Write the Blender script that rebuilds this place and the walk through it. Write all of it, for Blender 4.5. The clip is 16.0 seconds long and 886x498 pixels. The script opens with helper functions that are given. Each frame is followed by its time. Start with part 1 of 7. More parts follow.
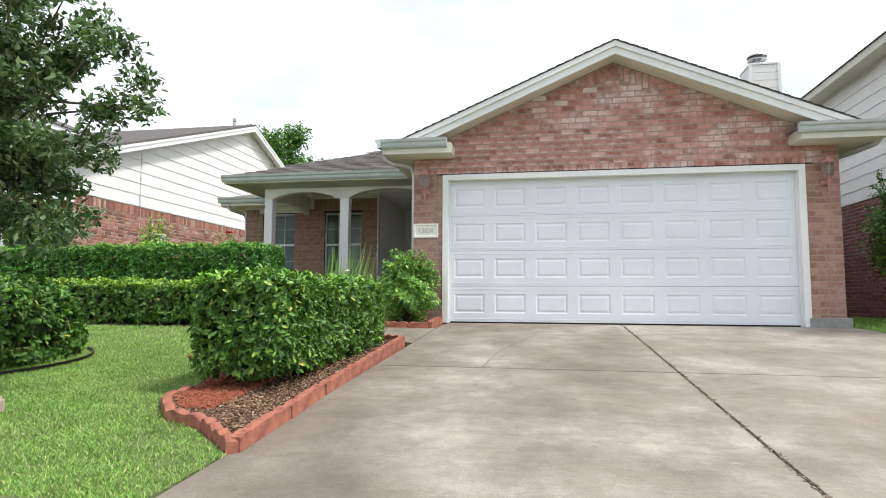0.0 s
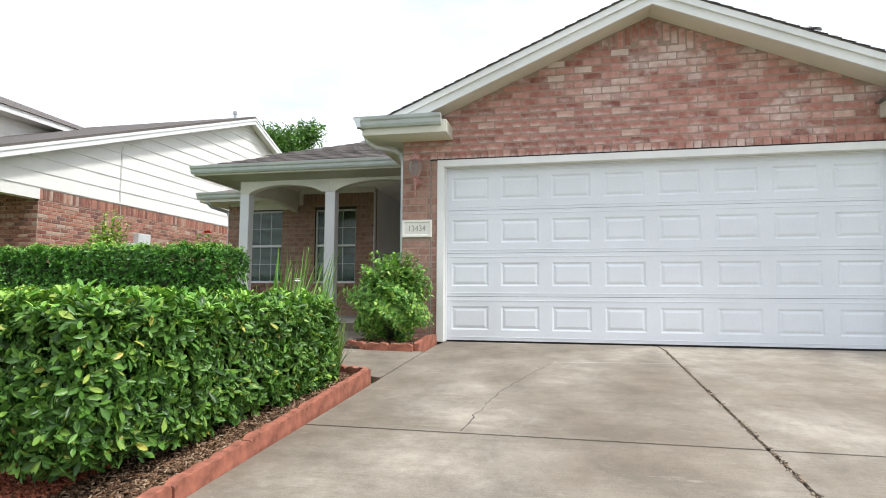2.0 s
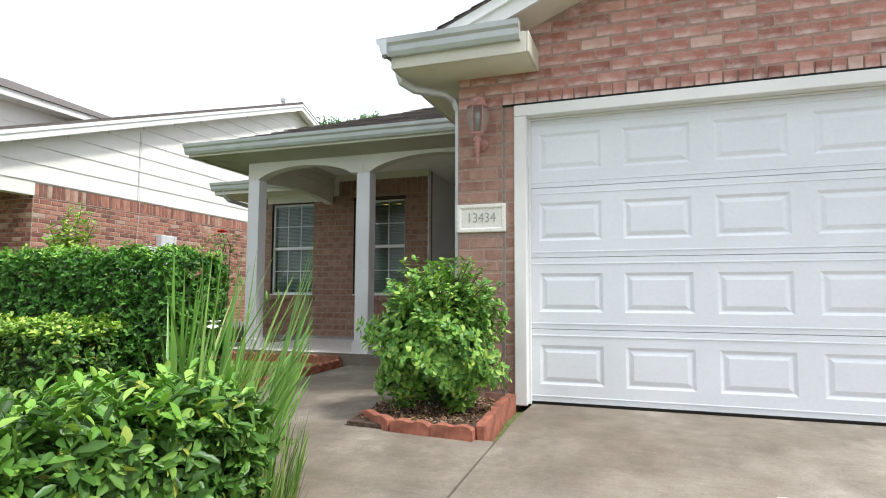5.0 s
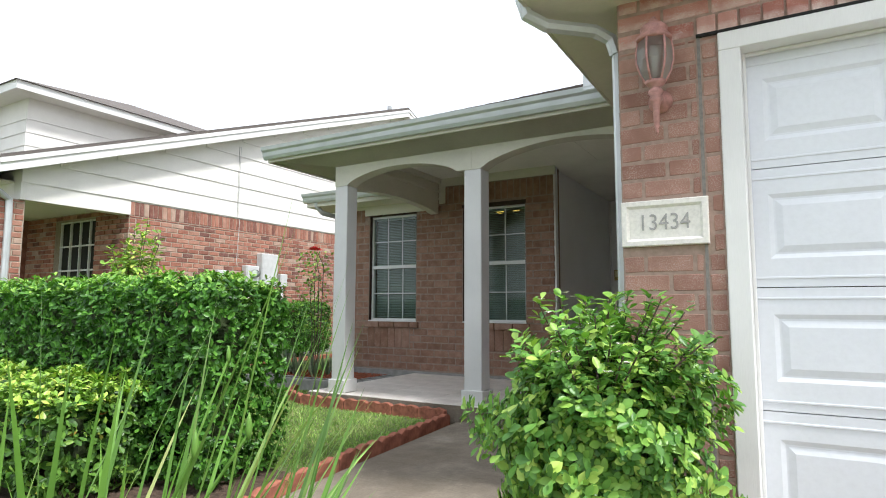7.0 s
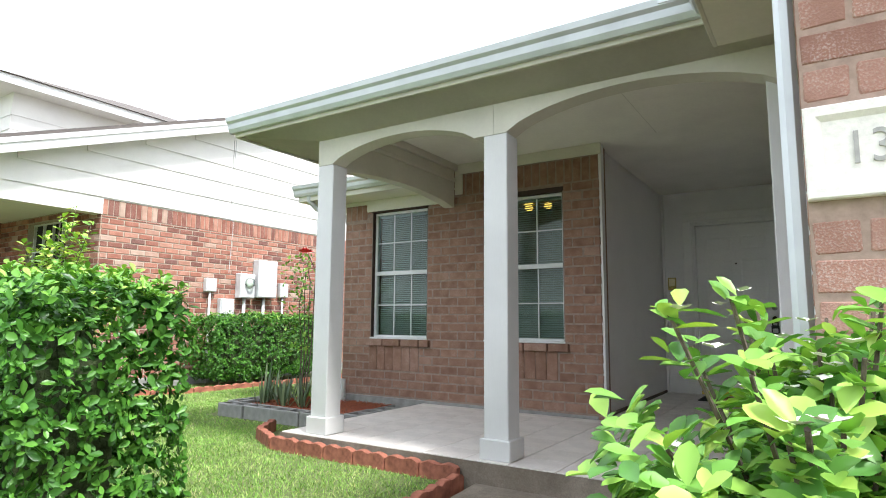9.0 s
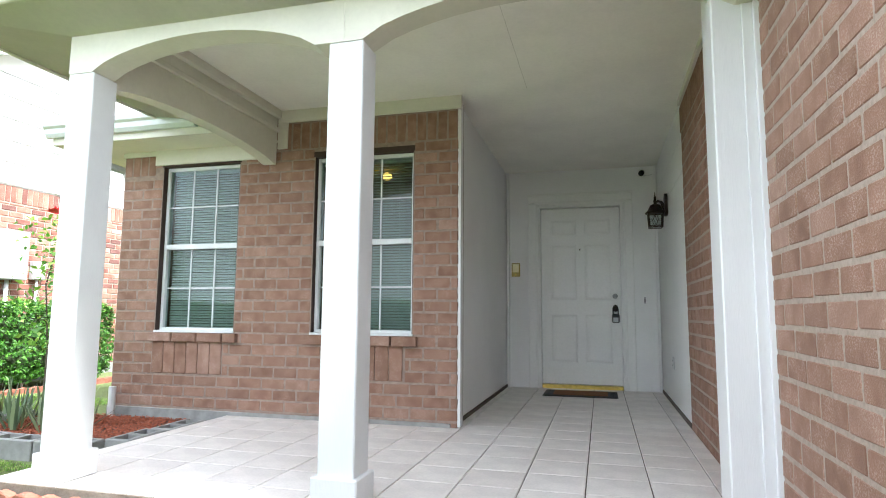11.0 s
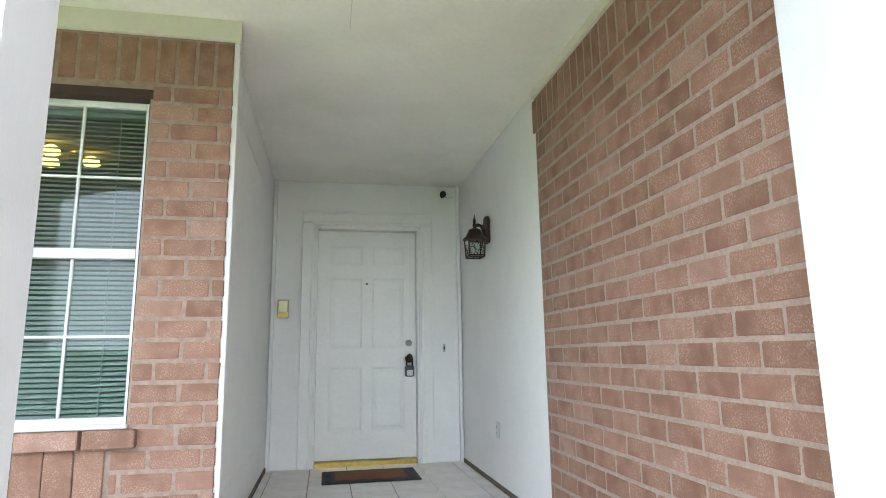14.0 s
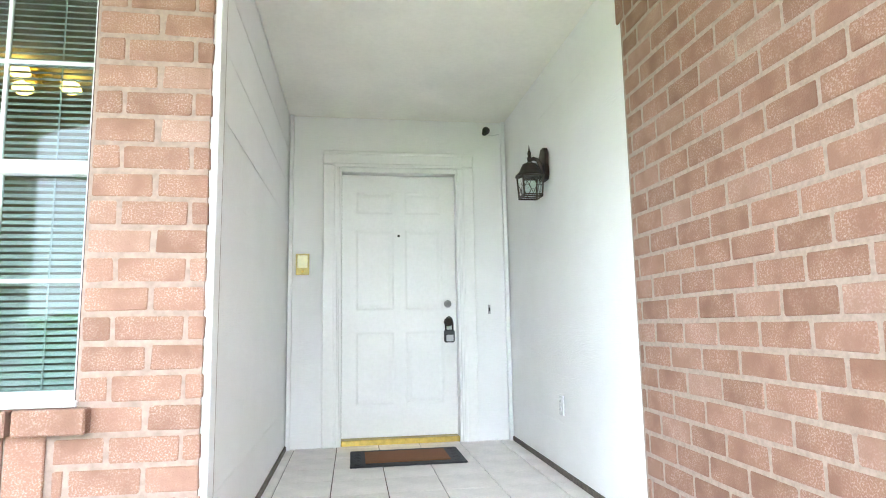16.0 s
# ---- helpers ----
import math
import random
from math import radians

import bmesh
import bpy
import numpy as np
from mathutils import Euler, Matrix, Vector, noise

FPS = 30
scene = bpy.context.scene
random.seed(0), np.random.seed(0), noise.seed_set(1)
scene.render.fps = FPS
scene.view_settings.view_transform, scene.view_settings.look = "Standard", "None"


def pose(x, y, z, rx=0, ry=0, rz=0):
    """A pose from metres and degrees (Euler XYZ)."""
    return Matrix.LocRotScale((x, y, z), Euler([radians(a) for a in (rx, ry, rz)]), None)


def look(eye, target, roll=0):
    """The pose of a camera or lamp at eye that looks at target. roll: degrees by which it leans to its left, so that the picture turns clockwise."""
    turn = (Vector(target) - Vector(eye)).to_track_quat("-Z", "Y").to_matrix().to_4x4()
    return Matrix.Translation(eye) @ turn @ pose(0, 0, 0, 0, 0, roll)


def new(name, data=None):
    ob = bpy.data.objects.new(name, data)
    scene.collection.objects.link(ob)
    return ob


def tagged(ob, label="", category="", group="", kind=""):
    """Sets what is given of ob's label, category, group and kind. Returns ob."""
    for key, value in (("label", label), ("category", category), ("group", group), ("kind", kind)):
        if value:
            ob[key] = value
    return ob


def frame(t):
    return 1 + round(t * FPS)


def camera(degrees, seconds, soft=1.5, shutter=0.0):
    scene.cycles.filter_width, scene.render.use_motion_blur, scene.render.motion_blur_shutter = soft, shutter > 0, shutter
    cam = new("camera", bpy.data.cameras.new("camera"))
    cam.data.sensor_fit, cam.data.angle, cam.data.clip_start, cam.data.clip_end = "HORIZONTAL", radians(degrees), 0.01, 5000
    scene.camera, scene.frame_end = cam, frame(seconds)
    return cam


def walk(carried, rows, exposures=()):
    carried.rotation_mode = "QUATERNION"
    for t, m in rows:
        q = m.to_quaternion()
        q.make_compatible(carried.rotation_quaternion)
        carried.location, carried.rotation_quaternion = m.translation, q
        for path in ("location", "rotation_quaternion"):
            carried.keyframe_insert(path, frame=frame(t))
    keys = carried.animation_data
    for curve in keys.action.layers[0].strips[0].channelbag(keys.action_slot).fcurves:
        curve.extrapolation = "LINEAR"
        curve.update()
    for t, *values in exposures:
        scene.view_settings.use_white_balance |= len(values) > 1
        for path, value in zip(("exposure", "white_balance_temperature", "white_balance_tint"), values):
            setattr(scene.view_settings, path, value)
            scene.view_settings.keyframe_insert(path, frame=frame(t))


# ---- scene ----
cam = camera(73.6, 16.0, 1.0)
PATH = [
    (0, (-0.976, -8.763, 0.357), (-1.322, -6.8, 0.525), 0.3),
    (0.5, (-0.862, -8.399, 0.416), (-1.236, -6.441, 0.586), 0.4),
    (1, (-0.829, -7.952, 0.437), (-1.233, -6.0, 0.604), 0.5),
    (1.5, (-0.862, -7.547, 0.468), (-1.276, -5.597, 0.637), 0.5),
    (2, (-0.902, -7.075, 0.523), (-1.329, -5.128, 0.69), 0.4),
    (2.5, (-1.02, -6.597, 0.545), (-1.464, -4.654, 0.714), 0.4),
    (3, (-1.113, -6.164, 0.578), (-1.562, -4.223, 0.746), 0.2),
    (3.5, (-1.197, -5.689, 0.636), (-1.662, -3.751, 0.804), 0.1),
    (4, (-1.303, -5.233, 0.674), (-1.846, -3.316, 0.842), 0.2),
    (6.5, (-2.109, -3.18, 0.948), (-2.987, -1.392, 1.125), 0.1),
    (7, (-2.302, -2.866, 0.986), (-3.305, -1.148, 1.186), 0.2),
    (7.5, (-2.478, -2.5, 1.027), (-3.537, -0.821, 1.268), 0.5),
    (8, (-2.654, -2.131, 1.031), (-3.746, -0.474, 1.272), 0.4),
    (10.5, (-3.438, -0.864, 0.944), (-4.226, 0.959, 1.182), 0.6),
    (11, (-3.619, -0.596, 0.979), (-4.131, 1.325, 1.198), 0.4),
    (11.5, (-3.736, -0.341, 0.959), (-4.038, 1.624, 1.177), -0.0),
    (12, (-3.886, -0.035, 0.954), (-4.01, 1.949, 1.177), -0.3),
    (12.5, (-4.041, 0.229, 0.972), (-3.953, 2.215, 1.198), -0.4),
    (13, (-4.165, 0.468, 1.011), (-3.849, 2.428, 1.251), -0.7),
    (13.5, (-4.208, 0.781, 1.045), (-3.833, 2.725, 1.334), -1.0),
    (14, (-4.218, 1.012, 1.094), (-3.835, 2.944, 1.443), -0.9),
    (14.5, (-4.231, 1.29, 1.105), (-3.832, 3.215, 1.47), -0.9),
    (15, (-4.235, 1.461, 1.093), (-3.818, 3.383, 1.455), -0.9),
    (15.5, (-4.218, 1.673, 1.086), (-3.813, 3.608, 1.392), -1.1),
    (16, (-4.21, 1.83, 1.031), (-3.911, 3.791, 1.286), -1.0),
]
walk(cam, [(t, look(eye, target, roll)) for t, eye, target, roll in PATH],
     [(0, 0.36, 6150, 10), (4, 0.42, 6150, 10), (7, 0.60, 6150, 10), (8.2, 0.86, 6150, 10), (10.4, 1.92, 5850, 10), (11.5, 2.46, 5850, 10), (12.5, 2.92, 5850, 10), (13.5, 2.84, 5780, 10), (14.5, 3.40, 5730, 10), (15.5, 3.76, 5720, 10), (16, 4.02, 5700, 10)])

# ---- light ----
world = bpy.data.worlds.new("sky")
scene.world = world
world.use_nodes = True
wn, wl = world.node_tree.nodes, world.node_tree.links
SUN = Vector((0.68, -0.17, 1.0)).normalized()
sky = wn.new("ShaderNodeTexSky")
sky.sky_type, sky.sun_disc = "NISHITA", False
sky.sun_elevation, sky.sun_rotation = math.asin(SUN.z), math.atan2(SUN.x, SUN.y)
sky.air_density, sky.dust_density = 1.4, 4.0
dim = wn.new("ShaderNodeMixRGB")
dim.blend_type, dim.inputs[0].default_value = "MULTIPLY", 1.0
dim.inputs[2].default_value = (0.11, 0.11, 0.11, 1)
wl.new(sky.outputs[0], dim.inputs[1])
wcoord = wn.new("ShaderNodeTexCoord")
wmap = wn.new("ShaderNodeMapping")
wmap.inputs["Scale"].default_value = (1.6, 1.6, 4.0)
wl.new(wcoord.outputs["Generated"], wmap.inputs[0])
cloud = wn.new("ShaderNodeTexNoise")
cloud.inputs["Scale"].default_value, cloud.inputs["Detail"].default_value = 2.2, 5.0
wl.new(wmap.outputs[0], cloud.inputs["Vector"])
cramp = wn.new("ShaderNodeValToRGB")
cramp.color_ramp.elements[0].position, cramp.color_ramp.elements[0].color = 0.32, (0.58, 0.58, 0.58, 1)
cramp.color_ramp.elements[1].position, cramp.color_ramp.elements[1].color = 0.62, (1, 1, 1, 1)
wl.new(cloud.outputs[0], cramp.inputs[0])
haze = wn.new("ShaderNodeMixRGB")
haze.inputs[2].default_value = (1.01, 1.03, 1.06, 1)
wl.new(cramp.outputs[0], haze.inputs[0])
wl.new(dim.outputs[0], haze.inputs[1])
wl.new(haze.outputs[0], wn["Background"].inputs[0])
wn["Background"].inputs[1].default_value = 1.0
sun = new("sun", bpy.data.lights.new("sun", "SUN"))
sun.data.energy, sun.data.angle, sun.data.color = 2.7, radians(7.0), (1.0, 0.96, 0.89)
sun.matrix_world = look((0, 0, 30), Vector((0, 0, 30)) - SUN)


# ---- mesh helpers ----
def box(bm, x0, x1, y0, y1, z0, z1, bevel=0.0):
    v = [bm.verts.new((x, y, z)) for x in (x0, x1) for y in (y0, y1) for z in (z0, z1)]
    fs = [bm.faces.new([v[i] for i in q]) for q in ((0, 1, 3, 2), (4, 6, 7, 5), (0, 4, 5, 1), (2, 3, 7, 6), (0, 2, 6, 4), (1, 5, 7, 3))]
    if bevel:
        es = {e for f in fs for e in f.edges}
        bmesh.ops.bevel(bm, geom=list(es), offset=bevel, segments=1, affect="EDGES")


def prism(bm, pts, axis, d0, d1):
    """A polygon extruded along an axis: pts are the other two coordinates in order x, y, z."""
    def p3(p, d):
        return {"x": (d, p[0], p[1]), "y": (p[0], d, p[1]), "z": (p[0], p[1], d)}[axis]
    a = [bm.verts.new(p3(p, d0)) for p in pts]
    b = [bm.verts.new(p3(p, d1)) for p in pts]
    bm.faces.new(a)
    bm.faces.new(b[::-1])
    for i in range(len(pts)):
        j = (i + 1) % len(pts)
        bm.faces.new((a[j], a[i], b[i], b[j]))


def lathe(bm, centre, profile, seg=16, axis="z"):
    """Turned shape: profile is (radius, height) pairs along the axis from the centre."""
    c = Vector(centre)
    rings = []
    for r, hgt in profile:
        ring = []
        for k in range(seg):
            a = 2 * math.pi * k / seg
            u, w = r * math.cos(a), r * math.sin(a)
            o = {"z": (u, w, hgt), "y": (u, hgt, w), "x": (hgt, u, w)}[axis]
            ring.append(bm.verts.new(c + Vector(o)))
        rings.append(ring)
    for a, b in zip(rings, rings[1:]):
        for k in range(seg):
            bm.faces.new((a[k], a[(k + 1) % seg], b[(k + 1) % seg], b[k]))
    bm.faces.new(rings[0][::-1])
    bm.faces.new(rings[-1])


def tube(bm, pts, r0, r1=None, seg=8):
    """A tube along points, tapering from r0 to r1."""
    pts = [Vector(p) for p in pts]
    r1 = r0 if r1 is None else r1
    prev = None
    side = Vector((0.31, 0.87, 0.38))
    for i, p in enumerate(pts):
        t = (pts[min(i + 1, len(pts) - 1)] - pts[max(i - 1, 0)]).normalized()
        u = t.cross(side).normalized()
        w = t.cross(u)
        r = r0 + (r1 - r0) * i / max(1, len(pts) - 1)
        ring = [bm.verts.new(p + r * (math.cos(2 * math.pi * k / seg) * u + math.sin(2 * math.pi * k / seg) * w)) for k in range(seg)]
        if prev:
            for k in range(seg):
                bm.faces.new((prev[k], prev[(k + 1) % seg], ring[(k + 1) % seg], ring[k]))
        else:
            bm.faces.new(ring[::-1])
        prev = ring
    bm.faces.new(prev)


def mesh_of(name, bm, material, smooth=False):
    bmesh.ops.recalc_face_normals(bm, faces=bm.faces)
    me = bpy.data.meshes.new(name)
    bm.to_mesh(me)
    bm.free()
    if material:
        me.materials.append(material)
    if smooth:
        me.polygons.foreach_set("use_smooth", [True] * len(me.polygons))
    return me


BASE = {}


def thing(name, loc, label, category, group="", kind=""):
    ob = new(name)
    ob.empty_display_size = 0.1
    ob.location = loc
    BASE[ob.name] = Vector(loc)
    return tagged(ob, label, category, group, kind)


def part(name, bm, material, parent, label="", smooth=False, kind=""):
    """Links a bmesh, given in the world's coordinates, as one mesh under a thing or a part."""
    ob = new(name, mesh_of(name, bm, material, smooth) if isinstance(bm, bmesh.types.BMesh) else bm)
    ob.parent = parent
    if parent.name in BASE:
        ob.matrix_parent_inverse = Matrix.Translation(-BASE[parent.name])
    return tagged(ob, label, kind=kind)


def solid(name, bm, material, label, category="", group="", kind="structure", smooth=False):
    return tagged(new(name, mesh_of(name, bm, material, smooth)), label, category, group, kind)


def boxpart(name, dims, material, parent, bevel=0.004, label=""):
    bm = bmesh.new()
    box(bm, *dims, bevel)
    return part(name, bm, material, parent, label)


def boxes(name, dims, material, label, category="", bevel=0.0, kind="structure"):
    bm = bmesh.new()
    for d in dims:
        box(bm, *d, bevel)
    return solid(name, bm, material, label, category, kind=kind)


# ---- materials ----
def material(name, rough=0.6, metal=0.0):
    m = bpy.data.materials.new(name)
    m.use_nodes = True
    b = m.node_tree.nodes["Principled BSDF"]
    b.inputs["Roughness"].default_value, b.inputs["Metallic"].default_value = rough, metal
    return m, m.node_tree.nodes, m.node_tree.links, b


def noise_tex(n, l, scale, detail=4.0, stretch=None, rough=0.6):
    c = n.new("ShaderNodeTexCoord")
    mp = n.new("ShaderNodeMapping")
    if stretch:
        mp.inputs["Scale"].default_value = stretch
    l.new(c.outputs["Object"], mp.inputs[0])
    t = n.new("ShaderNodeTexNoise")
    t.inputs["Scale"].default_value, t.inputs["Detail"].default_value, t.inputs["Roughness"].default_value = scale, detail, rough
    l.new(mp.outputs[0], t.inputs["Vector"])
    return t


def ramp(n, l, src, stops):
    r = n.new("ShaderNodeValToRGB")
    e = r.color_ramp.elements
    while len(e) < len(stops):
        e.new(0.5)
    for k, (p, c) in enumerate(stops):
        e[k].position, e[k].color = p, (*c, 1)
    l.new(src, r.inputs[0])
    return r.outputs[0]


def mix(n, l, kind, fac, a, b):
    m = n.new("ShaderNodeMixRGB")
    m.blend_type = kind
    for k, v in enumerate((fac, a, b)):
        if isinstance(v, (int, float)):
            m.inputs[k].default_value = v if k == 0 else (v, v, v, 1)
        elif isinstance(v, tuple):
            m.inputs[k].default_value = (*v, 1)
        else:
            l.new(v, m.inputs[k])
    return m.outputs[0]


def bump(n, l, b, src, strength, dist=0.005):
    bp = n.new("ShaderNodeBump")
    bp.inputs["Strength"].default_value, bp.inputs["Distance"].default_value = strength, dist
    l.new(src, bp.inputs["Height"])
    if b.inputs["Normal"].is_linked:
        l.new(b.inputs["Normal"].links[0].from_socket, bp.inputs["Normal"])
    l.new(bp.outputs[0], b.inputs["Normal"])


def grey(v):
    return (v, v, v)


def paint(name, colour, rough=0.45, grain=0.0, dirt=0.12, stretch=(1, 1, 1)):
    """House paint: faint stains and brush grain."""
    m, n, l, b = material(name, rough)
    big = noise_tex(n, l, 1.7, 6)
    fine = noise_tex(n, l, 38, 4, stretch)
    c = mix(n, l, "MULTIPLY", 1.0, colour, ramp(n, l, big.outputs[0], [(0.3, grey(1 - dirt)), (0.62, grey(1.0))]))
    c = mix(n, l, "MULTIPLY", 1.0, c, ramp(n, l, fine.outputs[0], [(0.3, grey(0.96)), (0.6, grey(1.0))]))
    l.new(c, b.inputs["Base Color"])
    bump(n, l, b, fine.outputs[0], 0.25 + grain, 0.002 + 0.004 * grain)
    return m


def brick_material(name, per_island, tones, wash=0.55):
    m, n, l, b = material(name, 0.85)
    if per_island:
        rnd = n.new("ShaderNodeNewGeometry").outputs["Random Per Island"]
    else:
        rnd = n.new("ShaderNodeObjectInfo").outputs["Random"]
    tone = ramp(n, l, rnd, tones)
    # each brick looks up its own piece of the grain
    c = n.new("ShaderNodeTexCoord")
    off = n.new("ShaderNodeVectorMath")
    off.operation = "MULTIPLY_ADD"
    off.inputs[1].default_value = (1, 1, 1)
    geo = n.new("ShaderNodeNewGeometry")
    l.new(geo.outputs["Position"], off.inputs[0])
    cb = n.new("ShaderNodeCombineXYZ")
    sc = n.new("ShaderNodeMath")
    sc.operation, sc.inputs[1].default_value = "MULTIPLY", 17.0
    l.new(rnd, sc.inputs[0])
    l.new(sc.outputs[0], cb.inputs[2])
    l.new(sc.outputs[0], cb.inputs[0])
    l.new(cb.outputs[0], off.inputs[2])
    fine = n.new("ShaderNodeTexNoise")
    fine.inputs["Scale"].default_value, fine.inputs["Detail"].default_value = 190.0, 5.0
    l.new(off.outputs[0], fine.inputs["Vector"])
    blot = n.new("ShaderNodeTexNoise")
    blot.inputs["Scale"].default_value, blot.inputs["Detail"].default_value = 9.0, 6.0
    l.new(off.outputs[0], blot.inputs["Vector"])
    col = mix(n, l, "MULTIPLY", 0.8, tone, ramp(n, l, blot.outputs[0], [(0.3, grey(0.80)), (0.65, grey(1.12))]))
    # pale speckle of lime left on the rough faces of some bricks
    lime = mix(n, l, "MULTIPLY", 1.0, ramp(n, l, fine.outputs[0], [(0.48, grey(0)), (0.66, grey(1))]), ramp(n, l, blot.outputs[0], [(0.38, grey(0)), (0.60, grey(1))]))
    lime = mix(n, l, "MULTIPLY", 1.0, lime, wash)
    col = mix(n, l, "MIX", lime, col, (0.56, 0.47, 0.42))
    if wash > 0.8:
        # cloudy lime wash across the courses
        cloud = noise_tex(n, l, 1.6, 7, (1, 1, 1.6), 0.65)
        film = mix(n, l, "MULTIPLY", 1.0, ramp(n, l, cloud.outputs[0], [(0.485, grey(0)), (0.62, grey(0.85))]), ramp(n, l, blot.outputs[0], [(0.30, grey(0.35)), (0.65, grey(1))]))
        col = mix(n, l, "MIX", film, col, (0.76, 0.67, 0.62))
    l.new(col, b.inputs["Base Color"])
    bump(n, l, b, fine.outputs[0], 0.7, 0.004)
    bump(n, l, b, blot.outputs[0], 0.4, 0.006)
    return m


TONES = [(0.0, (0.27, 0.100, 0.078)), (0.35, (0.41, 0.160, 0.122)), (0.7, (0.50, 0.225, 0.178)), (0.93, (0.55, 0.28, 0.228)), (0.985, (0.60, 0.42, 0.36)), (1.0, (0.68, 0.56, 0.50))]
# Porch copies of the house brick, darkened to offset exposure raised for the shade.
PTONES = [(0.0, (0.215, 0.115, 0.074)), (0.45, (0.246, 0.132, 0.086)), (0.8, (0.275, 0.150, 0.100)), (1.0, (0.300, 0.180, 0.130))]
NTONES = [(0.0, (0.15, 0.060, 0.046)), (0.3, (0.27, 0.100, 0.066)), (0.6, (0.37, 0.150, 0.098)), (0.85, (0.40, 0.205, 0.145)), (1.0, (0.44, 0.32, 0.25))]
brick_m = brick_material("brick_red", False, TONES, 0.85)
brick_joined = brick_material("brick_red_joined", True, TONES, 0.85)
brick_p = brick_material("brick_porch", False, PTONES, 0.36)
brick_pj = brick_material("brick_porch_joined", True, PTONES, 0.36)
FTONES = [(0.0, (0.27, 0.135, 0.10)), (0.5, (0.35, 0.185, 0.138)), (1.0, (0.42, 0.24, 0.185))]
brick_f = brick_material("brick_pier", False, FTONES, 0.6)
brick_fj = brick_material("brick_pier_joined", True, FTONES, 0.6)
nbrick_m = brick_material("brick_orange", False, NTONES, 0.3)
nbrick_joined = brick_material("brick_orange_joined", True, NTONES, 0.3)
dbrick_joined = brick_material("brick_dark", True, [(0.0, (0.13, 0.04, 0.035)), (0.6, (0.19, 0.06, 0.05)), (1.0, (0.24, 0.10, 0.08))], 0.15)


def plain(name, colour, rough=0.5, metal=0.0, var=0.15, scale=14.0, bumpy=0.15, dist=0.003, detail=5):
    m, n, l, b = material(name, rough, metal)
    t = noise_tex(n, l, scale, detail)
    l.new(mix(n, l, "MULTIPLY", 1.0, colour, ramp(n, l, t.outputs[0], [(0.3, grey(1 - var)), (0.65, grey(1 + var * 0.4))])), b.inputs["Base Color"])
    if bumpy:
        bump(n, l, b, t.outputs[0], bumpy, dist)
    return m


mortar = plain("mortar", (0.43, 0.355, 0.285), 0.95, 0, 0.2, 60, 0.6, 0.004)
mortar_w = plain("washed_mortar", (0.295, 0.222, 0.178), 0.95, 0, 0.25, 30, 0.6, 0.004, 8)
mortar_f = plain("front_mortar", (0.38, 0.275, 0.222), 0.95, 0, 0.25, 30, 0.6, 0.004, 8)
cream = paint("cream_trim", (0.66, 0.64, 0.54), 0.5)
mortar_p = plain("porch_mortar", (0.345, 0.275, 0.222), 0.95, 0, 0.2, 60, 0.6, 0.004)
post_white = paint("post_white", (0.70, 0.70, 0.69), 0.45, 0.15, 0.10, (14, 14, 0.6))
soffit_m = paint("cream_soffit", (0.78, 0.75, 0.64), 0.6)
white_trim = paint("white_trim", (0.86, 0.86, 0.84), 0.42, 0.15, 0.10, (14, 14, 0.6))
white_side = paint("white_siding", (0.91, 0.91, 0.89), 0.5, 0.6, 0.05, (0.5, 0.5, 12))
nwhite_side = paint("neighbour_siding", (0.84, 0.82, 0.78), 0.6, 0.3, 0.08, (0.5, 0.5, 12))
door_white = paint("door_white", (0.89, 0.89, 0.86), 0.35, 0.0, 0.05)
gdoor_white = paint("garage_door_white", (0.80, 0.83, 0.87), 0.38, 0.0, 0.06)
ceil_m = paint("porch_ceiling_paint", (0.85, 0.835, 0.75), 0.65, 0.0, 0.10)
gutter_m = plain("gutter_paint", (0.58, 0.61, 0.62), 0.3, 0.25, 0.10, 5, 0.05)
vinyl = plain("window_vinyl", (0.68, 0.69, 0.68), 0.35, 0, 0.05, 12, 0.05)
blind_m = plain("blind_slat", (0.52, 0.56, 0.53), 0.5, 0, 0.05, 9, 0.05)
black_m = plain("black_metal", (0.02, 0.018, 0.016), 0.4, 0.6, 0.4, 40, 0.3)
bronze_m = plain("bronze", (0.045, 0.032, 0.024), 0.5, 0.7, 0.5, 45, 0.4)
copper_m = plain("faded_copper_paint", (0.47, 0.245, 0.215), 0.55, 0.15, 0.35, 30, 0.3)
brass_m = plain("brass", (0.62, 0.46, 0.12), 0.28, 1.0, 0.2, 30, 0.1)
steel_m = plain("steel", (0.45, 0.45, 0.44), 0.35, 1.0, 0.2, 40, 0.1)
grey_plastic = plain("grey_plastic", (0.60, 0.61, 0.61), 0.5, 0, 0.12, 8, 0.05)
dark_m = plain("dark_void", (0.015, 0.015, 0.014), 0.9, 0, 0.2, 8, 0)
wall_in = plain("room_wall", (0.35, 0.33, 0.29), 0.9, 0, 0.1, 3, 0)
cinder_m = plain("cinder_block", (0.30, 0.295, 0.28), 0.95, 0, 0.3, 9, 0.3, 0.003, 9)
redcurb_m = plain("red_concrete", (0.37, 0.135, 0.085), 0.9, 0, 0.5, 14, 0.6, 0.006, 9)
stone_m = plain("tan_stone", (0.52, 0.40, 0.31), 0.9, 0, 0.3, 18, 0.7, 0.01)
soil_m = plain("soil", (0.10, 0.065, 0.045), 1.0, 0, 0.6, 30, 0.9, 0.02)
joint_m = plain("joint_dirt", (0.17, 0.135, 0.10), 1.0, 0, 0.7, 22, 0.9, 0.01, 9)
mulch_m = plain("red_mulch", (0.36, 0.105, 0.052), 0.95, 0, 0.6, 50, 0.5)
litter_m = plain("leaf_litter", (0.27, 0.21, 0.15), 0.95, 0, 0.6, 60, 0.5)
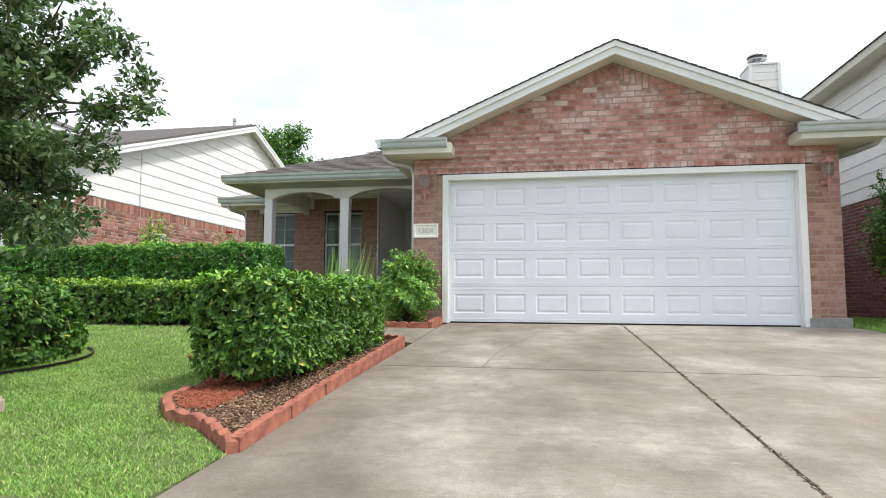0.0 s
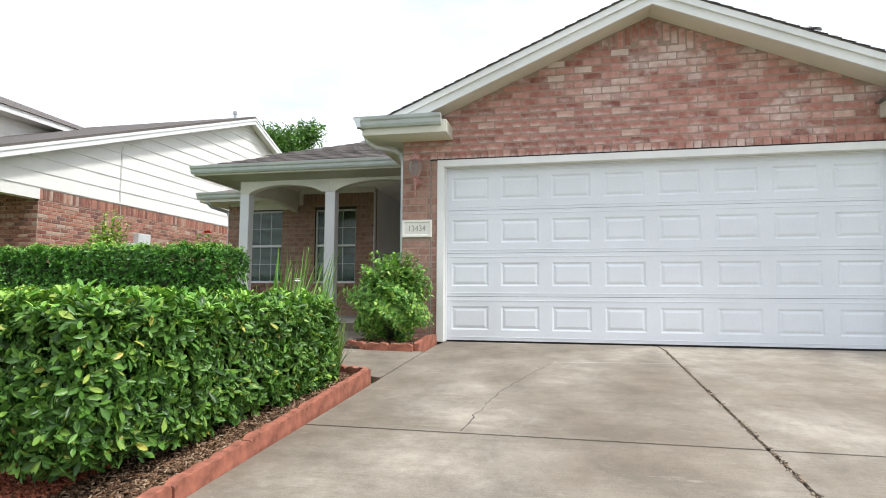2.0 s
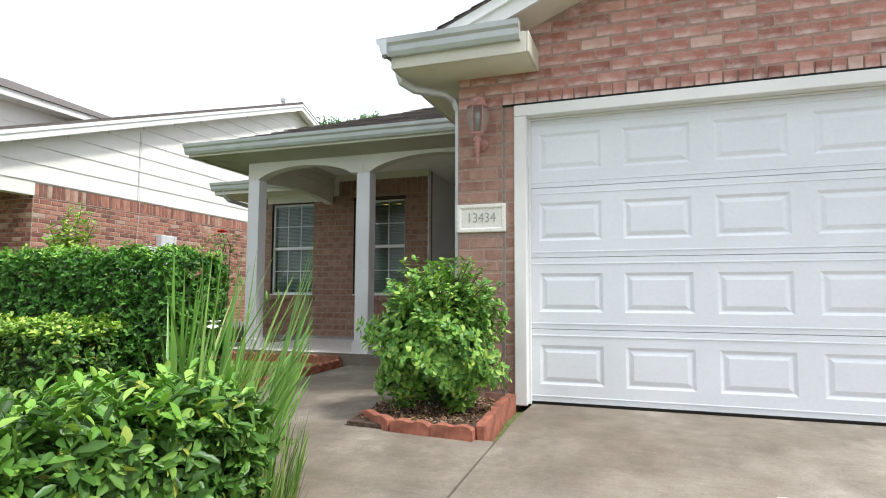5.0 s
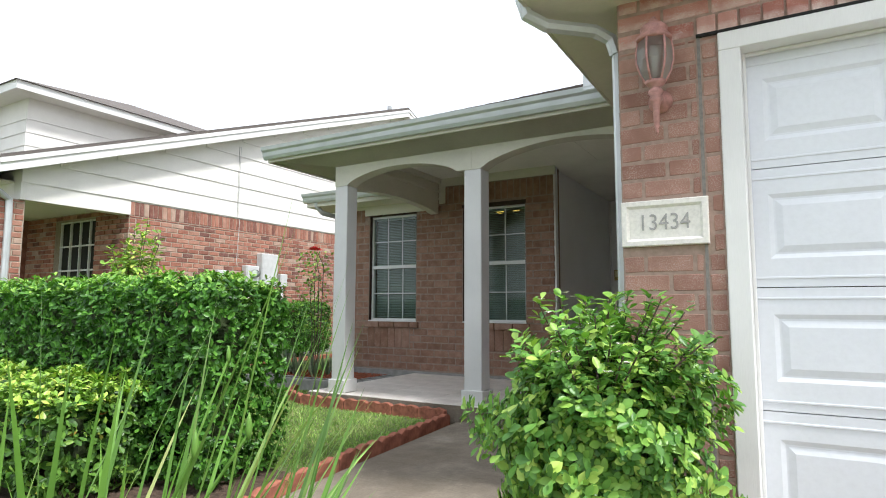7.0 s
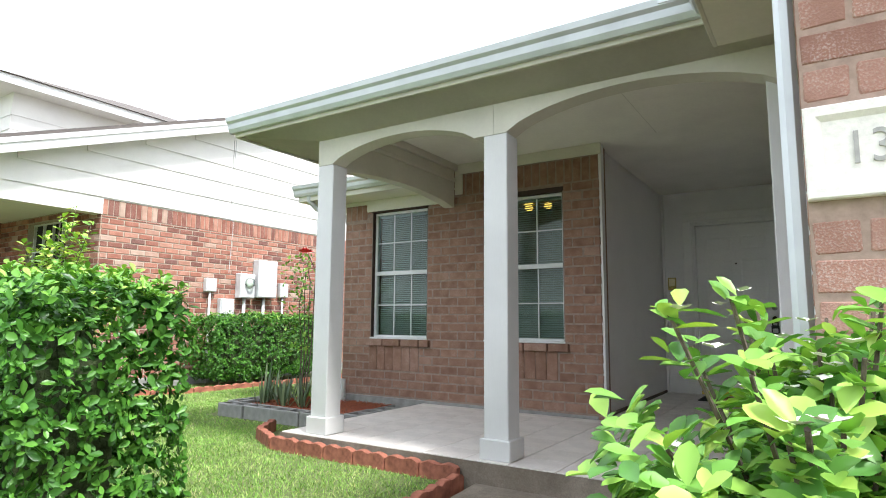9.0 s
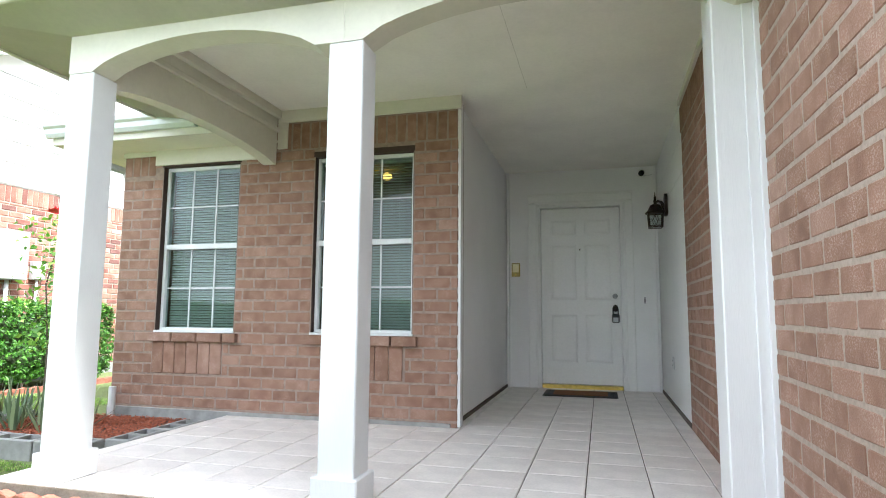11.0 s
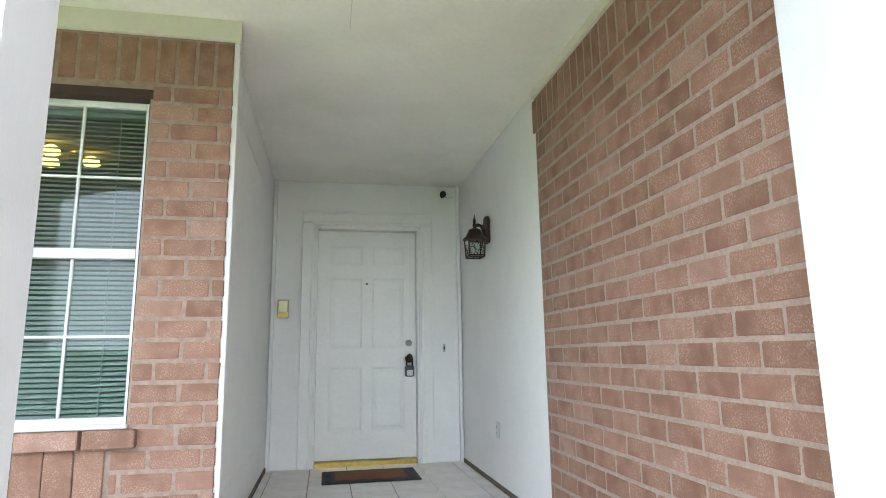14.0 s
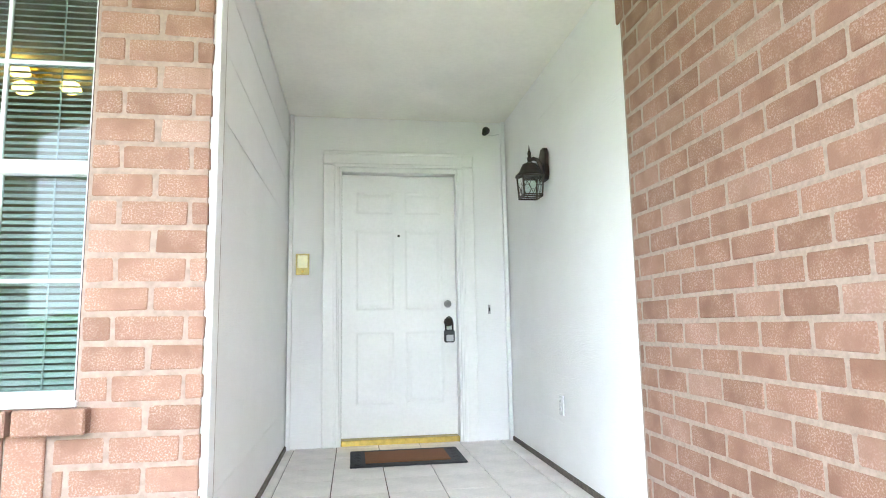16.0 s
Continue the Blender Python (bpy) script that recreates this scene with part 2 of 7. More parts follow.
bark_m = plain("bark", (0.13, 0.10, 0.075), 0.95, 0, 0.5, 40, 0.9, 0.01)
mat_rubber = plain("mat_rubber", (0.035, 0.035, 0.038), 0.8, 0, 0.4, 60, 0.6)
mat_coir = plain("mat_coir", (0.21, 0.085, 0.03), 0.95, 0, 0.5, 220, 0.9, 0.004)
petal_white = plain("white_petal", (0.80, 0.79, 0.70), 0.6, 0, 0.08, 30, 0.1)
petal_red = plain("red_petal", (0.60, 0.02, 0.025), 0.5, 0, 0.3, 40, 0.2)
asphalt_m = plain("asphalt", (0.05, 0.05, 0.052), 0.95, 0, 0.4, 90, 0.6)


def shingle_material():
    m, n, l, b = material("roof_shingles", 0.95)
    geo = n.new("ShaderNodeNewGeometry")
    t = noise_tex(n, l, 7, 3, (3.0, 3.0, 3.0))
    f = noise_tex(n, l, 160, 3)
    tone = ramp(n, l, geo.outputs["Random Per Island"], [(0, (0.10, 0.088, 0.08)), (0.5, (0.15, 0.13, 0.118)), (1, (0.20, 0.175, 0.155))])
    c = mix(n, l, "MULTIPLY", 1.0, tone, ramp(n, l, f.outputs[0], [(0.3, grey(0.6)), (0.7, grey(1.3))]))
    l.new(mix(n, l, "MULTIPLY", 0.6, c, ramp(n, l, t.outputs[0], [(0.3, grey(0.7)), (0.7, grey(1.1))])), b.inputs["Base Color"])
    bump(n, l, b, f.outputs[0], 0.6, 0.004)
    return m


shingle_m = shingle_material()


def concrete_material():
    """Weathered broom-finished drive: long stains, fine grit, darker weathered top."""
    m, n, l, b = material("drive_concrete", 0.9)
    big = noise_tex(n, l, 0.75, 9, (1.0, 0.8, 1), 0.66)
    mid = noise_tex(n, l, 2.4, 9, (1.0, 0.7, 1), 0.74)
    broom = noise_tex(n, l, 22, 6, (0.35, 4.0, 1), 0.75)
    fine = noise_tex(n, l, 120, 5)
    c = ramp(n, l, big.outputs[0], [(0.36, (0.245, 0.205, 0.158)), (0.47, (0.285, 0.246, 0.196)), (0.54, (0.335, 0.294, 0.240)), (0.63, (0.445, 0.395, 0.328))])
    c = mix(n, l, "MULTIPLY", 1.0, c, ramp(n, l, mid.outputs[0], [(0.36, grey(0.78)), (0.5, grey(0.98)), (0.64, grey(1.12))]))
    # scuffed brown film, broken up along the broom marks
    stain = noise_tex(n, l, 1.5, 10, (0.6, 1.5, 1), 0.8)
    film = mix(n, l, "MULTIPLY", 1.0, ramp(n, l, stain.outputs[0], [(0.50, grey(0)), (0.60, grey(0.55))]), ramp(n, l, broom.outputs[0], [(0.40, grey(0.2)), (0.58, grey(1))]))
    c = mix(n, l, "MIX", film, c, (0.17, 0.138, 0.10))
    pale = noise_tex(n, l, 7.0, 8, (0.5, 2.2, 1), 0.8)
    c = mix(n, l, "MIX", ramp(n, l, pale.outputs[0], [(0.60, grey(0)), (0.70, grey(0.45))]), c, (0.52, 0.47, 0.40))
    # darker and browner towards the planted side, paler beyond, edge broken by noise
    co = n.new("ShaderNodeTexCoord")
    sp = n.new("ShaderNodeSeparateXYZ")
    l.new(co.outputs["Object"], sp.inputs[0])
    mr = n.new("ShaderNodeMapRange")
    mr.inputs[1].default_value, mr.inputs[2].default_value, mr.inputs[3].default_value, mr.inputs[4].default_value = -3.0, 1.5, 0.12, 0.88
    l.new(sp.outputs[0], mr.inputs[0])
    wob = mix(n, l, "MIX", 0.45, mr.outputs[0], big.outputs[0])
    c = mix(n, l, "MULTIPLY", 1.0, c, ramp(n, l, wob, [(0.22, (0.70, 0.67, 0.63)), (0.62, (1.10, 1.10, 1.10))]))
    c = mix(n, l, "MULTIPLY", 1.0, c, ramp(n, l, broom.outputs[0], [(0.32, grey(0.86)), (0.6, grey(1.0))]))
    c = mix(n, l, "MULTIPLY", 1.0, c, ramp(n, l, fine.outputs[0], [(0.3, grey(0.82)), (0.7, grey(1.10))]))
    l.new(c, b.inputs["Base Color"])
    bump(n, l, b, broom.outputs[0], 0.3, 0.004)
    bump(n, l, b, fine.outputs[0], 0.4, 0.002)
    return m


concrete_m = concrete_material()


def tile_material():
    m, n, l, b = material("porch_tile", 0.42)
    rnd = n.new("ShaderNodeObjectInfo")
    t = noise_tex(n, l, 5, 6)
    f = noise_tex(n, l, 60, 4)
    c = ramp(n, l, rnd.outputs["Random"], [(0, (0.71, 0.655, 0.61)), (1, (0.77, 0.725, 0.68))])
    c = mix(n, l, "MULTIPLY", 1.0, c, ramp(n, l, t.outputs[0], [(0.3, grey(0.86)), (0.65, grey(1.06))]))
    l.new(mix(n, l, "MULTIPLY", 1.0, c, ramp(n, l, f.outputs[0], [(0.3, grey(0.93)), (0.65, grey(1.03))])), b.inputs["Base Color"])
    bump(n, l, b, t.outputs[0], 0.12, 0.004)
    return m


tile_m = tile_material()
grout_m = plain("grout", (0.13, 0.105, 0.085), 0.95, 0, 0.4, 50, 0.3)


def leaf_material(name, tones, rough=0.36, shine=0.32):
    m, n, l, b = material(name, rough)
    geo = n.new("ShaderNodeNewGeometry")
    t = noise_tex(n, l, 3.2, 4)
    c = ramp(n, l, geo.outputs["Random Per Island"], tones)
    c = mix(n, l, "MULTIPLY", 1.0, c, ramp(n, l, t.outputs[0], [(0.3, grey(0.78)), (0.68, grey(1.22))]))
    l.new(c, b.inputs["Base Color"])
    b.inputs["Specular IOR Level"].default_value = shine
    tr = n.new("ShaderNodeBsdfTranslucent")
    l.new(mix(n, l, "MULTIPLY", 1.0, c, (1.5, 1.7, 0.6)), tr.inputs[0])
    ms = n.new("ShaderNodeMixShader")
    ms.inputs[0].default_value = 0.13
    l.new(b.outputs[0], ms.inputs[1])
    l.new(tr.outputs[0], ms.inputs[2])
    l.new(ms.outputs[0], n["Material Output"].inputs[0])
    return m


hedge_leaf = leaf_material("hedge_leaf", [(0, (0.034, 0.080, 0.018)), (0.45, (0.072, 0.168, 0.028)), (0.85, (0.140, 0.285, 0.048)), (0.975, (0.26, 0.40, 0.07)), (0.996, (0.48, 0.46, 0.09)), (1, (0.45, 0.17, 0.05))])
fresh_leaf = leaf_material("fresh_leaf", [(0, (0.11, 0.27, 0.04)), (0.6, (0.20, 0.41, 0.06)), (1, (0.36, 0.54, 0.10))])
tall_leaf = leaf_material("tall_hedge_leaf", [(0, (0.028, 0.088, 0.014)), (0.5, (0.060, 0.178, 0.023)), (1, (0.125, 0.31, 0.04))])
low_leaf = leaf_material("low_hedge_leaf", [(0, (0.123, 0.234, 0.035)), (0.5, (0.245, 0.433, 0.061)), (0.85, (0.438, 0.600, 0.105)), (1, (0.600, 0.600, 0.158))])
jasmine_leaf = leaf_material("jasmine_leaf", [(0, (0.075, 0.190, 0.040)), (0.45, (0.160, 0.345, 0.062)), (0.8, (0.27, 0.46, 0.082)), (1, (0.42, 0.56, 0.12))])
oak_leaf = leaf_material("oak_leaf", [(0, (0.052, 0.096, 0.042)), (0.6, (0.105, 0.180, 0.074)), (1, (0.22, 0.31, 0.135))])
far_leaf = leaf_material("far_tree_leaf", [(0, (0.055, 0.125, 0.030)), (0.6, (0.105, 0.225, 0.045)), (1, (0.19, 0.34, 0.075))])
blade_leaf = leaf_material("iris_leaf", [(0, (0.095, 0.200, 0.038)), (0.6, (0.175, 0.345, 0.065)), (0.9, (0.310, 0.450, 0.120)), (1, (0.50, 0.50, 0.21))])
reed_leaf = leaf_material("reed_leaf", [(0, (0.07, 0.15, 0.03)), (0.6, (0.14, 0.27, 0.055)), (0.9, (0.27, 0.36, 0.10)), (1, (0.42, 0.40, 0.18))])
snake_leaf = leaf_material("snake_plant_leaf", [(0, (0.085, 0.125, 0.080)), (0.6, (0.165, 0.225, 0.140)), (1, (0.34, 0.39, 0.24))])
grass_m = leaf_material("grass_blade", [(0, (0.13, 0.26, 0.05)), (0.5, (0.23, 0.40, 0.085)), (0.84, (0.33, 0.49, 0.13)), (0.95, (0.46, 0.50, 0.20)), (1, (0.58, 0.53, 0.30))], 0.6, 0.2)
chip_m = leaf_material("bark_chip", [(0, (0.07, 0.045, 0.030)), (0.4, (0.20, 0.115, 0.070)), (0.8, (0.34, 0.215, 0.135)), (1, (0.52, 0.41, 0.29))], 0.95, 0.1)
def dry_patches(m):
    """Straw-coloured patches over the lawn's blades."""
    n, l = m.node_tree.nodes, m.node_tree.links
    b = n["Principled BSDF"]
    c = b.inputs["Base Color"].links[0].from_socket
    t = noise_tex(n, l, 1.3, 6, (1, 1, 1), 0.7)
    l.new(mix(n, l, "MIX", ramp(n, l, t.outputs[0], [(0.48, grey(0)), (0.70, grey(0.38))]), c, (0.46, 0.47, 0.22)), b.inputs["Base Color"])


dry_patches(grass_m)
turf_m = plain("turf", (0.145, 0.185, 0.058), 1.0, 0, 0.5, 30, 0.9, 0.02)


def glass_material():
    m, n, l, b = material("window_glass", 0.03)
    b.inputs["Base Color"].default_value = (0.92, 0.96, 0.95, 1)
    tp = n.new("ShaderNodeBsdfTransparent")
    tp.inputs[0].default_value = (0.80, 0.86, 0.84, 1)
    gl = n.new("ShaderNodeBsdfGlossy")
    gl.inputs["Roughness"].default_value = 0.02
    fr = n.new("ShaderNodeFresnel")
    fr.inputs[0].default_value = 1.35
    ms = n.new("ShaderNodeMixShader")
    l.new(fr.outputs[0], ms.inputs[0])
    l.new(tp.outputs[0], ms.inputs[1])
    l.new(gl.outputs[0], ms.inputs[2])
    l.new(ms.outputs[0], n["Material Output"].inputs[0])
    return m


glass_m = glass_material()
bulb_m, bn, bl, bb = material("warm_bulb")
bb.inputs["Emission Color"].default_value, bb.inputs["Emission Strength"].default_value = (1.0, 0.60, 0.10, 1), 1.0


# ---- ground ----
def gz(y):
    """Height of the drive and lawns: level at the house, falling to the street."""
    return 0.0 if y > -0.5 else max(0.062 * (y + 0.5), -0.80)


bm = bmesh.new()
ys = [-400, -60, -30, -13.4] + [-13.4 + 12.9 * k / 16 for k in range(1, 17)] + [3, 12, 40, 120, 400]
xs = [-400, -80, -30, -16, -8, 0, 8, 16, 30, 80, 400]
rows_v = [[bm.verts.new((x, y, gz(y) - 0.05)) for x in xs] for y in ys]
for a, b in zip(rows_v, rows_v[1:]):
    for k in range(len(xs) - 1):
        bm.faces.new((a[k], a[k + 1], b[k + 1], b[k]))
ground = solid("ground", bm, turf_m, "grassy ground falling gently to the street", "ground")


def sheet(name, poly, top, depth, mat, label, category, kind="structure"):
    """A slab whose top follows the ground: poly is (x, y) corners."""
    bm = bmesh.new()
    face = bm.faces.new([bm.verts.new((x, y, 0)) for x, y in poly])
    for c in (-0.5, -2.0, -4.0, -6.0, -8.0, -10.0):
        bmesh.ops.bisect_plane(bm, geom=bm.verts[:] + bm.edges[:] + bm.faces[:], plane_co=(0, c, 0), plane_no=(0, 1, 0))
    r = bmesh.ops.extrude_face_region(bm, geom=bm.faces[:])
    low = {v for v in r["geom"] if isinstance(v, bmesh.types.BMVert)}
    for v in bm.verts:
        v.co.z = gz(v.co.y) + top - (depth if v in low else 0)
    return solid(name, bm, mat, label, category, kind=kind)


road = boxes("road", [(-400, 400, -30, -14.2, -0.9, -0.84)], asphalt_m, "grey asphalt street at the foot of the drive", "road")
# drive in slabs, parted by open joints
DL, DR, JX, JY, G = -2.42, 2.98, 0.03, -3.83, 0.011
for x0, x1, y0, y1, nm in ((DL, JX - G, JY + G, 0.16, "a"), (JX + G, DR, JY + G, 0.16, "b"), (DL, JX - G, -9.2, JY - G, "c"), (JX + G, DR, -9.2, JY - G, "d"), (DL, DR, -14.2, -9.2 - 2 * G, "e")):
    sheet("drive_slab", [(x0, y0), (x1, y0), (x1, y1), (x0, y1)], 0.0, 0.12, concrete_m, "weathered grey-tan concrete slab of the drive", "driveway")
boxes("drive_joint", [(JX - G, JX + G, -0.5, 0.1, -0.06, -0.012)], soil_m, "dirt in the joint of the drive", "joint")
sheet("drive_joint", [(JX - G, -9.2), (JX + G, -9.2), (JX + G, -0.5), (JX - G, -0.5)], -0.012, 0.05, joint_m, "dirt in the long joint of the drive", "joint")
sheet("drive_joint", [(DL, JY - G), (DR, JY - G), (DR, JY + G), (DL, JY + G)], -0.010, 0.05, joint_m, "dirt in the cross joint of the drive", "joint")
walkway = sheet("pavement", [(-2.43, -2.44), (-2.43, -1.02), (-3.42, -0.95), (-3.42, 0.05), (-2.9, 0.05), (-2.9, 1.80), (-4.86, 1.80), (-4.72, 0.2), (-4.60, -0.95), (-3.9, -1.72)], 0.004, 0.12, concrete_m, "grey concrete garden path to the porch", "path")
lawn = sheet("lawn", [(-11.3, -13.5), (-2.43, -13.5), (-2.43, -6.2), (-3.3, -5.4), (-3.5, -1.3), (-11.3, -1.0)], 0.005, 0.05, turf_m, "front lawn under short grass", "lawn")
sheet("lawn", [(-11.5, -0.2), (-4.75, -0.2), (-4.98, 1.76), (-6.64, 1.80), (-6.64, 3.7), (-7.8, 3.8), (-7.8, 14), (-11.5, 14)], 0.005, 0.05, turf_m, "lawn beside the porch under short grass", "lawn")
sheet("lawn", [(3.0, -13.5), (5.6, -13.5), (5.6, 12), (3.0, 12)], -0.02, 0.05, turf_m, "strip of lawn between the houses", "lawn")
bed_a = sheet("flower_bed", [(-2.42, -6.16), (-2.48, -4.4), (-2.55, -2.58), (-3.7, -1.75), (-3.5, -4.6), (-3.30, -5.1), (-3.28, -5.42), (-3.05, -5.71), (-2.75, -5.84)], 0.03, 0.1, soil_m, "planting bed of dark soil and bark chips", "flower bed")
sheet("flower_bed", [(-3.40, -0.95), (-2.58, -1.0), (-2.58, 0.0), (-3.40, 0.0)], 0.03, 0.1, soil_m, "small soil bed at the garage corner", "flower bed")
sheet("flower_bed", [(-4.75, -0.95), (-3.9, -1.8), (-3.6, -1.9), (-3.6, -1.3), (-11.3, -1.25), (-11.3, -0.2), (-4.80, -0.2)], 0.02, 0.1, soil_m, "soil bed under the hedges", "flower bed")

# ---- bricks ----
BL, BH, J = 0.212, 0.0885, 0.016
BRICKS = {}


def brick_mesh(w, h, mat, depth=0.03, kind=0):
    """A brick with worn corners and wavering edges: x along the wall, z up, front at y = 0."""
    key = (round(w, 3), round(h, 3), mat.name, kind)
    if key not in BRICKS:
        r = random.Random(kind * 31 + int(w * 1000) + int(h * 1000))
        a, c = w / 2, h / 2
        k = min(0.0045, w * 0.12, h * 0.12)
        ring = [(-a + k, -c), (a - k, -c), (a, -c + k), (a, c - k), (a - k, c), (-a + k, c), (-a, c - k), (-a, -c + k)]
        ring = [(x + r.uniform(-0.0022, 0.0022), z + r.uniform(-0.0022, 0.0022)) for x, z in ring]
        e = 0.0035
        v = [(x, depth, z) for x, z in ring] + [(x, e, z) for x, z in ring]
        v += [(x - math.copysign(e, x), r.uniform(-0.0006, 0.0006), z - math.copysign(e, z)) for x, z in ring]
        f = [tuple(range(16, 24))]
        for i in range(8):
            j = (i + 1) % 8
            f += [(i, j, 8 + j, 8 + i), (8 + i, 8 + j, 16 + j, 16 + i)]
        me = bpy.data.meshes.new("brick")
        me.from_pydata(v, [], f)
        me.materials.append(mat)
        BRICKS[key] = me
    return BRICKS[key]


def course_bricks(u0, u1, v0, v1, holes=(), inside=None, length=BL, height=BH):
    """Running bond in a rectangle, cut at the openings: (u, v, w, h) of each brick's middle and size."""
    out = []
    k = 0
    v = v0
    while v < v1 - 0.02:
        top = min(v + height, v1)
        spans = [(u0, u1)]
        for a, b, c, d in holes:
            if c < (v + top) / 2 < d:
                nxt = []
                for s, e in spans:
                    if b <= s or a >= e:
                        nxt.append((s, e))
                    else:
                        nxt += [(s, a)] if a > s else []
                        nxt += [(b, e)] if b < e else []
                spans = nxt
        for s, e in spans:
            u = u0 - (length / 2 if k % 2 else 0)
            while u < e:
                a, b = max(u, s), min(u + length, e)
                if b - a > 0.035 and (inside is None or inside((a + b) / 2, top)):
                    out.append(((a + b) / 2, (v + top) / 2, b - a - J, top - v - J))
                u += length
        v = top
        k += 1
    return out


def lay(bricks, wall, place, turn, mat, mat_joined, near):
    """Lays bricks on a wall: those of the near stretch one by one, the others joined. place(u, v) gives the face."""
    rng = random.Random(7)
    count, rest = 0, []
    for u, v, w, h in bricks:
        p = Vector(place(u, v))
        p += Matrix.Rotation(turn, 3, "Z") @ Vector((0, -rng.uniform(0.0, 0.0015), 0))
        if near(u, v) and count < 300:
            ob = bpy.data.objects.new("brick", brick_mesh(round(w, 2), round(h, 3), mat, kind=rng.randrange(6)))
            scene.collection.objects.link(ob)
            ob.parent = wall
            ob.location, ob.rotation_euler = p, (rng.uniform(-0.006, 0.006), rng.uniform(-0.006, 0.006), turn + rng.uniform(-0.006, 0.006))
            count += 1
        else:
            rest.append((p, w, h))
    if rest:
        vs, fs = [], []
        rot = Matrix.Rotation(turn, 3, "Z")
        for p, w, h in rest:
            me = brick_mesh(round(w, 2), round(h, 3), mat, kind=rng.randrange(6))
            o = len(vs)
            vs += [tuple(p + rot @ vv.co) for vv in me.vertices]
            fs += [tuple(o + i for i in f.vertices) for f in me.polygons]
        me = bpy.data.meshes.new("bricks")
        me.from_pydata(vs, [], fs)
        me.materials.append(mat_joined)
        ob = new("bricks", me)
        ob.parent = wall
        tagged(ob, kind="stuff")


# ---- house shell ----
RAKE = 0.425
SX = -2.98          # garage side wall, facing the porch
WY = 3.785          # window wall
AX = -4.70          # siding wall of the entry recess
DY = 6.47           # wall of the front door
PZ, CZ = 0.14, 2.69  # porch floor, porch ceiling
M = 0.002           # mortar lies behind the brick faces

bm = bmesh.new()
box(bm, SX + M, -2.53, M, 0.25, -0.2, 2.24)
box(bm, 2.53, 2.96 - M, M, 0.25, -0.2, 2.24)
prism(bm, [(SX + M, 2.24), (2.96 - M, 2.24), (2.96 - M, 2.60), (0, 3.86), (SX + M, 2.60)], "y", M, 0.25)
wall_front = solid("wall_front", bm, mortar_f, "red brick garage front with pale lime wash and a gable", "wall")
# Near-black strip painted in for the shaded gap under the header bricks.
boxes("header_gap_strip", [(-2.62, 2.62, -0.012, 0.05, 2.236, 2.25)], dark_m, "dark strip for the shaded gap over the garage door", "lintel")
bm = bmesh.new()
box(bm, SX + M, SX + 0.2, 0.25, 4.29, -0.2, CZ + 0.1)
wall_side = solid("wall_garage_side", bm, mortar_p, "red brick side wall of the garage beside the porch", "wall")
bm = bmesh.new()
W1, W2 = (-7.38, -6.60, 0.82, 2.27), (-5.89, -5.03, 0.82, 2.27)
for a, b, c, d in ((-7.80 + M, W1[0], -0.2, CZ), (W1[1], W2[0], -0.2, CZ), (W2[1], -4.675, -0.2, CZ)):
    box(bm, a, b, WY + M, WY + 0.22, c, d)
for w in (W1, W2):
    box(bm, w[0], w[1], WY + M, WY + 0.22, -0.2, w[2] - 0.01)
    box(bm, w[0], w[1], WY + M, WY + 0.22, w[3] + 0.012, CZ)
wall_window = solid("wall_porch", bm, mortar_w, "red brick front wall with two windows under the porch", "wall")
boxes("wall_west", [(-7.80 + M, -7.6, WY + 0.22, 14, -0.2, 2.5)], mortar, "side wall of the house", "wall")
boxes("wall_east", [(2.76, 2.96 - M, 0.25, 14, -0.2, 2.6)], mortar, "side wall of the garage by the next house", "wall")
boxes("wall_back", [(-7.8, 2.96, 13.8, 14, -0.2, 2.5)], mortar, "back wall of the house", "wall")
boxes("wall_garage_inner", [(-2.78, -2.6, 0.25, 6.47, -0.2, 2.6), (-2.6, 2.76, 5.9, 6.0, -0.2, 2.6)], wall_in, "plain inner wall of the garage", "wall")

# siding of the entry recess: wide boards lapped a little
def siding(name, axis, face, a, b, z0, z1, board, mat, label, sign, pitch=0.012, holes=()):
    bm = bmesh.new()
    z = z0
    if axis == "x":
        box(bm, min(face, face - sign * 0.16), max(face, face - sign * 0.16), a, b, z0, z1)
    else:
        for h0, h1, hz in holes:
            box(bm, a, h0, face, face + 0.16, z0, z1)
            box(bm, h1, b, face, face + 0.16, z0, z1)
            box(bm, h0, h1, face, face + 0.16, hz, z1)
        if not holes:
            box(bm, a, b, min(face, face - sign * 0.16), max(face, face - sign * 0.16), z0, z1)
    wall = solid(name, bm, mat, label, "wall")
    while z < z1 - 0.02:
        top = min(z + board, z1)
        pieces = [(a, b)]
        if axis == "y":
            for h0, h1, hz in holes:
                if z < hz:
                    pieces = [(a, h0), (h1, b)] if top <= hz + 0.01 or hz - z > 0.1 else pieces
        for p, q in pieces:
            if q - p < 0.01:
                continue
            bm = bmesh.new()
            prof = [(face + sign * 0.003, z + 0.004), (face + sign * pitch, z + 0.002), (face + sign * 0.004, top - 0.002), (face + sign * 0.003, top - 0.002)]
            if axis == "x":
                prism(bm, prof, "y", p, q)
            else:
                prism(bm, prof, "x", p, q)
            ob = new("board", mesh_of("board", bm, mat))
            ob.parent = wall
        z = top
    return wall


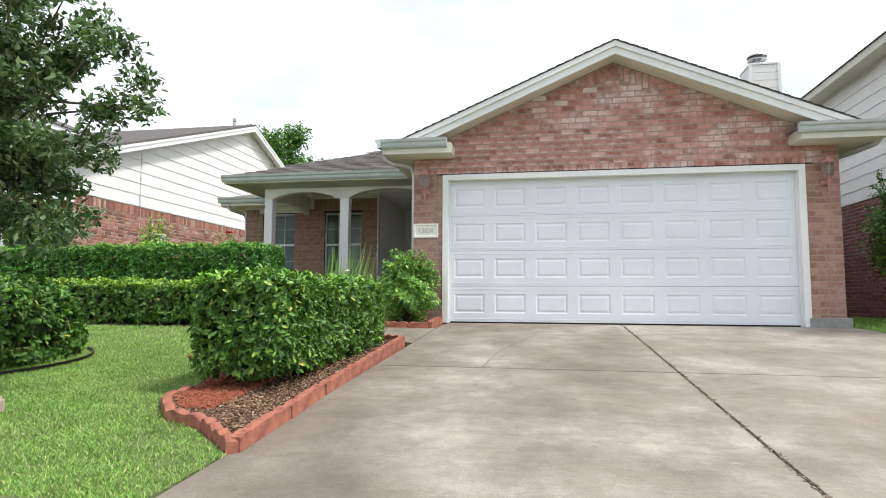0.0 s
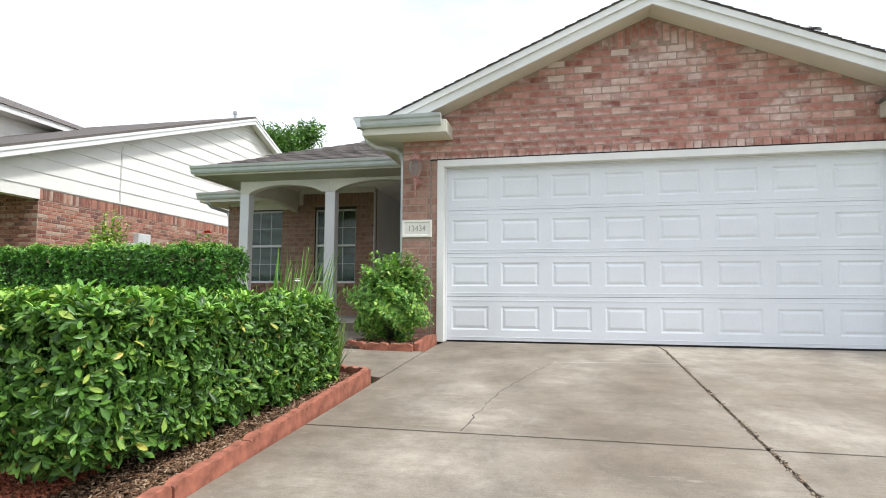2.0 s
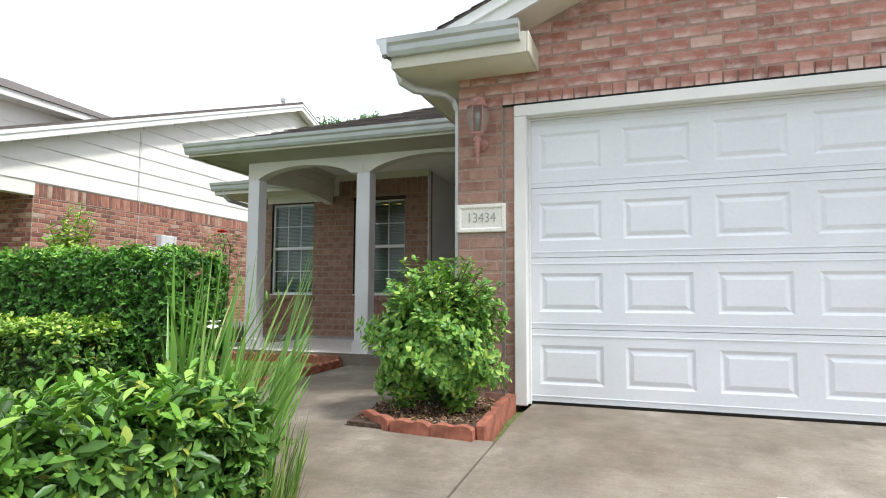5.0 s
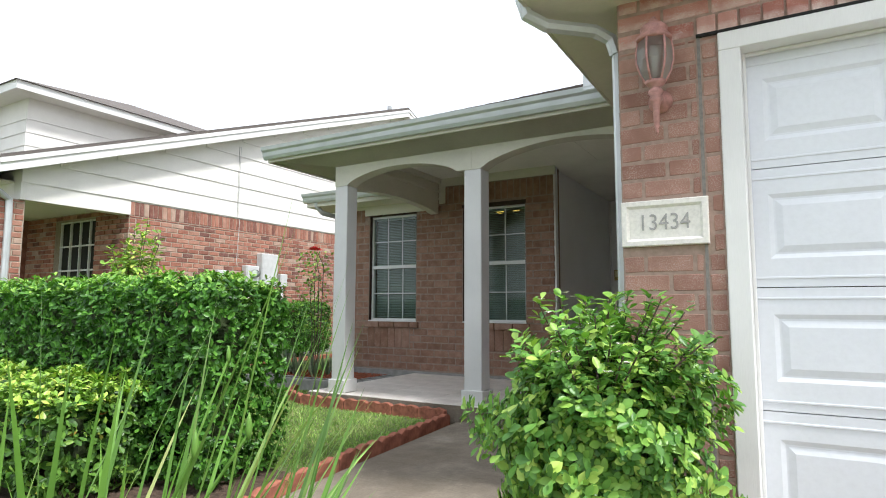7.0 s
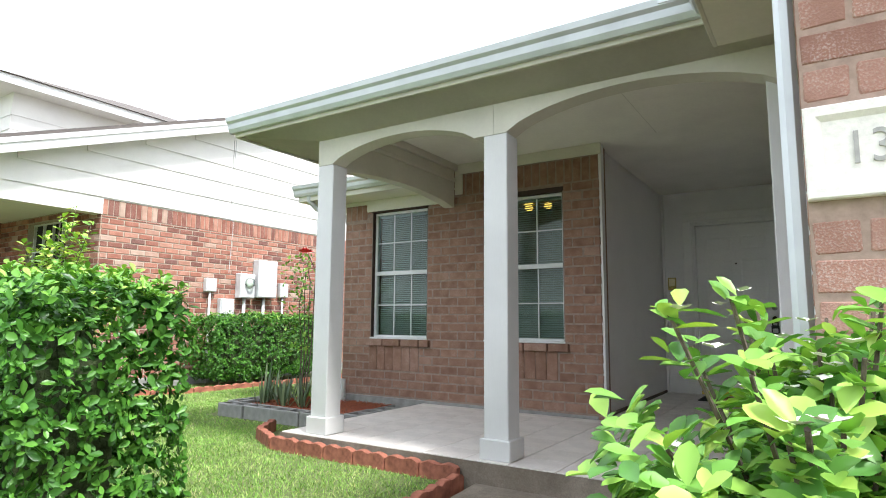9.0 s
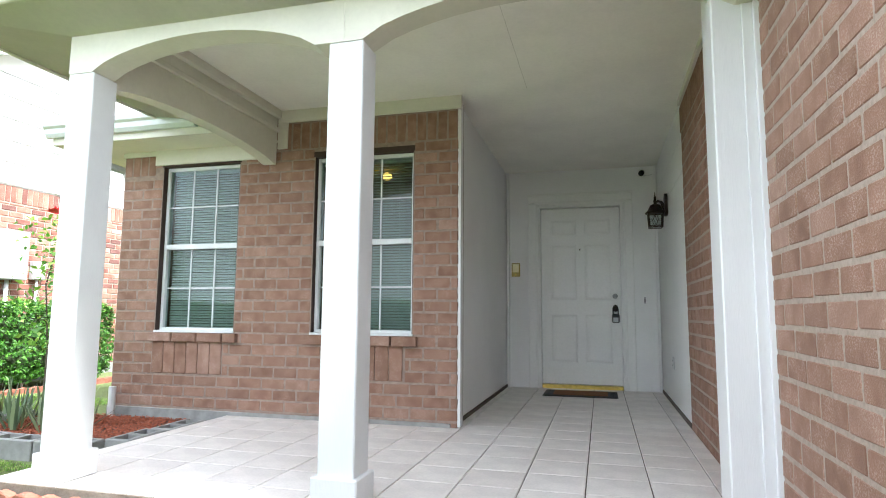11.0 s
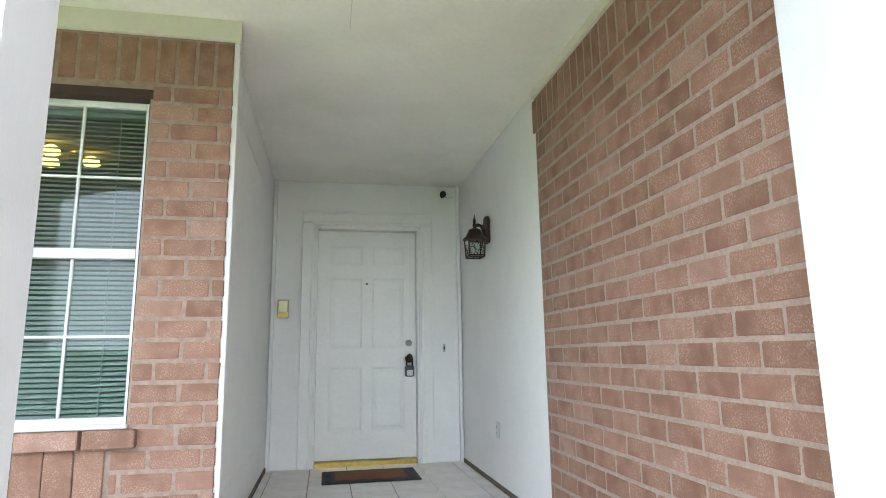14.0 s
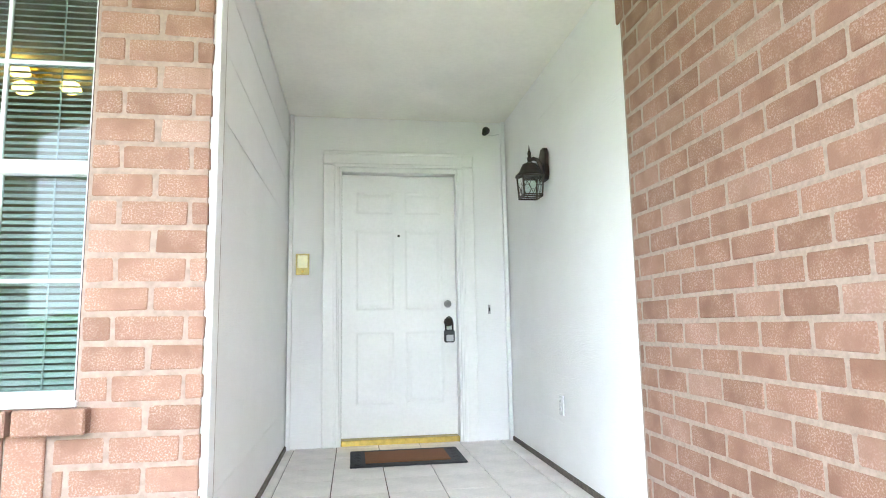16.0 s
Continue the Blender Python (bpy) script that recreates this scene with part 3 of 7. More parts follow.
siding("wall_recess_left", "x", AX - 0.012, WY + 0.01, DY + 0.2, -0.12, CZ + 0.05, 0.28, white_side, "white painted lap siding wall of the entry", 1, 0.005)
siding("wall_recess_right", "x", SX + 0.012, 4.29, DY + 0.2, -0.12, CZ + 0.05, 0.28, white_side, "white painted lap siding on the garage side", -1, 0.0055)
siding("wall_door", "y", DY, AX, SX, -0.12, CZ + 0.05, 0.28, white_side, "white painted wall round the front door", -1, 0.007, [(-4.34, -3.35, 2.29)])
boxes("trim", [(-4.705, -4.650, WY + 0.016, WY + 0.10, PZ + 0.004, CZ)], white_trim, "white corner board at the brick's end", "trim", 0.003)
boxes("trim", [(AX, AX + 0.03, DY - 0.045, DY, PZ, CZ), (SX - 0.03, SX, DY - 0.045, DY, PZ, CZ)], white_trim, "white corner strip in the entry", "trim", 0.003)
boxes("siding_foot_strip", [(AX - 0.012, AX + 0.006, WY + 0.06, DY, PZ, PZ + 0.03), (SX - 0.006, SX + 0.01, 4.30, DY, PZ, PZ + 0.03)], grout_m, "dark strip at the foot of the siding", "joint")

# ---- porch floor ----
boxes("porch_slab", [(-6.62, SX + 0.02, 1.80, WY + 0.05, -0.2, PZ - 0.008), (AX - 0.1, SX + 0.02, WY, DY + 0.2, -0.2, PZ - 0.008)], grout_m, "concrete porch slab under the tiles", "floor")
porch = boxes("floor", [(-6.625, SX + 0.02, 1.788, 1.80, -0.1, PZ - 0.006)], concrete_m, "pale tile floor of the porch with dark joints", "floor")
TS = 0.31
TILES = {}
for i in range(-12, 14):
    for k in range(-4, 18):
        x0, y0 = -4.02 + i * TS, 1.80 + k * TS - 0.04
        x1, y1 = x0 + TS, y0 + TS
        right = SX
        left = -6.62 if y0 + 0.1 < WY else AX - 0.012
        x0, x1 = max(x0, left), min(x1, right)
        y0, y1 = max(y0, 1.80), min(y1, WY if x1 < AX + 0.05 else DY + 0.03)
        if x1 - x0 < 0.04 or y1 - y0 < 0.04:
            continue
        key = (round(x1 - x0, 3), round(y1 - y0, 3))
        if key not in TILES:
            bm = bmesh.new()
            box(bm, -key[0] / 2 + 0.003, key[0] / 2 - 0.003, -key[1] / 2 + 0.003, key[1] / 2 - 0.003, -0.012, 0, 0.002)
            TILES[key] = mesh_of("tile", bm, tile_m)
        ob = bpy.data.objects.new("tile", TILES[key])
        scene.collection.objects.link(ob)
        ob.parent, ob.location = porch, ((x0 + x1) / 2, (y0 + y1) / 2, PZ)

# ---- porch ceiling, beam, posts ----
boxes("ceiling", [(-6.95, SX + 0.05, 1.93, DY + 0.15, CZ, CZ + 0.04)], ceil_m, "cream painted board ceiling of the porch", "ceiling")
boxes("ceiling_seam", [(-4.13, -4.127, 1.95, 3.75, CZ - 0.0015, CZ + 0.001)], plain("seam_shadow", (0.58, 0.56, 0.49), 0.8), "thin seam between the ceiling boards", "joint")
boxes("trim", [(-6.24, -4.64, WY - 0.02, WY + 0.01, 2.585, CZ), (-6.24, -6.15, WY - 0.018, WY + 0.01, 2.36, 2.585)], cream, "cream frieze board over the window wall", "trim", 0.003)
boxes("trim", [(SX - 0.02, SX + 0.01, 2.05, 4.29, 2.64, CZ)], cream, "cream frieze board over the garage wall", "trim", 0.003)


def arch_beam(name, axis, a, b, d0, d1, zs, crown, top, mat, label, flat=0.10):
    """A boxed beam with a shallow arch cut from below."""
    pts = [(a, top), (a, zs), (a + flat, zs)]
    for k in range(1, 16):
        s = k / 16
        pts.append((a + flat + (b - a - 2 * flat) * s, zs + (crown - zs) * (1 - (2 * s - 1) ** 2) ** 0.75))
    pts += [(b - flat, zs), (b, zs), (b, top)]
    bm = bmesh.new()
    prism(bm, pts, axis, d0, d1)
    return solid(name, bm, mat, label, "beam")


PF = 1.86
P1, P2, P3 = (-6.375, -6.210), (-4.840, -4.665), (-3.155, SX + 0.01)
arch_beam("porch_beam", "y", P1[0], P2[0] + 0.075, PF, PF + 0.15, 2.255, 2.395, CZ, cream, "cream painted arched porch beam", 0.15)
arch_beam("porch_beam", "y", P2[0] + 0.077, SX + 0.008, PF, PF + 0.15, 2.255, 2.425, CZ, cream, "cream painted arched porch beam", 0.09)
arch_beam("porch_beam", "x", PF + 0.15, WY - 0.02, P1[0] + 0.02, P1[0] + 0.13, 2.225, 2.30, CZ, cream, "cream painted arched side beam of the porch", 0.04)
boxes("trim", [(P1[0] + 0.131, P1[0] + 0.155, PF + 0.16, WY - 0.02, 2.50, 2.54), (P1[0] + 0.131, P1[0] + 0.175, PF + 0.16, WY - 0.02, 2.62, CZ)], cream, "cream moulding along the side beam", "trim", 0.006)


def post(x0, x1, y0, y1, base):
    ob = thing("porch_post", ((x0 + x1) / 2, (y0 + y1) / 2, PZ), "square white painted wooden post on the porch floor", "post", "porch posts")
    boxpart("shaft", (x0, x1, y0, y1, PZ, 2.254 if base else CZ - 0.004), post_white, ob, 0.006)
    if base:
        boxpart("base", (x0 - 0.022, x1 + 0.022, y0 - 0.022, y1 + 0.022, PZ, PZ + 0.13), post_white, ob, 0.006)
    else:
        boxpart("edge_board", (x1 - 0.07, x1 - 0.012, y0 - 0.012, y0 - 0.001, PZ, 2.254), post_white, ob, 0.003)
        boxpart("edge_board", (x1 - 0.03, x1 + 0.02, y0 - 0.03, y0 - 0.0125, PZ, 2.254), post_white, ob, 0.003)
    return ob


post(*P1, PF, PF + 0.165, True)
post(*P2, PF, PF + 0.165, True)
post(*P3, PF + 0.09, PF + 0.30, False)


# ---- roofs ----
def shingle_slope(name, corner, along, up, width, height, label, course=0.14, clip=None, tab=0.33):
    """Shingle tabs on a sloped rectangle; clip(a, b) keeps a tab by its place along and up."""
    rng = random.Random(3)
    c, al, u = Vector(corner), Vector(along).normalized(), Vector(up).normalized()
    nrm = al.cross(u).normalized()
    if nrm.z < 0:
        nrm = -nrm
    vs, fs = [], []
    b, k = 0.0, 0
    while b < height:
        a = -tab * (0.5 if k % 2 else 0.0) - rng.random() * 0.05
        while a < width:
            a0, a1 = max(a, 0), min(a + tab - 0.006, width)
            b1 = min(b + course * 1.1, height)
            if a1 - a0 > 0.02 and (clip is None or clip((a0 + a1) / 2, b)):
                o = len(vs)
                lift = 0.010 + rng.random() * 0.004
                for aa, bb, hh in ((a0, b, 0), (a1, b, 0), (a1, b, lift), (a0, b, lift), (a1, b1, 0.001), (a0, b1, 0.001)):
                    vs.append(tuple(c + al * aa + u * bb + nrm * hh))
                fs += [(o, o + 1, o + 2, o + 3), (o + 3, o + 2, o + 4, o + 5)]
            a += tab
        b += course
        k += 1
    me = bpy.data.meshes.new(name)
    me.from_pydata(vs, [], fs)
    me.materials.append(shingle_m)
    return me


def roof_piece(name, decks, slopes, label, mat=None):
    """A roof: solid decks, with shingles on them."""
    bm = bmesh.new()
    for pts, axis, d0, d1 in decks:
        prism(bm, pts, axis, d0, d1)
    ob = solid(name, bm, mat or shingle_m, label, "roof")
    for s in slopes:
        sh = new("shingles", s)
        sh.parent = ob
        tagged(sh, kind="stuff")
    return ob


# garage gable roof
YF, EX = -0.36, 3.40
ZT = 4.04
zr = lambda x: ZT - RAKE * abs(x)
decks = [([(-EX, zr(EX) - 0.022), (0, ZT - 0.022), (EX, zr(EX) - 0.022), (EX, zr(EX) - 0.01), (0, ZT - 0.008), (-EX, zr(EX) - 0.01)], "y", YF - 0.02, 1.95),
         ([(SX + 0.03, zr(SX + 0.03) - 0.03), (0, ZT - 0.03), (EX, zr(EX) - 0.03), (EX, zr(EX) - 0.01), (0, ZT - 0.008), (SX + 0.03, zr(SX + 0.03) - 0.01)], "y", 1.95, 9.0)]
upl, upr = Vector((1, 0, RAKE)), Vector((-1, 0, RAKE))
L = math.hypot(EX, EX * RAKE)
roof_piece("roof_garage", decks, [shingle_slope("s", (-EX, YF - 0.03, zr(EX) - 0.01), (0, 1, 0), upl, 2.3, L, ""), shingle_slope("s", (EX, YF - 0.03, zr(EX) - 0.01), (0, 1, 0), upr, 9.3, L, "")], "brown-grey shingle gable roof of the garage")
for s in (-1, 1):
    nm = "trim"
    bm = bmesh.new()
    for (t0, t1, y0, y1) in ((0.023, 0.10, YF - 0.012, YF + 0.03), (0.09, 0.205, YF + 0.018, YF + 0.045)):
        prism(bm, [(0, ZT - t0), (s * 3.16, zr(3.16) - t0), (s * 3.16, zr(3.16) - t1), (0, ZT - t1)], "y", y0, y1)
    solid("trim", bm, white_trim, "white painted rake board of the garage gable", "trim")
    bm = bmesh.new()
    prism(bm, [(0, ZT - 0.175), (s * 3.0, zr(3.0) - 0.175), (s * 3.0, zr(3.0) - 0.195), (0, ZT - 0.195)], "y", YF + 0.046, 0.02)
    solid("soffit", bm, soffit_m, "cream soffit under the gable's rake", "soffit")
    # boxed eave return and side eave
    xa, xb = (s * 2.36, s * 3.36)
    x0, x1 = min(xa, xb), max(xa, xb)
    boxes("soffit", [(x0, x1, -0.36, 0.02, 2.49, 2.51)], soffit_m, "cream soffit of the eave return", "soffit")
    boxes("soffit", [(min(s * 2.98, s * 3.36), max(s * 2.98, s * 3.36), 0.02, 6.0 if s > 0 else 2.0, 2.49, 2.51)], soffit_m, "cream soffit of the garage's side eave", "soffit")
    boxes("trim", [(x0, x1, -0.385, -0.361, 2.488, 2.64), (min(xa, xa - s * 0.02), max(xa, xa - s * 0.02), -0.385, 0.0, 2.488, 2.64)], cream, "cream fascia of the eave return", "trim", 0.004)
    boxes("trim", [(min(s * 3.361, s * 3.385), max(s * 3.361, s * 3.385), -0.385, 6.0 if s > 0 else 2.0, 2.488, 2.66)], cream, "cream fascia of the garage's side eave", "trim", 0.004)


def gutter(axis, a, b, face, z, sign, label="white painted metal eaves gutter"):
    """K-style gutter: a pressed trough along an axis, its back on the face, facing sign."""
    prof = [(0, 0), (0, -0.125), (0.035, -0.125), (0.052, -0.095), (0.060, -0.055), (0.080, -0.036), (0.088, 0.0), (0.080, 0.0), (0.074, -0.022), (0.010, -0.03), (0.010, 0)]
    g = thing("gutter", ((a + b) / 2, face, z) if axis == "x" else (face, (a + b) / 2, z), label, "gutter", "gutters")
    bm = bmesh.new()
    prism(bm, [(face + sign * p, z + q) for p, q in prof], axis, a, b)
    part("trough", bm, gutter_m, g)
    for e in (a, b):
        bm = bmesh.new()
        prism(bm, [(face + sign * p * 1.02, z + q * 1.02) for p, q in prof[:8]], axis, e - 0.002, e + 0.002)
        part("end_cap", bm, gutter_m, g)
    return g


gutter("x", -3.44, -2.40, -0.386, 2.70, -1)
gutter("x", 2.31, 3.44, -0.386, 2.70, -1)
gutter("y", -0.47, 1.95, -3.386, 2.70, -1)
gutter("y", -0.47, 6.0, 3.386, 2.70, 1)
boxes("trim", [(-3.36, -2.38, -0.36, 0.0, 2.64, 2.66), (2.30, 3.36, -0.36, 0.0, 2.64, 2.66)], shingle_m, "small shingled top of the eave return", "trim")

# porch roof and main roof
PE = 1.60           # porch eave
XE = -7.06          # porch's outer eave
SL = 0.417
bm = bmesh.new()
v = [bm.verts.new(p) for p in ((XE, PE, 2.55), (SX, PE, 2.55), (SX, PF, 2.465), (P1[0] + 0.02, PF, 2.465), (P1[0] + 0.02, 3.30, 2.465), (XE, 3.30, 2.55))]
lo = [bm.faces.new((v[0], v[1], v[2], v[3])), bm.faces.new((v[0], v[3], v[4], v[5]))]
bmesh.ops.solidify(bm, geom=lo, thickness=0.012)
solid("soffit", bm, soffit_m, "cream sloped soffit board of the porch eave", "soffit")
boxes("trim", [(XE - 0.02, SX, PE - 0.025, PE - 0.001, 2.535, 2.65), (XE - 0.022, XE - 0.001, PE, 3.30, 2.535, 2.66)], cream, "cream fascia board of the porch eave", "trim", 0.004)
gutter("x", XE - 0.04, SX - 0.02, PE - 0.026, 2.69, -1)
W = SX - XE + 0.05
hip = lambda a, b: a > b * 0.94
bm = bmesh.new()
v = [bm.verts.new(p) for p in ((XE - 0.03, PE - 0.03, 2.672), (SX + 0.6, PE - 0.03, 2.672), (SX + 0.6, 6.6, 2.672 + SL * 5.03), (XE - 0.03 + 5.03, 6.6, 2.672 + SL * 5.03), (XE - 0.03, 9.0, 2.672), (XE - 0.03 + 5.03, 9.0, 2.672 + SL * 5.03))]
bm.faces.new((v[0], v[1], v[2], v[3]))
bm.faces.new((v[0], v[3], v[5], v[4]))
roof_porch = solid("roof_porch", bm, shingle_m, "brown-grey shingle hip roof over the porch", "roof")
sh = new("shingles", shingle_slope("s", (XE - 0.03, PE - 0.04, 2.675), (1, 0, 0), (0, 1, SL), W, 5.0, "", clip=hip))
sh.parent = roof_porch
tagged(sh, kind="stuff")
# bent sheet that keeps rain from overshooting the gutter's inner corner
guard = thing("splash_guard", (-3.50, PE - 0.10, 2.69), "pale bent metal splash guard on the porch gutter", "splash guard")
boxpart("plate", (-3.60, -3.42, PE - 0.112, PE - 0.106, 2.66, 2.79), gutter_m, guard, 0.002)
boxpart("return", (-3.425, -3.419, PE - 0.105, PE + 0.02, 2.66, 2.79), gutter_m, guard, 0.002)
# low eave of the house left of the porch
boxes("soffit", [(-8.20, -6.25, 3.42, WY + 0.01, 2.42, 2.44), (-8.20, -7.79, WY + 0.01, 14, 2.42, 2.44)], soffit_m, "cream soffit of the low eave", "soffit")
boxes("trim", [(-8.22, -6.4, 3.396, 3.419, 2.415, 2.58), (-8.222, -8.201, 3.42, 14, 2.415, 2.58)], cream, "cream fascia of the low eave", "trim", 0.004)
boxes("trim", [(-7.46, -6.42, WY - 0.02, WY + 0.01, 2.285, 2.42)], cream, "white board over the window", "trim", 0.003)
boxes("trim", [(-7.81, -7.46, WY - 0.018, WY + 0.01, 2.375, 2.42)], cream, "cream frieze under the low eave", "trim", 0.003)
gutter("x", -8.25, -6.75, 3.395, 2.60, -1)
bm = bmesh.new()
v = [bm.verts.new(p) for p in ((-8.25, 3.38, 2.59), (-6.95, 3.38, 2.59), (-6.95, 4.68, 3.03), (-6.95, 14.2, 3.03), (-8.25, 14.2, 2.59))]
bm.faces.new((v[0], v[1], v[2]))
bm.faces.new((v[0], v[2], v[3], v[4]))
v = [bm.verts.new(p) for p in ((-2.06, 6.6, 4.77), (3.4, 6.6, 4.77), (3.4, 14.2, 2.59), (-7.1, 14.2, 2.59))]
bm.faces.new(v)
solid("roof_main", bm, shingle_m, "brown-grey shingle main roof of the house", "roof")


def downspout(pts, w=0.07, label="white painted metal downspout"):
    run = max(range(len(pts) - 1), key=lambda i: (Vector(pts[i]) - Vector(pts[i + 1])).length)
    d = thing("downspout", pts[-1], label, "downspout")
    for name, piece, r in (("upper_elbow", pts[:run + 1], w / 2 + 0.002), ("pipe", [(*pts[run][:2], pts[run][2] + 0.04), pts[run + 1]], w * 0.36), ("lower_elbow", pts[run + 1:], w / 2 + 0.002)):
        if len(piece) > 1:
            bm = bmesh.new()
            tube(bm, piece, r, seg=8)
            part(name, bm, gutter_m, d)
    return d


downspout([(-3.40, -0.20, 2.62), (-3.40, -0.20, 2.54), (-3.38, -0.19, 2.46), (-3.30, -0.13, 2.41), (-3.10, 0.03, 2.40), (-3.03, 0.08, 2.36), (-3.006, 0.09, 2.28), (-3.003, 0.09, 0.2), (-3.03, 0.08, 0.1), (-3.12, 0.02, 0.05)], 0.066)
downspout([(3.40, -0.20, 2.62), (3.40, -0.20, 2.54), (3.37, -0.10, 2.46), (3.14, 0.42, 2.40), (3.03, 0.58, 2.30), (3.00, 0.60, 0.15)])
downspout([(-8.05, 3.40, 2.52), (-8.05, 3.42, 2.42), (-8.02, 3.50, 2.34), (-7.88, 3.86, 2.28), (-7.845, 3.88, 2.20), (-7.845, 3.88, 0.1)])


# ---- garage door ----
def panel_leaf(x0, x1, z0, z1, y, panels, depth, rim, back=0.03):
    """A door leaf facing -y with raised panels: each a sunk groove round a raised field."""
    bm = bmesh.new()
    xs = sorted({x0, x1, *[p[0] for p in panels], *[p[1] for p in panels]})
    zs = sorted({z0, z1, *[p[2] for p in panels], *[p[3] for p in panels]})
    grid = {}

    def V(x, z, d=0.0):
        key = (round(x, 4), round(z, 4), d)
        if key not in grid:
            grid[key] = bm.verts.new((x, y + d, z))
        return grid[key]
    for a, b in zip(xs, xs[1:]):
        for c, d in zip(zs, zs[1:]):
            if not any(p[0] <= a + 1e-6 and b <= p[1] + 1e-6 and p[2] <= c + 1e-6 and d <= p[3] + 1e-6 for p in panels):
                bm.faces.new((V(a, c), V(b, c), V(b, d), V(a, d)))
    for a, b, c, d in panels:
        rings = []
        for inset, dep in ((0, 0.0), (rim * 0.35, depth), (rim * 0.5, depth), (rim, 0.001)):
            rings.append([V(a + inset, c + inset, dep), V(b - inset, c + inset, dep), V(b - inset, d - inset, dep), V(a + inset, d - inset, dep)])
        for r, s in zip(rings, rings[1:]):
            for k in range(4):
                bm.faces.new((r[k], r[(k + 1) % 4], s[(k + 1) % 4], s[k]))
        bm.faces.new(rings[-1])
    n0 = bm.faces[:]
    bmesh.ops.recalc_face_normals(bm, faces=n0)
    c = [bm.verts.new(p) for p in ((x0, y + back, z0), (x1, y + back, z0), (x1, y + back, z1), (x0, y + back, z1))]
    f = [bm.verts.new(p) for p in ((x0, y, z0), (x1, y, z0), (x1, y, z1), (x0, y, z1))]
    for k in range(4):
        j = (k + 1) % 4
        bm.faces.new((f[k], f[j], c[j], c[k]))
    return bm


GX0, GX1, GZ1, GY = -2.44, 2.44, 2.145, 0.105
gdoor = thing("garage_door", (0, GY, 0), "closed white steel garage door with raised panels", "garage door")
SH = (GZ1 - 0.02) / 4
PW = (GX1 - GX0) / 8
for k in range(4):
    z0, z1 = 0.02 + k * SH + 0.002, 0.02 + (k + 1) * SH - 0.002
    pans = [(GX0 + PW * i + 0.075, GX0 + PW * (i + 1) - 0.075, z0 + 0.125, z1 - 0.115) for i in range(8)]
    sec = part("door_section", panel_leaf(GX0, GX1, z0, z1, GY, pans, 0.009, 0.055), gdoor_white, gdoor)
    boxpart("rib", (GX0, GX1, GY - 0.004, GY + 0.001, z1 - 0.050, z1 - 0.040), gdoor_white, sec, 0.0015)
    boxpart("rib", (GX0, GX1, GY - 0.004, GY + 0.001, z0 + 0.035, z0 + 0.045), gdoor_white, sec, 0.0015)
boxpart("weather_seal", (GX0, GX1, GY - 0.004, GY + 0.03, 0.0, 0.022), black_m, gdoor, 0.003, "black rubber bottom seal")
boxes("garage_back", [(-2.6, 2.6, GY + 0.035, GY + 0.06, 0, 2.3)], dark_m, "dark garage behind the door", "wall")
gframe = thing("garage_door_frame", (0, 0, 0), "white painted wooden frame round the garage door", "door frame", kind="structure")
for d in ((-2.53, -2.44, -0.014, 0.25, 0.0, 2.15), (2.44, 2.53, -0.014, 0.25, 0.0, 2.15), (-2.53, 2.53, -0.014, 0.25, 2.151, 2.236)):
    boxpart("board", d, white_trim, gframe, 0.004)
for d in ((-2.44, -2.425, GY - 0.03, GY - 0.004, 0, 2.15), (2.425, 2.44, GY - 0.03, GY - 0.004, 0, 2.15), (-2.425, 2.425, GY - 0.03, GY - 0.004, 2.137, 2.15)):
    boxpart("stop_strip", d, white_trim, gframe, 0.003)

# ---- front door ----
FD0, FD1, FZ0, FZ1, FY = -4.30, -3.392, PZ + 0.045, 2.245, 6.555
fdoor = thing("front_door", (-3.85, FY, PZ), "closed white six-panel front door in the entry", "door")
px = [(-4.19, -3.89), (-3.80, -3.50)]
pz = [(FZ0 + 0.24, FZ0 + 0.80), (FZ0 + 0.97, FZ0 + 1.62), (FZ0 + 1.74, FZ0 + 1.92)]
pans = [(a, b, c, d) for a, b in px for c, d in pz]
leaf = part("leaf", panel_leaf(FD0, FD1, FZ0, FZ1, FY, pans, 0.0045, 0.045), door_white, fdoor)
boxpart("threshold", (FD0, FD1, FY - 0.075, FY + 0.02, PZ - 0.004, FZ0 - 0.004), brass_m, fdoor, 0.006, "worn brass threshold")
KX = -3.46
for z, r, nm in ((1.20, 0.030, "deadbolt"), (1.055, 0.034, "door_knob")):
    bm = bmesh.new()
    lathe(bm, (KX, FY, z), [(r, 0.0), (r, -0.010), (r * 0.7, -0.014), (r * 0.45, -0.016), (r * 0.45, -0.030 if nm == "deadbolt" else -0.04)] + ([] if nm == "deadbolt" else [(r * 0.8, -0.048), (r * 0.95, -0.062), (r * 0.7, -0.075)]), 20, "y")
    part(nm, bm, steel_m if nm == "deadbolt" else bronze_m, fdoor, "round steel deadbolt" if nm == "deadbolt" else "dark bronze door knob", True)
bm = bmesh.new()
lathe(bm, (-3.85, FY, 1.75), [(0.010, 0.0), (0.010, -0.006), (0.005, -0.007)], 12, "y")
part("peephole", bm, black_m, fdoor, "small dark peephole")
lock = thing("lock_box", (KX, FY - 0.06, 0.93), "grey key lock box hanging from the door knob", "lock box")
bm = bmesh.new()
box(bm, KX - 0.042, KX + 0.042, FY - 0.085, FY - 0.035, 0.895, 0.995, 0.012)
part("body", bm, plain("lockbox_black", (0.03, 0.03, 0.033), 0.5), lock)
boxpart("front_plate", (KX - 0.028, KX + 0.028, FY - 0.089, FY - 0.0855, 0.905, 0.955), grey_plastic, lock, 0.001, "pale grey front plate")
bm = bmesh.new()
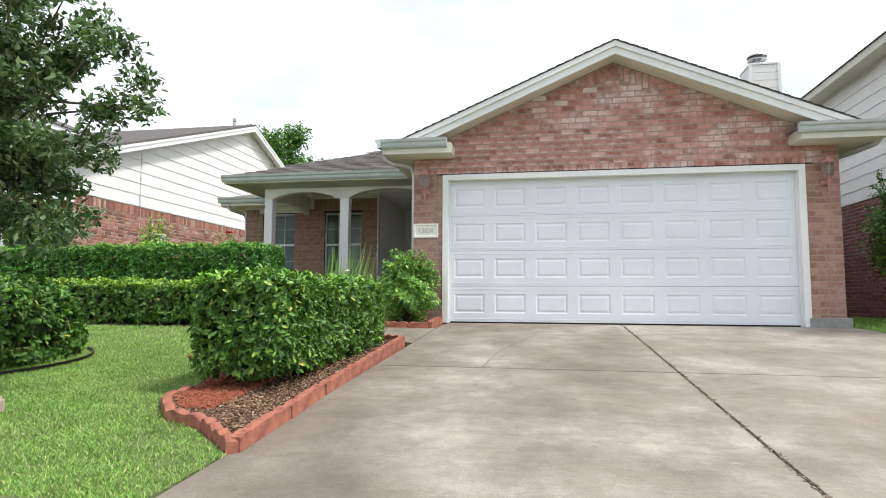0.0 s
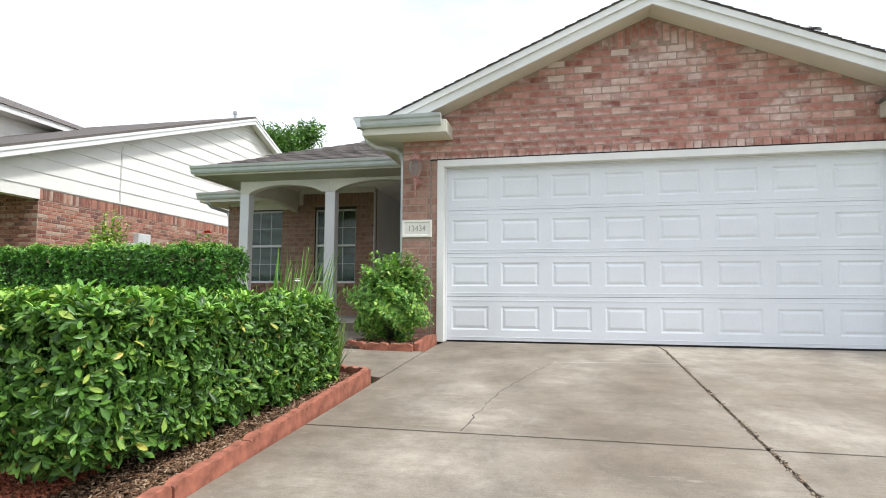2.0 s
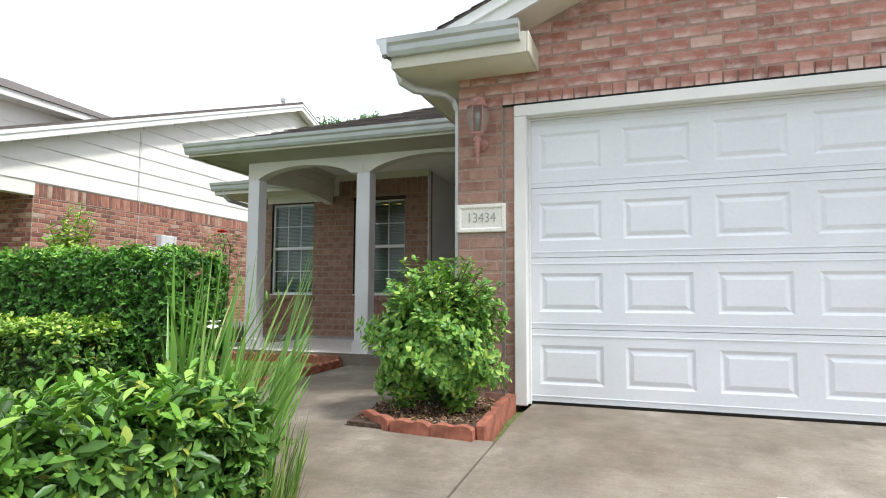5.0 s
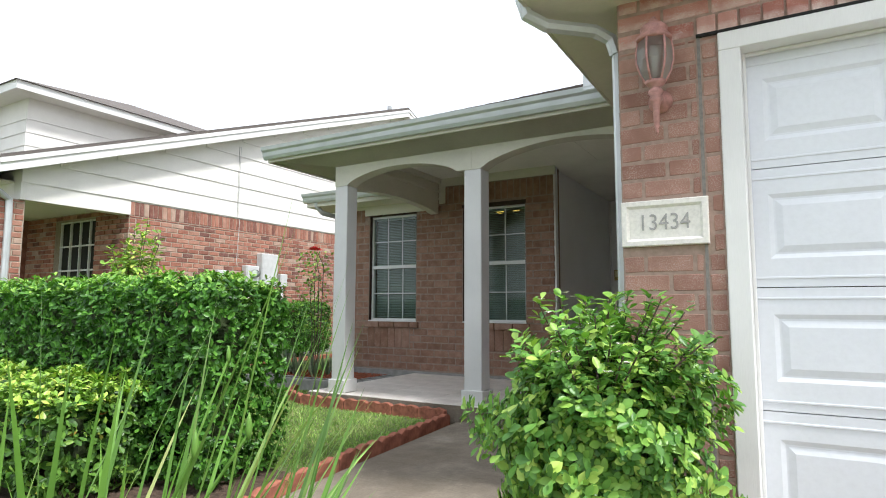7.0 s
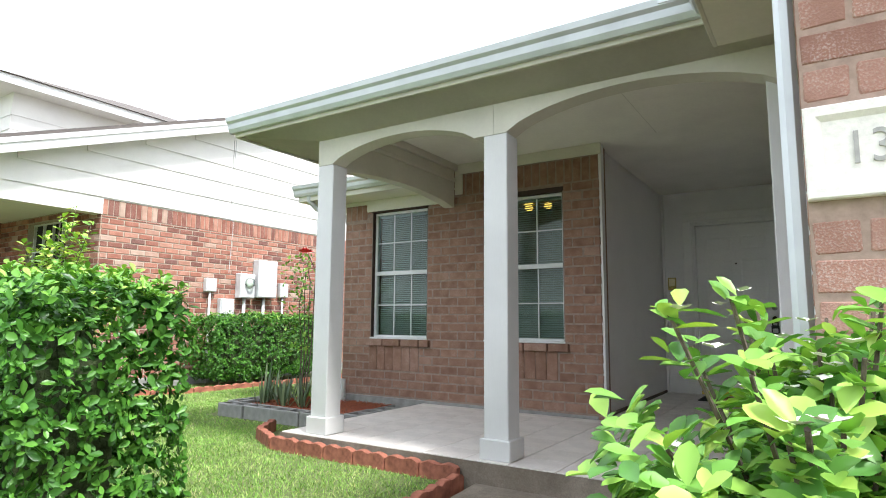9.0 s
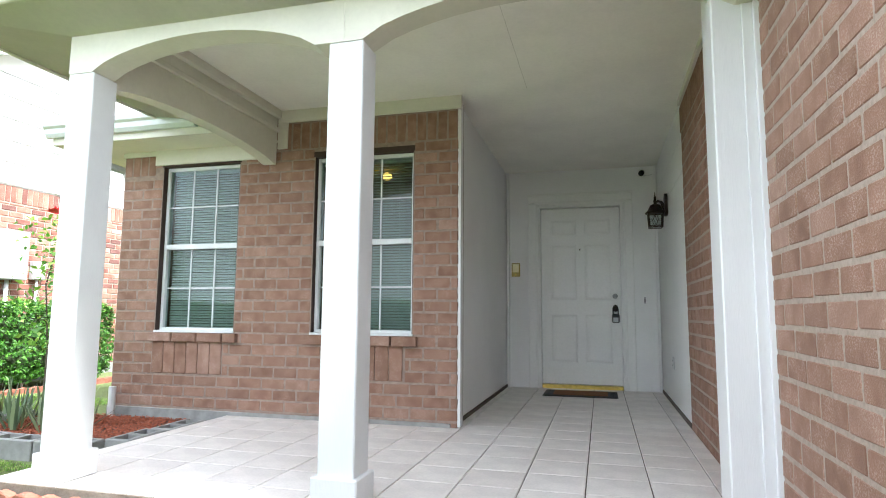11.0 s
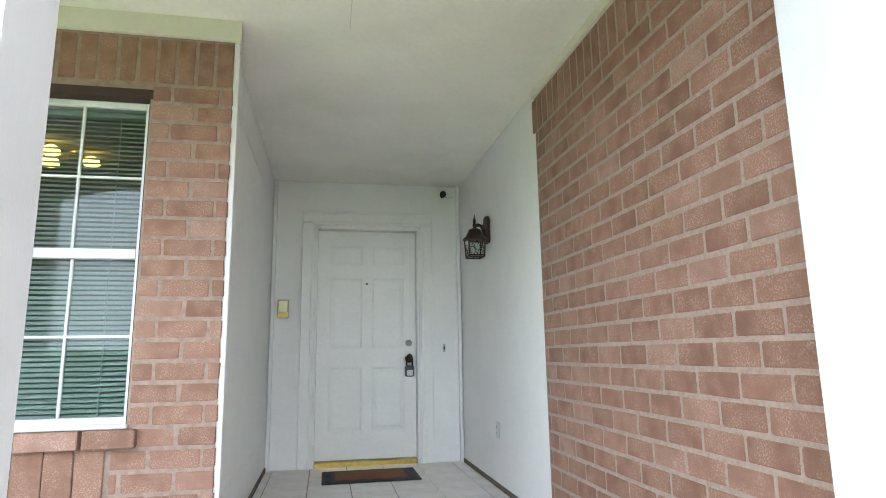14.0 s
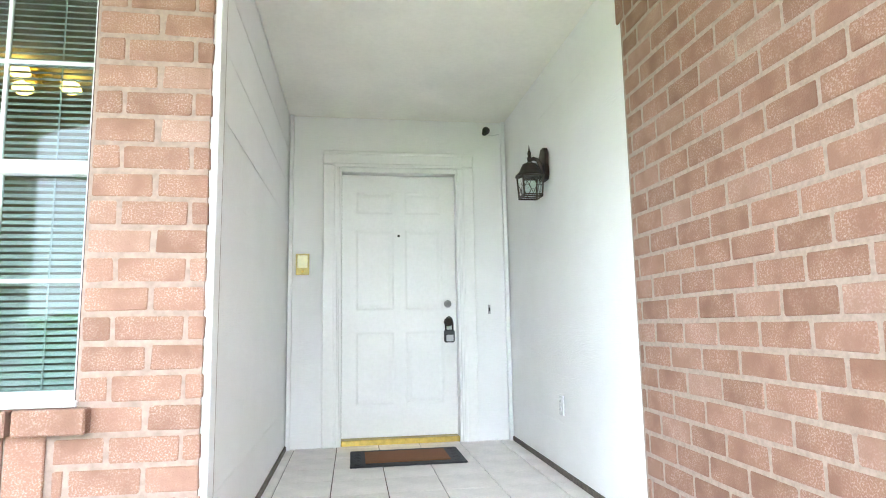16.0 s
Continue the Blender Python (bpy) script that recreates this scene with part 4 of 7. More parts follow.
tube(bm, [(KX - 0.028, FY - 0.06, 0.99), (KX - 0.028, FY - 0.06, 1.05), (KX - 0.018, FY - 0.06, 1.085), (KX, FY - 0.06, 1.097), (KX + 0.018, FY - 0.06, 1.085), (KX + 0.028, FY - 0.06, 1.05), (KX + 0.028, FY - 0.06, 0.99)], 0.007)
part("shackle", bm, black_m, lock, "", True)
boxes("door_jamb", [(-4.34, -4.302, DY - 0.005, 6.63, PZ, 2.29), (-3.39, -3.352, DY - 0.005, 6.63, PZ, 2.29), (-4.302, -3.39, DY - 0.005, 6.63, 2.248, 2.29)], door_white, "white jamb of the front door", "door frame", 0.003)
boxes("wall_hall", [(-4.6, -3.1, 6.66, 6.7, 0, 2.6)], wall_in, "plain wall behind the front door", "wall")
case = thing("door_casing", (-3.85, DY, PZ), "white moulded casing round the front door", "door frame", kind="structure")
for d in ((-4.445, -4.318, DY - 0.03, DY - 0.006, PZ, 2.30), (-3.375, -3.248, DY - 0.03, DY - 0.006, PZ, 2.30), (-4.445, -3.248, DY - 0.032, DY - 0.006, 2.301, 2.40)):
    boxpart("board", d, door_white, case, 0.006)
for d in ((-4.36, -4.335, DY - 0.042, DY - 0.030, PZ, 2.28), (-3.358, -3.333, DY - 0.042, DY - 0.030, PZ, 2.28), (-4.36, -3.333, DY - 0.044, DY - 0.032, 2.281, 2.31), (-4.45, -3.243, DY - 0.045, DY - 0.0325, 2.385, 2.41)):
    boxpart("moulding", d, door_white, case, 0.004)

# ---- windows ----
def window(name, x0, x1, z0, z1, label, warm):
    w = thing(name, ((x0 + x1) / 2, WY, z0), label, "window", kind="structure")
    fy = WY + 0.055
    zm = (z0 + z1) / 2 + 0.01
    fr = 0.030
    for d in ((x0, x0 + fr, fy, fy + 0.06, z0, z1), (x1 - fr, x1, fy, fy + 0.06, z0, z1), (x0 + fr, x1 - fr, fy, fy + 0.06, z1 - fr, z1), (x0 + fr, x1 - fr, fy, fy + 0.06, z0, z0 + fr)):
        boxpart("window_frame", d, vinyl, w, 0.003)
    boxpart("meeting_rail", (x0 + fr, x1 - fr, fy - 0.004, fy + 0.045, zm - 0.022, zm + 0.022), vinyl, w, 0.003)
    boxpart("window_sill", (x0 - 0.005, x1 + 0.005, WY - 0.012, fy, z0 - 0.012, z0 + 0.006), vinyl, w, 0.003)
    n = 3
    for s, (za, zb, yy) in enumerate(((zm + 0.022, z1 - fr, fy + 0.014), (z0 + fr, zm - 0.022, fy + 0.03))):
        for i in range(1, n):
            xx = x0 + fr + (x1 - x0 - 2 * fr) * i / n
            boxpart("muntin", (xx - 0.006, xx + 0.006, yy - 0.004, yy + 0.012, za, zb), vinyl, w, 0.002)
        zz = (za + zb) / 2
        boxpart("muntin", (x0 + fr, x1 - fr, yy - 0.0045, yy + 0.0115, zz - 0.006, zz + 0.006), vinyl, w, 0.002)
        p = boxpart("pane", (x0 + fr - 0.004, x1 - fr + 0.004, yy + 0.003, yy + 0.006, za - 0.004, zb + 0.004), glass_m, w, 0)
        p.visible_shadow = False
    b = thing("window_blind", ((x0 + x1) / 2, WY + 0.15, z0), "pale horizontal slatted blind behind the window glass", "blind", "window blinds")
    boxpart("head_rail", (x0 + 0.02, x1 - 0.02, WY + 0.13, WY + 0.17, z1 - 0.05, z1 - 0.01), blind_m, b, 0.003)
    bm = bmesh.new()
    t = radians(-40)
    hw = 0.0125
    xa, xb = x0 + 0.025, x1 - 0.025
    dx, dz = hw * math.cos(t), hw * math.sin(t)
    q = [bm.verts.new(c) for c in ((xa, -dx, dz), (xb, -dx, dz), (xb, 0, 0.003), (xa, 0, 0.003), (xb, dx, -dz), (xa, dx, -dz))]
    bm.faces.new((q[0], q[1], q[2], q[3]))
    bm.faces.new((q[3], q[2], q[4], q[5]))
    me = mesh_of("slat", bm, blind_m)
    k = 0
    z = z0 + 0.03
    while z < z1 - 0.06:
        ob = bpy.data.objects.new("slat", me)
        scene.collection.objects.link(ob)
        ob.parent = b
        ob.matrix_parent_inverse = Matrix.Translation(-BASE[b.name])
        ob.location = (0, WY + 0.15, z)
        z += 0.0225
        k += 1
    for xx in (x0 + 0.16, x1 - 0.16):
        boxpart("ladder_cord", (xx - 0.002, xx + 0.002, WY + 0.134, WY + 0.138, z0 + 0.02, z1 - 0.05), blind_m, b, 0)
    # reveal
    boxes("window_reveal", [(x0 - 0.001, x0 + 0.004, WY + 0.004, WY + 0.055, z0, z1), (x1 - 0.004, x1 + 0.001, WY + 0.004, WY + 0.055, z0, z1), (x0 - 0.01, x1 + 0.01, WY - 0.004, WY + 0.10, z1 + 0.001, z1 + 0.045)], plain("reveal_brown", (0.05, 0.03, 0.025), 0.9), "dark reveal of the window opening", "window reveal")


window("window_1", *W1, "double-hung white window with a grid of panes", 0)
window("window_2", *W2, "double-hung white window with a grid of panes", 1)
boxes("room_shell", [(-7.55, -4.86, 6.4, 6.45, 0, 2.7), (-7.56, -7.5, WY + 0.23, 6.4, 0, 2.7), (-4.88, -4.845, WY + 0.23, 6.4, 0, 2.7), (-7.5, -4.88, WY + 0.23, 6.4, 0.0, 0.05), (-7.5, -4.88, WY + 0.23, 6.4, 2.62, 2.66)], wall_in, "plain dim room behind the windows", "room")
LPX, LPY = -6.12, 5.62
lamp = thing("ceiling_lamp", (LPX, LPY, 2.62), "lit ceiling lamp with warm glass shades in the room", "lamp")
bm = bmesh.new()
lathe(bm, (LPX, LPY, 2.62), [(0.07, 0), (0.07, -0.02), (0.02, -0.03), (0.02, -0.07), (0.03, -0.08)], 14)
part("stem", bm, brass_m, lamp, "brass stem", True)
for k in range(3):
    a = k * 2.094 + 0.4
    c = (LPX + 0.17 * math.cos(a), LPY + 0.17 * math.sin(a), 2.55)
    bm = bmesh.new()
    lathe(bm, c, [(0.02, 0.04), (0.05, 0.02), (0.06, -0.015), (0.03, -0.04)], 14)
    part("shade", bm, bulb_m, lamp, "glowing warm glass shade", True)
    bm = bmesh.new()
    tube(bm, [(LPX, LPY, 2.56), (c[0], c[1], 2.585)], 0.008)
    part("arm", bm, brass_m, lamp)

# ---- brick faces ----
front = course_bricks(SX, -2.618, 0.0, 2.24, [(-3.0, -2.58, 1.27, 1.50)]) + course_bricks(-2.605, -2.53, 0.0, 2.24, [(-2.62, -2.585, 1.27, 1.50)]) + course_bricks(2.53, 2.96, 0.0, 2.24)
gable = course_bricks(SX, 2.96, 2.335, 3.87, inside=lambda u, t: t - 0.03 < 3.86 - RAKE * abs(u) and (t < 2.6 or abs(u) < 2.95))
gable = [b for b in gable if not (abs(b[0]) < 0.52 and b[1] > 3.86 - RAKE * abs(b[0]) - 0.25)]
u = -0.54
while u < 0.52:
    gable.append((u + 0.043, 3.86 - RAKE * abs(u + 0.043) - 0.135, 0.072, 0.205))
    u += 0.0865
head = []
u = -2.62
while u < 2.62:
    head.append((u + 0.045, 2.287, 0.08, 0.086))
    u += 0.0905
for a, b in ((SX, -2.62), (2.62, 2.96)):
    head += course_bricks(a, b, 2.242, 2.335)
lay(head + gable, wall_front, lambda u, v: (u, -0.010 if abs(v - 2.287) < 0.003 and abs(u) < 2.62 else 0, v), 0, brick_m, brick_joined, lambda u, v: u < 0.3 and v < 2.9)
lay(front, wall_front, lambda u, v: (u, 0, v), 0, brick_f, brick_fj, lambda u, v: u < 0)
side = course_bricks(0.0, 4.285, -0.08, 2.42, height=0.0926)
u = 0.0
while u < 4.26:
    side.append((u + 0.0425, 2.531, 0.071, 0.208))
    u += 0.085
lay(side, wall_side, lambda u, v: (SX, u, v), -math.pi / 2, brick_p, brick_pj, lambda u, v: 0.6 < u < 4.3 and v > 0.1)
wall_b = course_bricks(-7.80, -4.665, 0.0, 2.345, height=0.0902, holes=[(W1[0], W1[1], W1[2] - 0.09, 2.33), (W2[0], W2[1], W2[2] - 0.09, 2.335), (-7.39, -6.70, 0.46, 0.74), (-5.79, -5.09, 0.44, 0.74), (-7.4, -6.55, 2.27, 2.5)])
for w0, w1 in ((-6.2, -4.665), (-7.80, -7.46)):
    u = w0
    while u < w1 - 0.05:
        wall_b.append((u + 0.0425, 2.462 if w0 > -7 else 2.30, 0.070, 0.222 if w0 > -7 else 0.20))
        u += 0.085
wall_b = [b for b in wall_b if not (b[0] < -7.46 and 2.2 < b[1] < 2.45 and b[3] < 0.1)]
for a in (-7.39, -5.79):
    u = a
    while u < a + 0.66:
        wall_b.append((u + 0.0575, 0.60, 0.110, 0.27))
        u += 0.115
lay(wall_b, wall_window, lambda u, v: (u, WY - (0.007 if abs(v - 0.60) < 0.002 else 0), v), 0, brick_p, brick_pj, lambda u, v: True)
for w in (W1, W2):
    s = thing("brick_sill", ((w[0] + w[1]) / 2, WY, w[2]), "sloped red brick sill under the window", "window sill", "brick sills", "structure")
    u = w[0] - 0.04
    while u < w[1] - 0.06:
        boxpart("brick", (u + 0.004, min(u + 0.24, w[1] + 0.05) - 0.004, WY - 0.045, WY + 0.05, w[2] - 0.088, w[2] - 0.014), brick_p, s, 0.005)
        u += 0.248
boxes("trim", [(-2.6185, -2.6045, -0.002, 0.02, 0.0, 2.24)], plain("grey_caulk", (0.25, 0.23, 0.21), 0.9, 0, 0.3, 40, 0.3), "grey sealant joint in the brick pier", "joint")
boxes("pier_base", [(2.50, 3.02, -0.04, 0.10, -0.1, 0.13)], cinder_m, "rough grey concrete foot of the brick pier", "base", 0.01)


# ---- foliage ----
def leaf_mesh(name, pts, nrm, size, mat, width=0.5, spread=0.7, droop=0.0, seed=1, up=0.0):
    """Folded leaves, one at each point, turned about the normal."""
    rng = np.random.default_rng(seed)
    n = len(pts)
    nrm = nrm + rng.normal(0, spread, (n, 3)) + np.array((0, 0, up))
    nrm /= np.linalg.norm(nrm, axis=1, keepdims=True) + 1e-9
    t = rng.normal(0, 1, (n, 3)) + np.array((0, 0, -droop))
    t -= (t * nrm).sum(1, keepdims=True) * nrm
    t /= np.linalg.norm(t, axis=1, keepdims=True) + 1e-9
    s = np.cross(nrm, t)
    ln = size * rng.uniform(0.65, 1.3, (n, 1))
    w = ln * width * rng.uniform(0.8, 1.2, (n, 1)) / 2
    base = pts - t * ln * 0.5
    tip = pts + t * ln * 0.5 - nrm * ln * 0.10
    mid = pts - nrm * ln * 0.06 + t * ln * 0.06
    lf = pts + s * w + nrm * ln * 0.05 + t * ln * 0.08
    rt = pts - s * w + nrm * ln * 0.05 + t * ln * 0.08
    v = np.stack((base, lf, tip, rt, mid), 1).reshape(-1, 3)
    o = np.arange(n)[:, None] * 5
    f = np.concatenate([o + np.array(k) for k in ((0, 4, 1), (1, 4, 2), (0, 3, 4), (3, 2, 4))], 1).reshape(-1, 3)
    return raw_mesh(name, v, f, mat)


def whorl_mesh(name, pts, nrm, size, mat, width=0.42, per=6, open_=0.9, seed=1, up=0.35):
    """Shoot tips, each with a whorl of rounded, folded leaves."""
    rng = np.random.default_rng(seed)
    ax = nrm + rng.normal(0, 0.45, nrm.shape) + np.array((0, 0, up))
    ax /= np.linalg.norm(ax, axis=1, keepdims=True) + 1e-9
    n = len(pts) * per
    ax, base = np.repeat(ax, per, 0), np.repeat(pts, per, 0) + rng.normal(0, size * 0.14, (n, 3))
    r = rng.normal(0, 1, (n, 3))
    r -= (r * ax).sum(1, keepdims=True) * ax
    r /= np.linalg.norm(r, axis=1, keepdims=True) + 1e-9
    t = ax * rng.uniform(0.05, 0.9, (n, 1)) + r * open_
    t /= np.linalg.norm(t, axis=1, keepdims=True)
    s = np.cross(ax, t)
    s /= np.linalg.norm(s, axis=1, keepdims=True) + 1e-9
    u = np.cross(t, s)
    ln = size * rng.uniform(0.55, 1.25, (n, 1))
    w = ln * width * rng.uniform(0.85, 1.15, (n, 1)) / 2
    at = lambda a, b, c: base + t * ln * a + s * w * b + u * ln * c
    v = np.stack((at(0, 0, 0), at(0.28, 0.62, 0.05), at(0.62, 1.0, 0.05), at(0.86, 0.62, 0.0), at(1.0, 0, -0.09), at(0.86, -0.62, 0.0), at(0.62, -1.0, 0.05), at(0.28, -0.62, 0.05), at(0.55, 0, -0.035)), 1).reshape(-1, 3)
    o = np.arange(n)[:, None] * 9
    f = np.concatenate([o + np.array((k, (k + 1) % 8, 8)) for k in range(8)], 1).reshape(-1, 3)
    me = raw_mesh(name, v, f, mat)
    me.polygons.foreach_set("use_smooth", np.ones(len(me.polygons), dtype=bool))
    return me


def raw_mesh(name, v, f, mat):
    me = bpy.data.meshes.new(name)
    me.vertices.add(len(v))
    me.vertices.foreach_set("co", np.asarray(v, dtype=np.float32).ravel())
    me.loops.add(f.size)
    me.loops.foreach_set("vertex_index", f.ravel().astype(np.int32))
    me.polygons.add(len(f))
    me.polygons.foreach_set("loop_start", np.arange(0, f.size, f.shape[1], dtype=np.int32))
    me.update(calc_edges=True)
    me.materials.append(mat)
    return me


def bumps(p, amp, freq, seed):
    """Smooth uneven displacement for a clipped hedge."""
    a = np.random.default_rng(seed).uniform(0, 6.28, 6)
    x, y, z = p[:, 0], p[:, 1], p[:, 2]
    return amp * (np.sin(freq * x + a[0]) * np.cos(freq * 0.9 * y + a[1]) + 0.7 * np.sin(freq * 1.9 * z + a[2] + x) + 0.6 * np.sin(freq * 2.3 * (x + y) + a[3]))


def hedge_points(x0, x1, y0, y1, z0, z1, n, round_, seed, depth=0.065, amp=0.02, under=0.0):
    """Points and normals on the five faces of a rounded box, some of them a little inside."""
    rng = np.random.default_rng(seed)
    c = np.array(((x0 + x1) / 2, (y0 + y1) / 2, (z0 + z1) / 2))
    h = np.array(((x1 - x0) / 2, (y1 - y0) / 2, (z1 - z0) / 2))
    area = np.array((h[1] * h[2], h[1] * h[2], h[0] * h[2], h[0] * h[2], h[0] * h[1], h[0] * h[1] * under))
    side = rng.choice(6, n, p=area / area.sum())
    p = rng.uniform(-1, 1, (n, 3)) * h
    nr = np.zeros((n, 3))
    for k in range(6):
        ax, sg = k // 2, 1 if k % 2 == 0 else -1
        m = side == k
        p[m, ax] = sg * h[ax]
        nr[m, ax] = sg
    core = np.clip(p, -(h - round_), h - round_)
    d = p - core
    ln = np.linalg.norm(d, axis=1, keepdims=True)
    nr = np.where(ln > 1e-6, d / (ln + 1e-9), nr)
    p = core + nr * round_
    p += nr * (bumps(p, amp, 5.0, seed)[:, None] - np.abs(rng.normal(0, depth, (n, 1))) + 0.02)
    return p + c, nr


# Solid dark core: twigs and the foliage's inner shade put into one colour.
twig_shade_core = plain("hedge_twig_shade", (0.05, 0.075, 0.025), 1.0, 0, 0.6, 20, 0.9, 0.03)


def core_mesh(bm, x0, x1, y0, y1, z0, z1, r):
    box(bm, x0, x1, y0, y1, z0, z1)
    bmesh.ops.bevel(bm, geom=bm.edges[:], offset=r, segments=3, affect="EDGES")


def hedge(x0, x1, y0, y1, z0, z1, n, size, mat, label, seed, round_=0.12, amp=0.02, width=0.5, group="", stems=True, name="hedge", whorl=6, fresh=0, tip=None):
    hd = thing(name, ((x0 + x1) / 2, (y0 + y1) / 2, gz((y0 + y1) / 2)), label, "hedge" if name == "hedge" else "bush", group)
    p, nr = hedge_points(x0, x1, y0, y1, z0, z1, n, round_, seed, amp=amp, under=0.4)
    part("leaves", whorl_mesh("leaves", p, nr, size, mat, width, whorl, 0.9, seed), None, hd, kind="stuff")
    # Paler leaves on top only: new growth, with the top's brightness in their colour.
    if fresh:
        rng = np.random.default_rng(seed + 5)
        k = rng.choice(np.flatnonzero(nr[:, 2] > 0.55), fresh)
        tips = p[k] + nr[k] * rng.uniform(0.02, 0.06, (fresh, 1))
        part("new_growth", whorl_mesh("new_growth", tips, nr[k], size * 0.9, tip or fresh_leaf, width, 5, 0.8, seed + 6, 0.9), None, hd, "pale new growth, its colour also brightening the lit top", kind="stuff")
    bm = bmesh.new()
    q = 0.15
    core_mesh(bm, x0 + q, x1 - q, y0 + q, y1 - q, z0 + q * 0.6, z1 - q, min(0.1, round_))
    part("twig_shade_core", bm, twig_shade_core, hd, "dark solid core for the inner twigs and their shade")
    if stems:
        rng = random.Random(seed)
        for k in range(max(3, int((x1 - x0 + y1 - y0) * 1.6))):
            x, y = rng.uniform(x0 + 0.15, x1 - 0.15), rng.uniform(y0 + 0.15, y1 - 0.15)
            bm = bmesh.new()
            tube(bm, [(x, y, gz(y) - 0.03), (x + rng.uniform(-0.05, 0.05), y + rng.uniform(-0.05, 0.05), (gz(y) + z0) / 2 + 0.06), (x + rng.uniform(-0.1, 0.1), y, z0 + 0.15)], 0.016, 0.010, 6)
            part("stem", bm, bark_m, hd)
    return hd


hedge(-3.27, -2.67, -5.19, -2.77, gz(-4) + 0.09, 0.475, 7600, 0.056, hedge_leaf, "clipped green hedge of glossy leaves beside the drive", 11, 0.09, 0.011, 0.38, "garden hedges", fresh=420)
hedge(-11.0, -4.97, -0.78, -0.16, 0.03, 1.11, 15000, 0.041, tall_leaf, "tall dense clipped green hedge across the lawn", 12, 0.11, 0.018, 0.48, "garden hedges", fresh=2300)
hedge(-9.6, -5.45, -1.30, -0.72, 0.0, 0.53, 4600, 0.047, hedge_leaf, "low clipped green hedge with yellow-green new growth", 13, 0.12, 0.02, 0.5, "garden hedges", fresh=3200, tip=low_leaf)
hedge(-6.85, -5.27, -5.05, -3.55, gz(-4.3) + 0.06, 0.52, 2700, 0.056, hedge_leaf, "rounded clipped green bush on the lawn", 14, 0.5, 0.03, 0.5, "", True, "bush")
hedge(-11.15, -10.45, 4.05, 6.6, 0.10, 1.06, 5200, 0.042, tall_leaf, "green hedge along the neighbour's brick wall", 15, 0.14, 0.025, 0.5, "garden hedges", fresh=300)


def bush(name, c, r, hgt, n, size, mat, label, seed, flowers=0, shoots=0):
    """An open bush: leafy shoots from a few stems, with flower tips."""
    rng = np.random.default_rng(seed)
    b = thing(name, c, label, "bush")
    q = rng.normal(0, 1, (n, 3))
    q /= np.linalg.norm(q, axis=1, keepdims=True)
    q[:, 2] = np.sign(q[:, 2]) * np.abs(q[:, 2]) ** 0.85
    mid_z = np.array(c) + np.array((0, 0, hgt * 0.5))
    rad = r * (0.88 + 0.17 * np.sin(3 * np.arctan2(q[:, 1], q[:, 0]) + seed) + 0.16 * np.sin(7 * q[:, 2] + 5 * q[:, 0] + 4 * q[:, 1])) * rng.uniform(0.40, 1.0, n) ** 0.5
    p = mid_z + q * rad[:, None] * np.array((1, 1, hgt * 0.5 / r))
    p[:, 2] = np.maximum(p[:, 2], c[2] + 0.06)
    nr = q.copy()
    stems = []
    for k in range(shoots):
        a, e = rng.uniform(0, 6.28), rng.uniform(0.3, 1.0) ** 0.6 * 1.45
        d = np.array((math.cos(a) * math.cos(e), math.sin(a) * math.cos(e), math.sin(e)))
        end = mid_z + d * np.array((r, r, hgt * 0.5)) * rng.uniform(0.95, 1.42)
        if name == "jasmine_bush" and (end[0] < -3.15 or (end[1] < -0.98 and end[0] < -3.1)):
            continue
        start = mid_z + d * np.array((r, r, hgt * 0.5)) * 0.2
        stems.append((start, end))
        m = 9
        s = np.linspace(0.45, 1.0, m)[:, None]
        pp = start + (end - start) * s + rng.normal(0, size * 0.12, (m, 3))
        p, nr = np.concatenate((p, pp)), np.concatenate((nr, np.tile((0, 0, 1.0), (m, 1)) + 0.4 * d))
    part("leaves", whorl_mesh("leaves", p, nr, size, mat, 0.54, 4, 1.0, seed, 0.5), None, b, kind="stuff")
    bm = bmesh.new()
    for k in range(9):
        a = rng.uniform(0, 6.28)
        tube(bm, [(c[0], c[1], c[2]), (c[0] + 0.3 * r * math.cos(a), c[1] + 0.3 * r * math.sin(a), c[2] + hgt * 0.3), (c[0] + 0.65 * r * math.cos(a), c[1] + 0.65 * r * math.sin(a), c[2] + hgt * 0.62)], 0.012, 0.006, 6)
    for s, e in stems:
        tube(bm, [s, (s + e) / 2 + np.array((0, 0, 0.02)), e], 0.005, 0.003, 5)
    part("stem_cluster", bm, bark_m, b, kind="stuff")
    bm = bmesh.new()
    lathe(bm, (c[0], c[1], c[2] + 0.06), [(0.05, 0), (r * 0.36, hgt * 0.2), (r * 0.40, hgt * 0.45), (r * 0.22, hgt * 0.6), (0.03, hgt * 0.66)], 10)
    part("twig_shade_core", bm, twig_shade_core, b, "dark solid core for the inner twigs and their shade")
    for k in range(flowers):
        s, e = stems[k % len(stems)]
        o = e + rng.normal(0, 0.02, 3)
        bm = bmesh.new()
        for j in range(5):
            a = j * 1.2566 + rng.uniform(0, 1)
            t = np.array((math.cos(a), math.sin(a), 0.35)) * 0.019
            w = np.array((-math.sin(a), math.cos(a), 0.0)) * 0.009
            vv = [bm.verts.new(o + x) for x in (np.zeros(3), t * 0.6 + w, t, t * 0.6 - w)]
            bm.faces.new(vv)
        part("flower", bm, petal_white, b)
    return b


bush("jasmine_bush", (-2.97, -0.50, 0.02), 0.46, 0.88, 3300, 0.049, jasmine_leaf, "leafy green jasmine bush with small white flowers at the brick pier", 21, 60, 84)
bush("bush", (5.02, 2.5, 0.55), 0.62, 1.85, 1300, 0.07, hedge_leaf, "green leafy shrub between the two houses", 23, 0, 20)
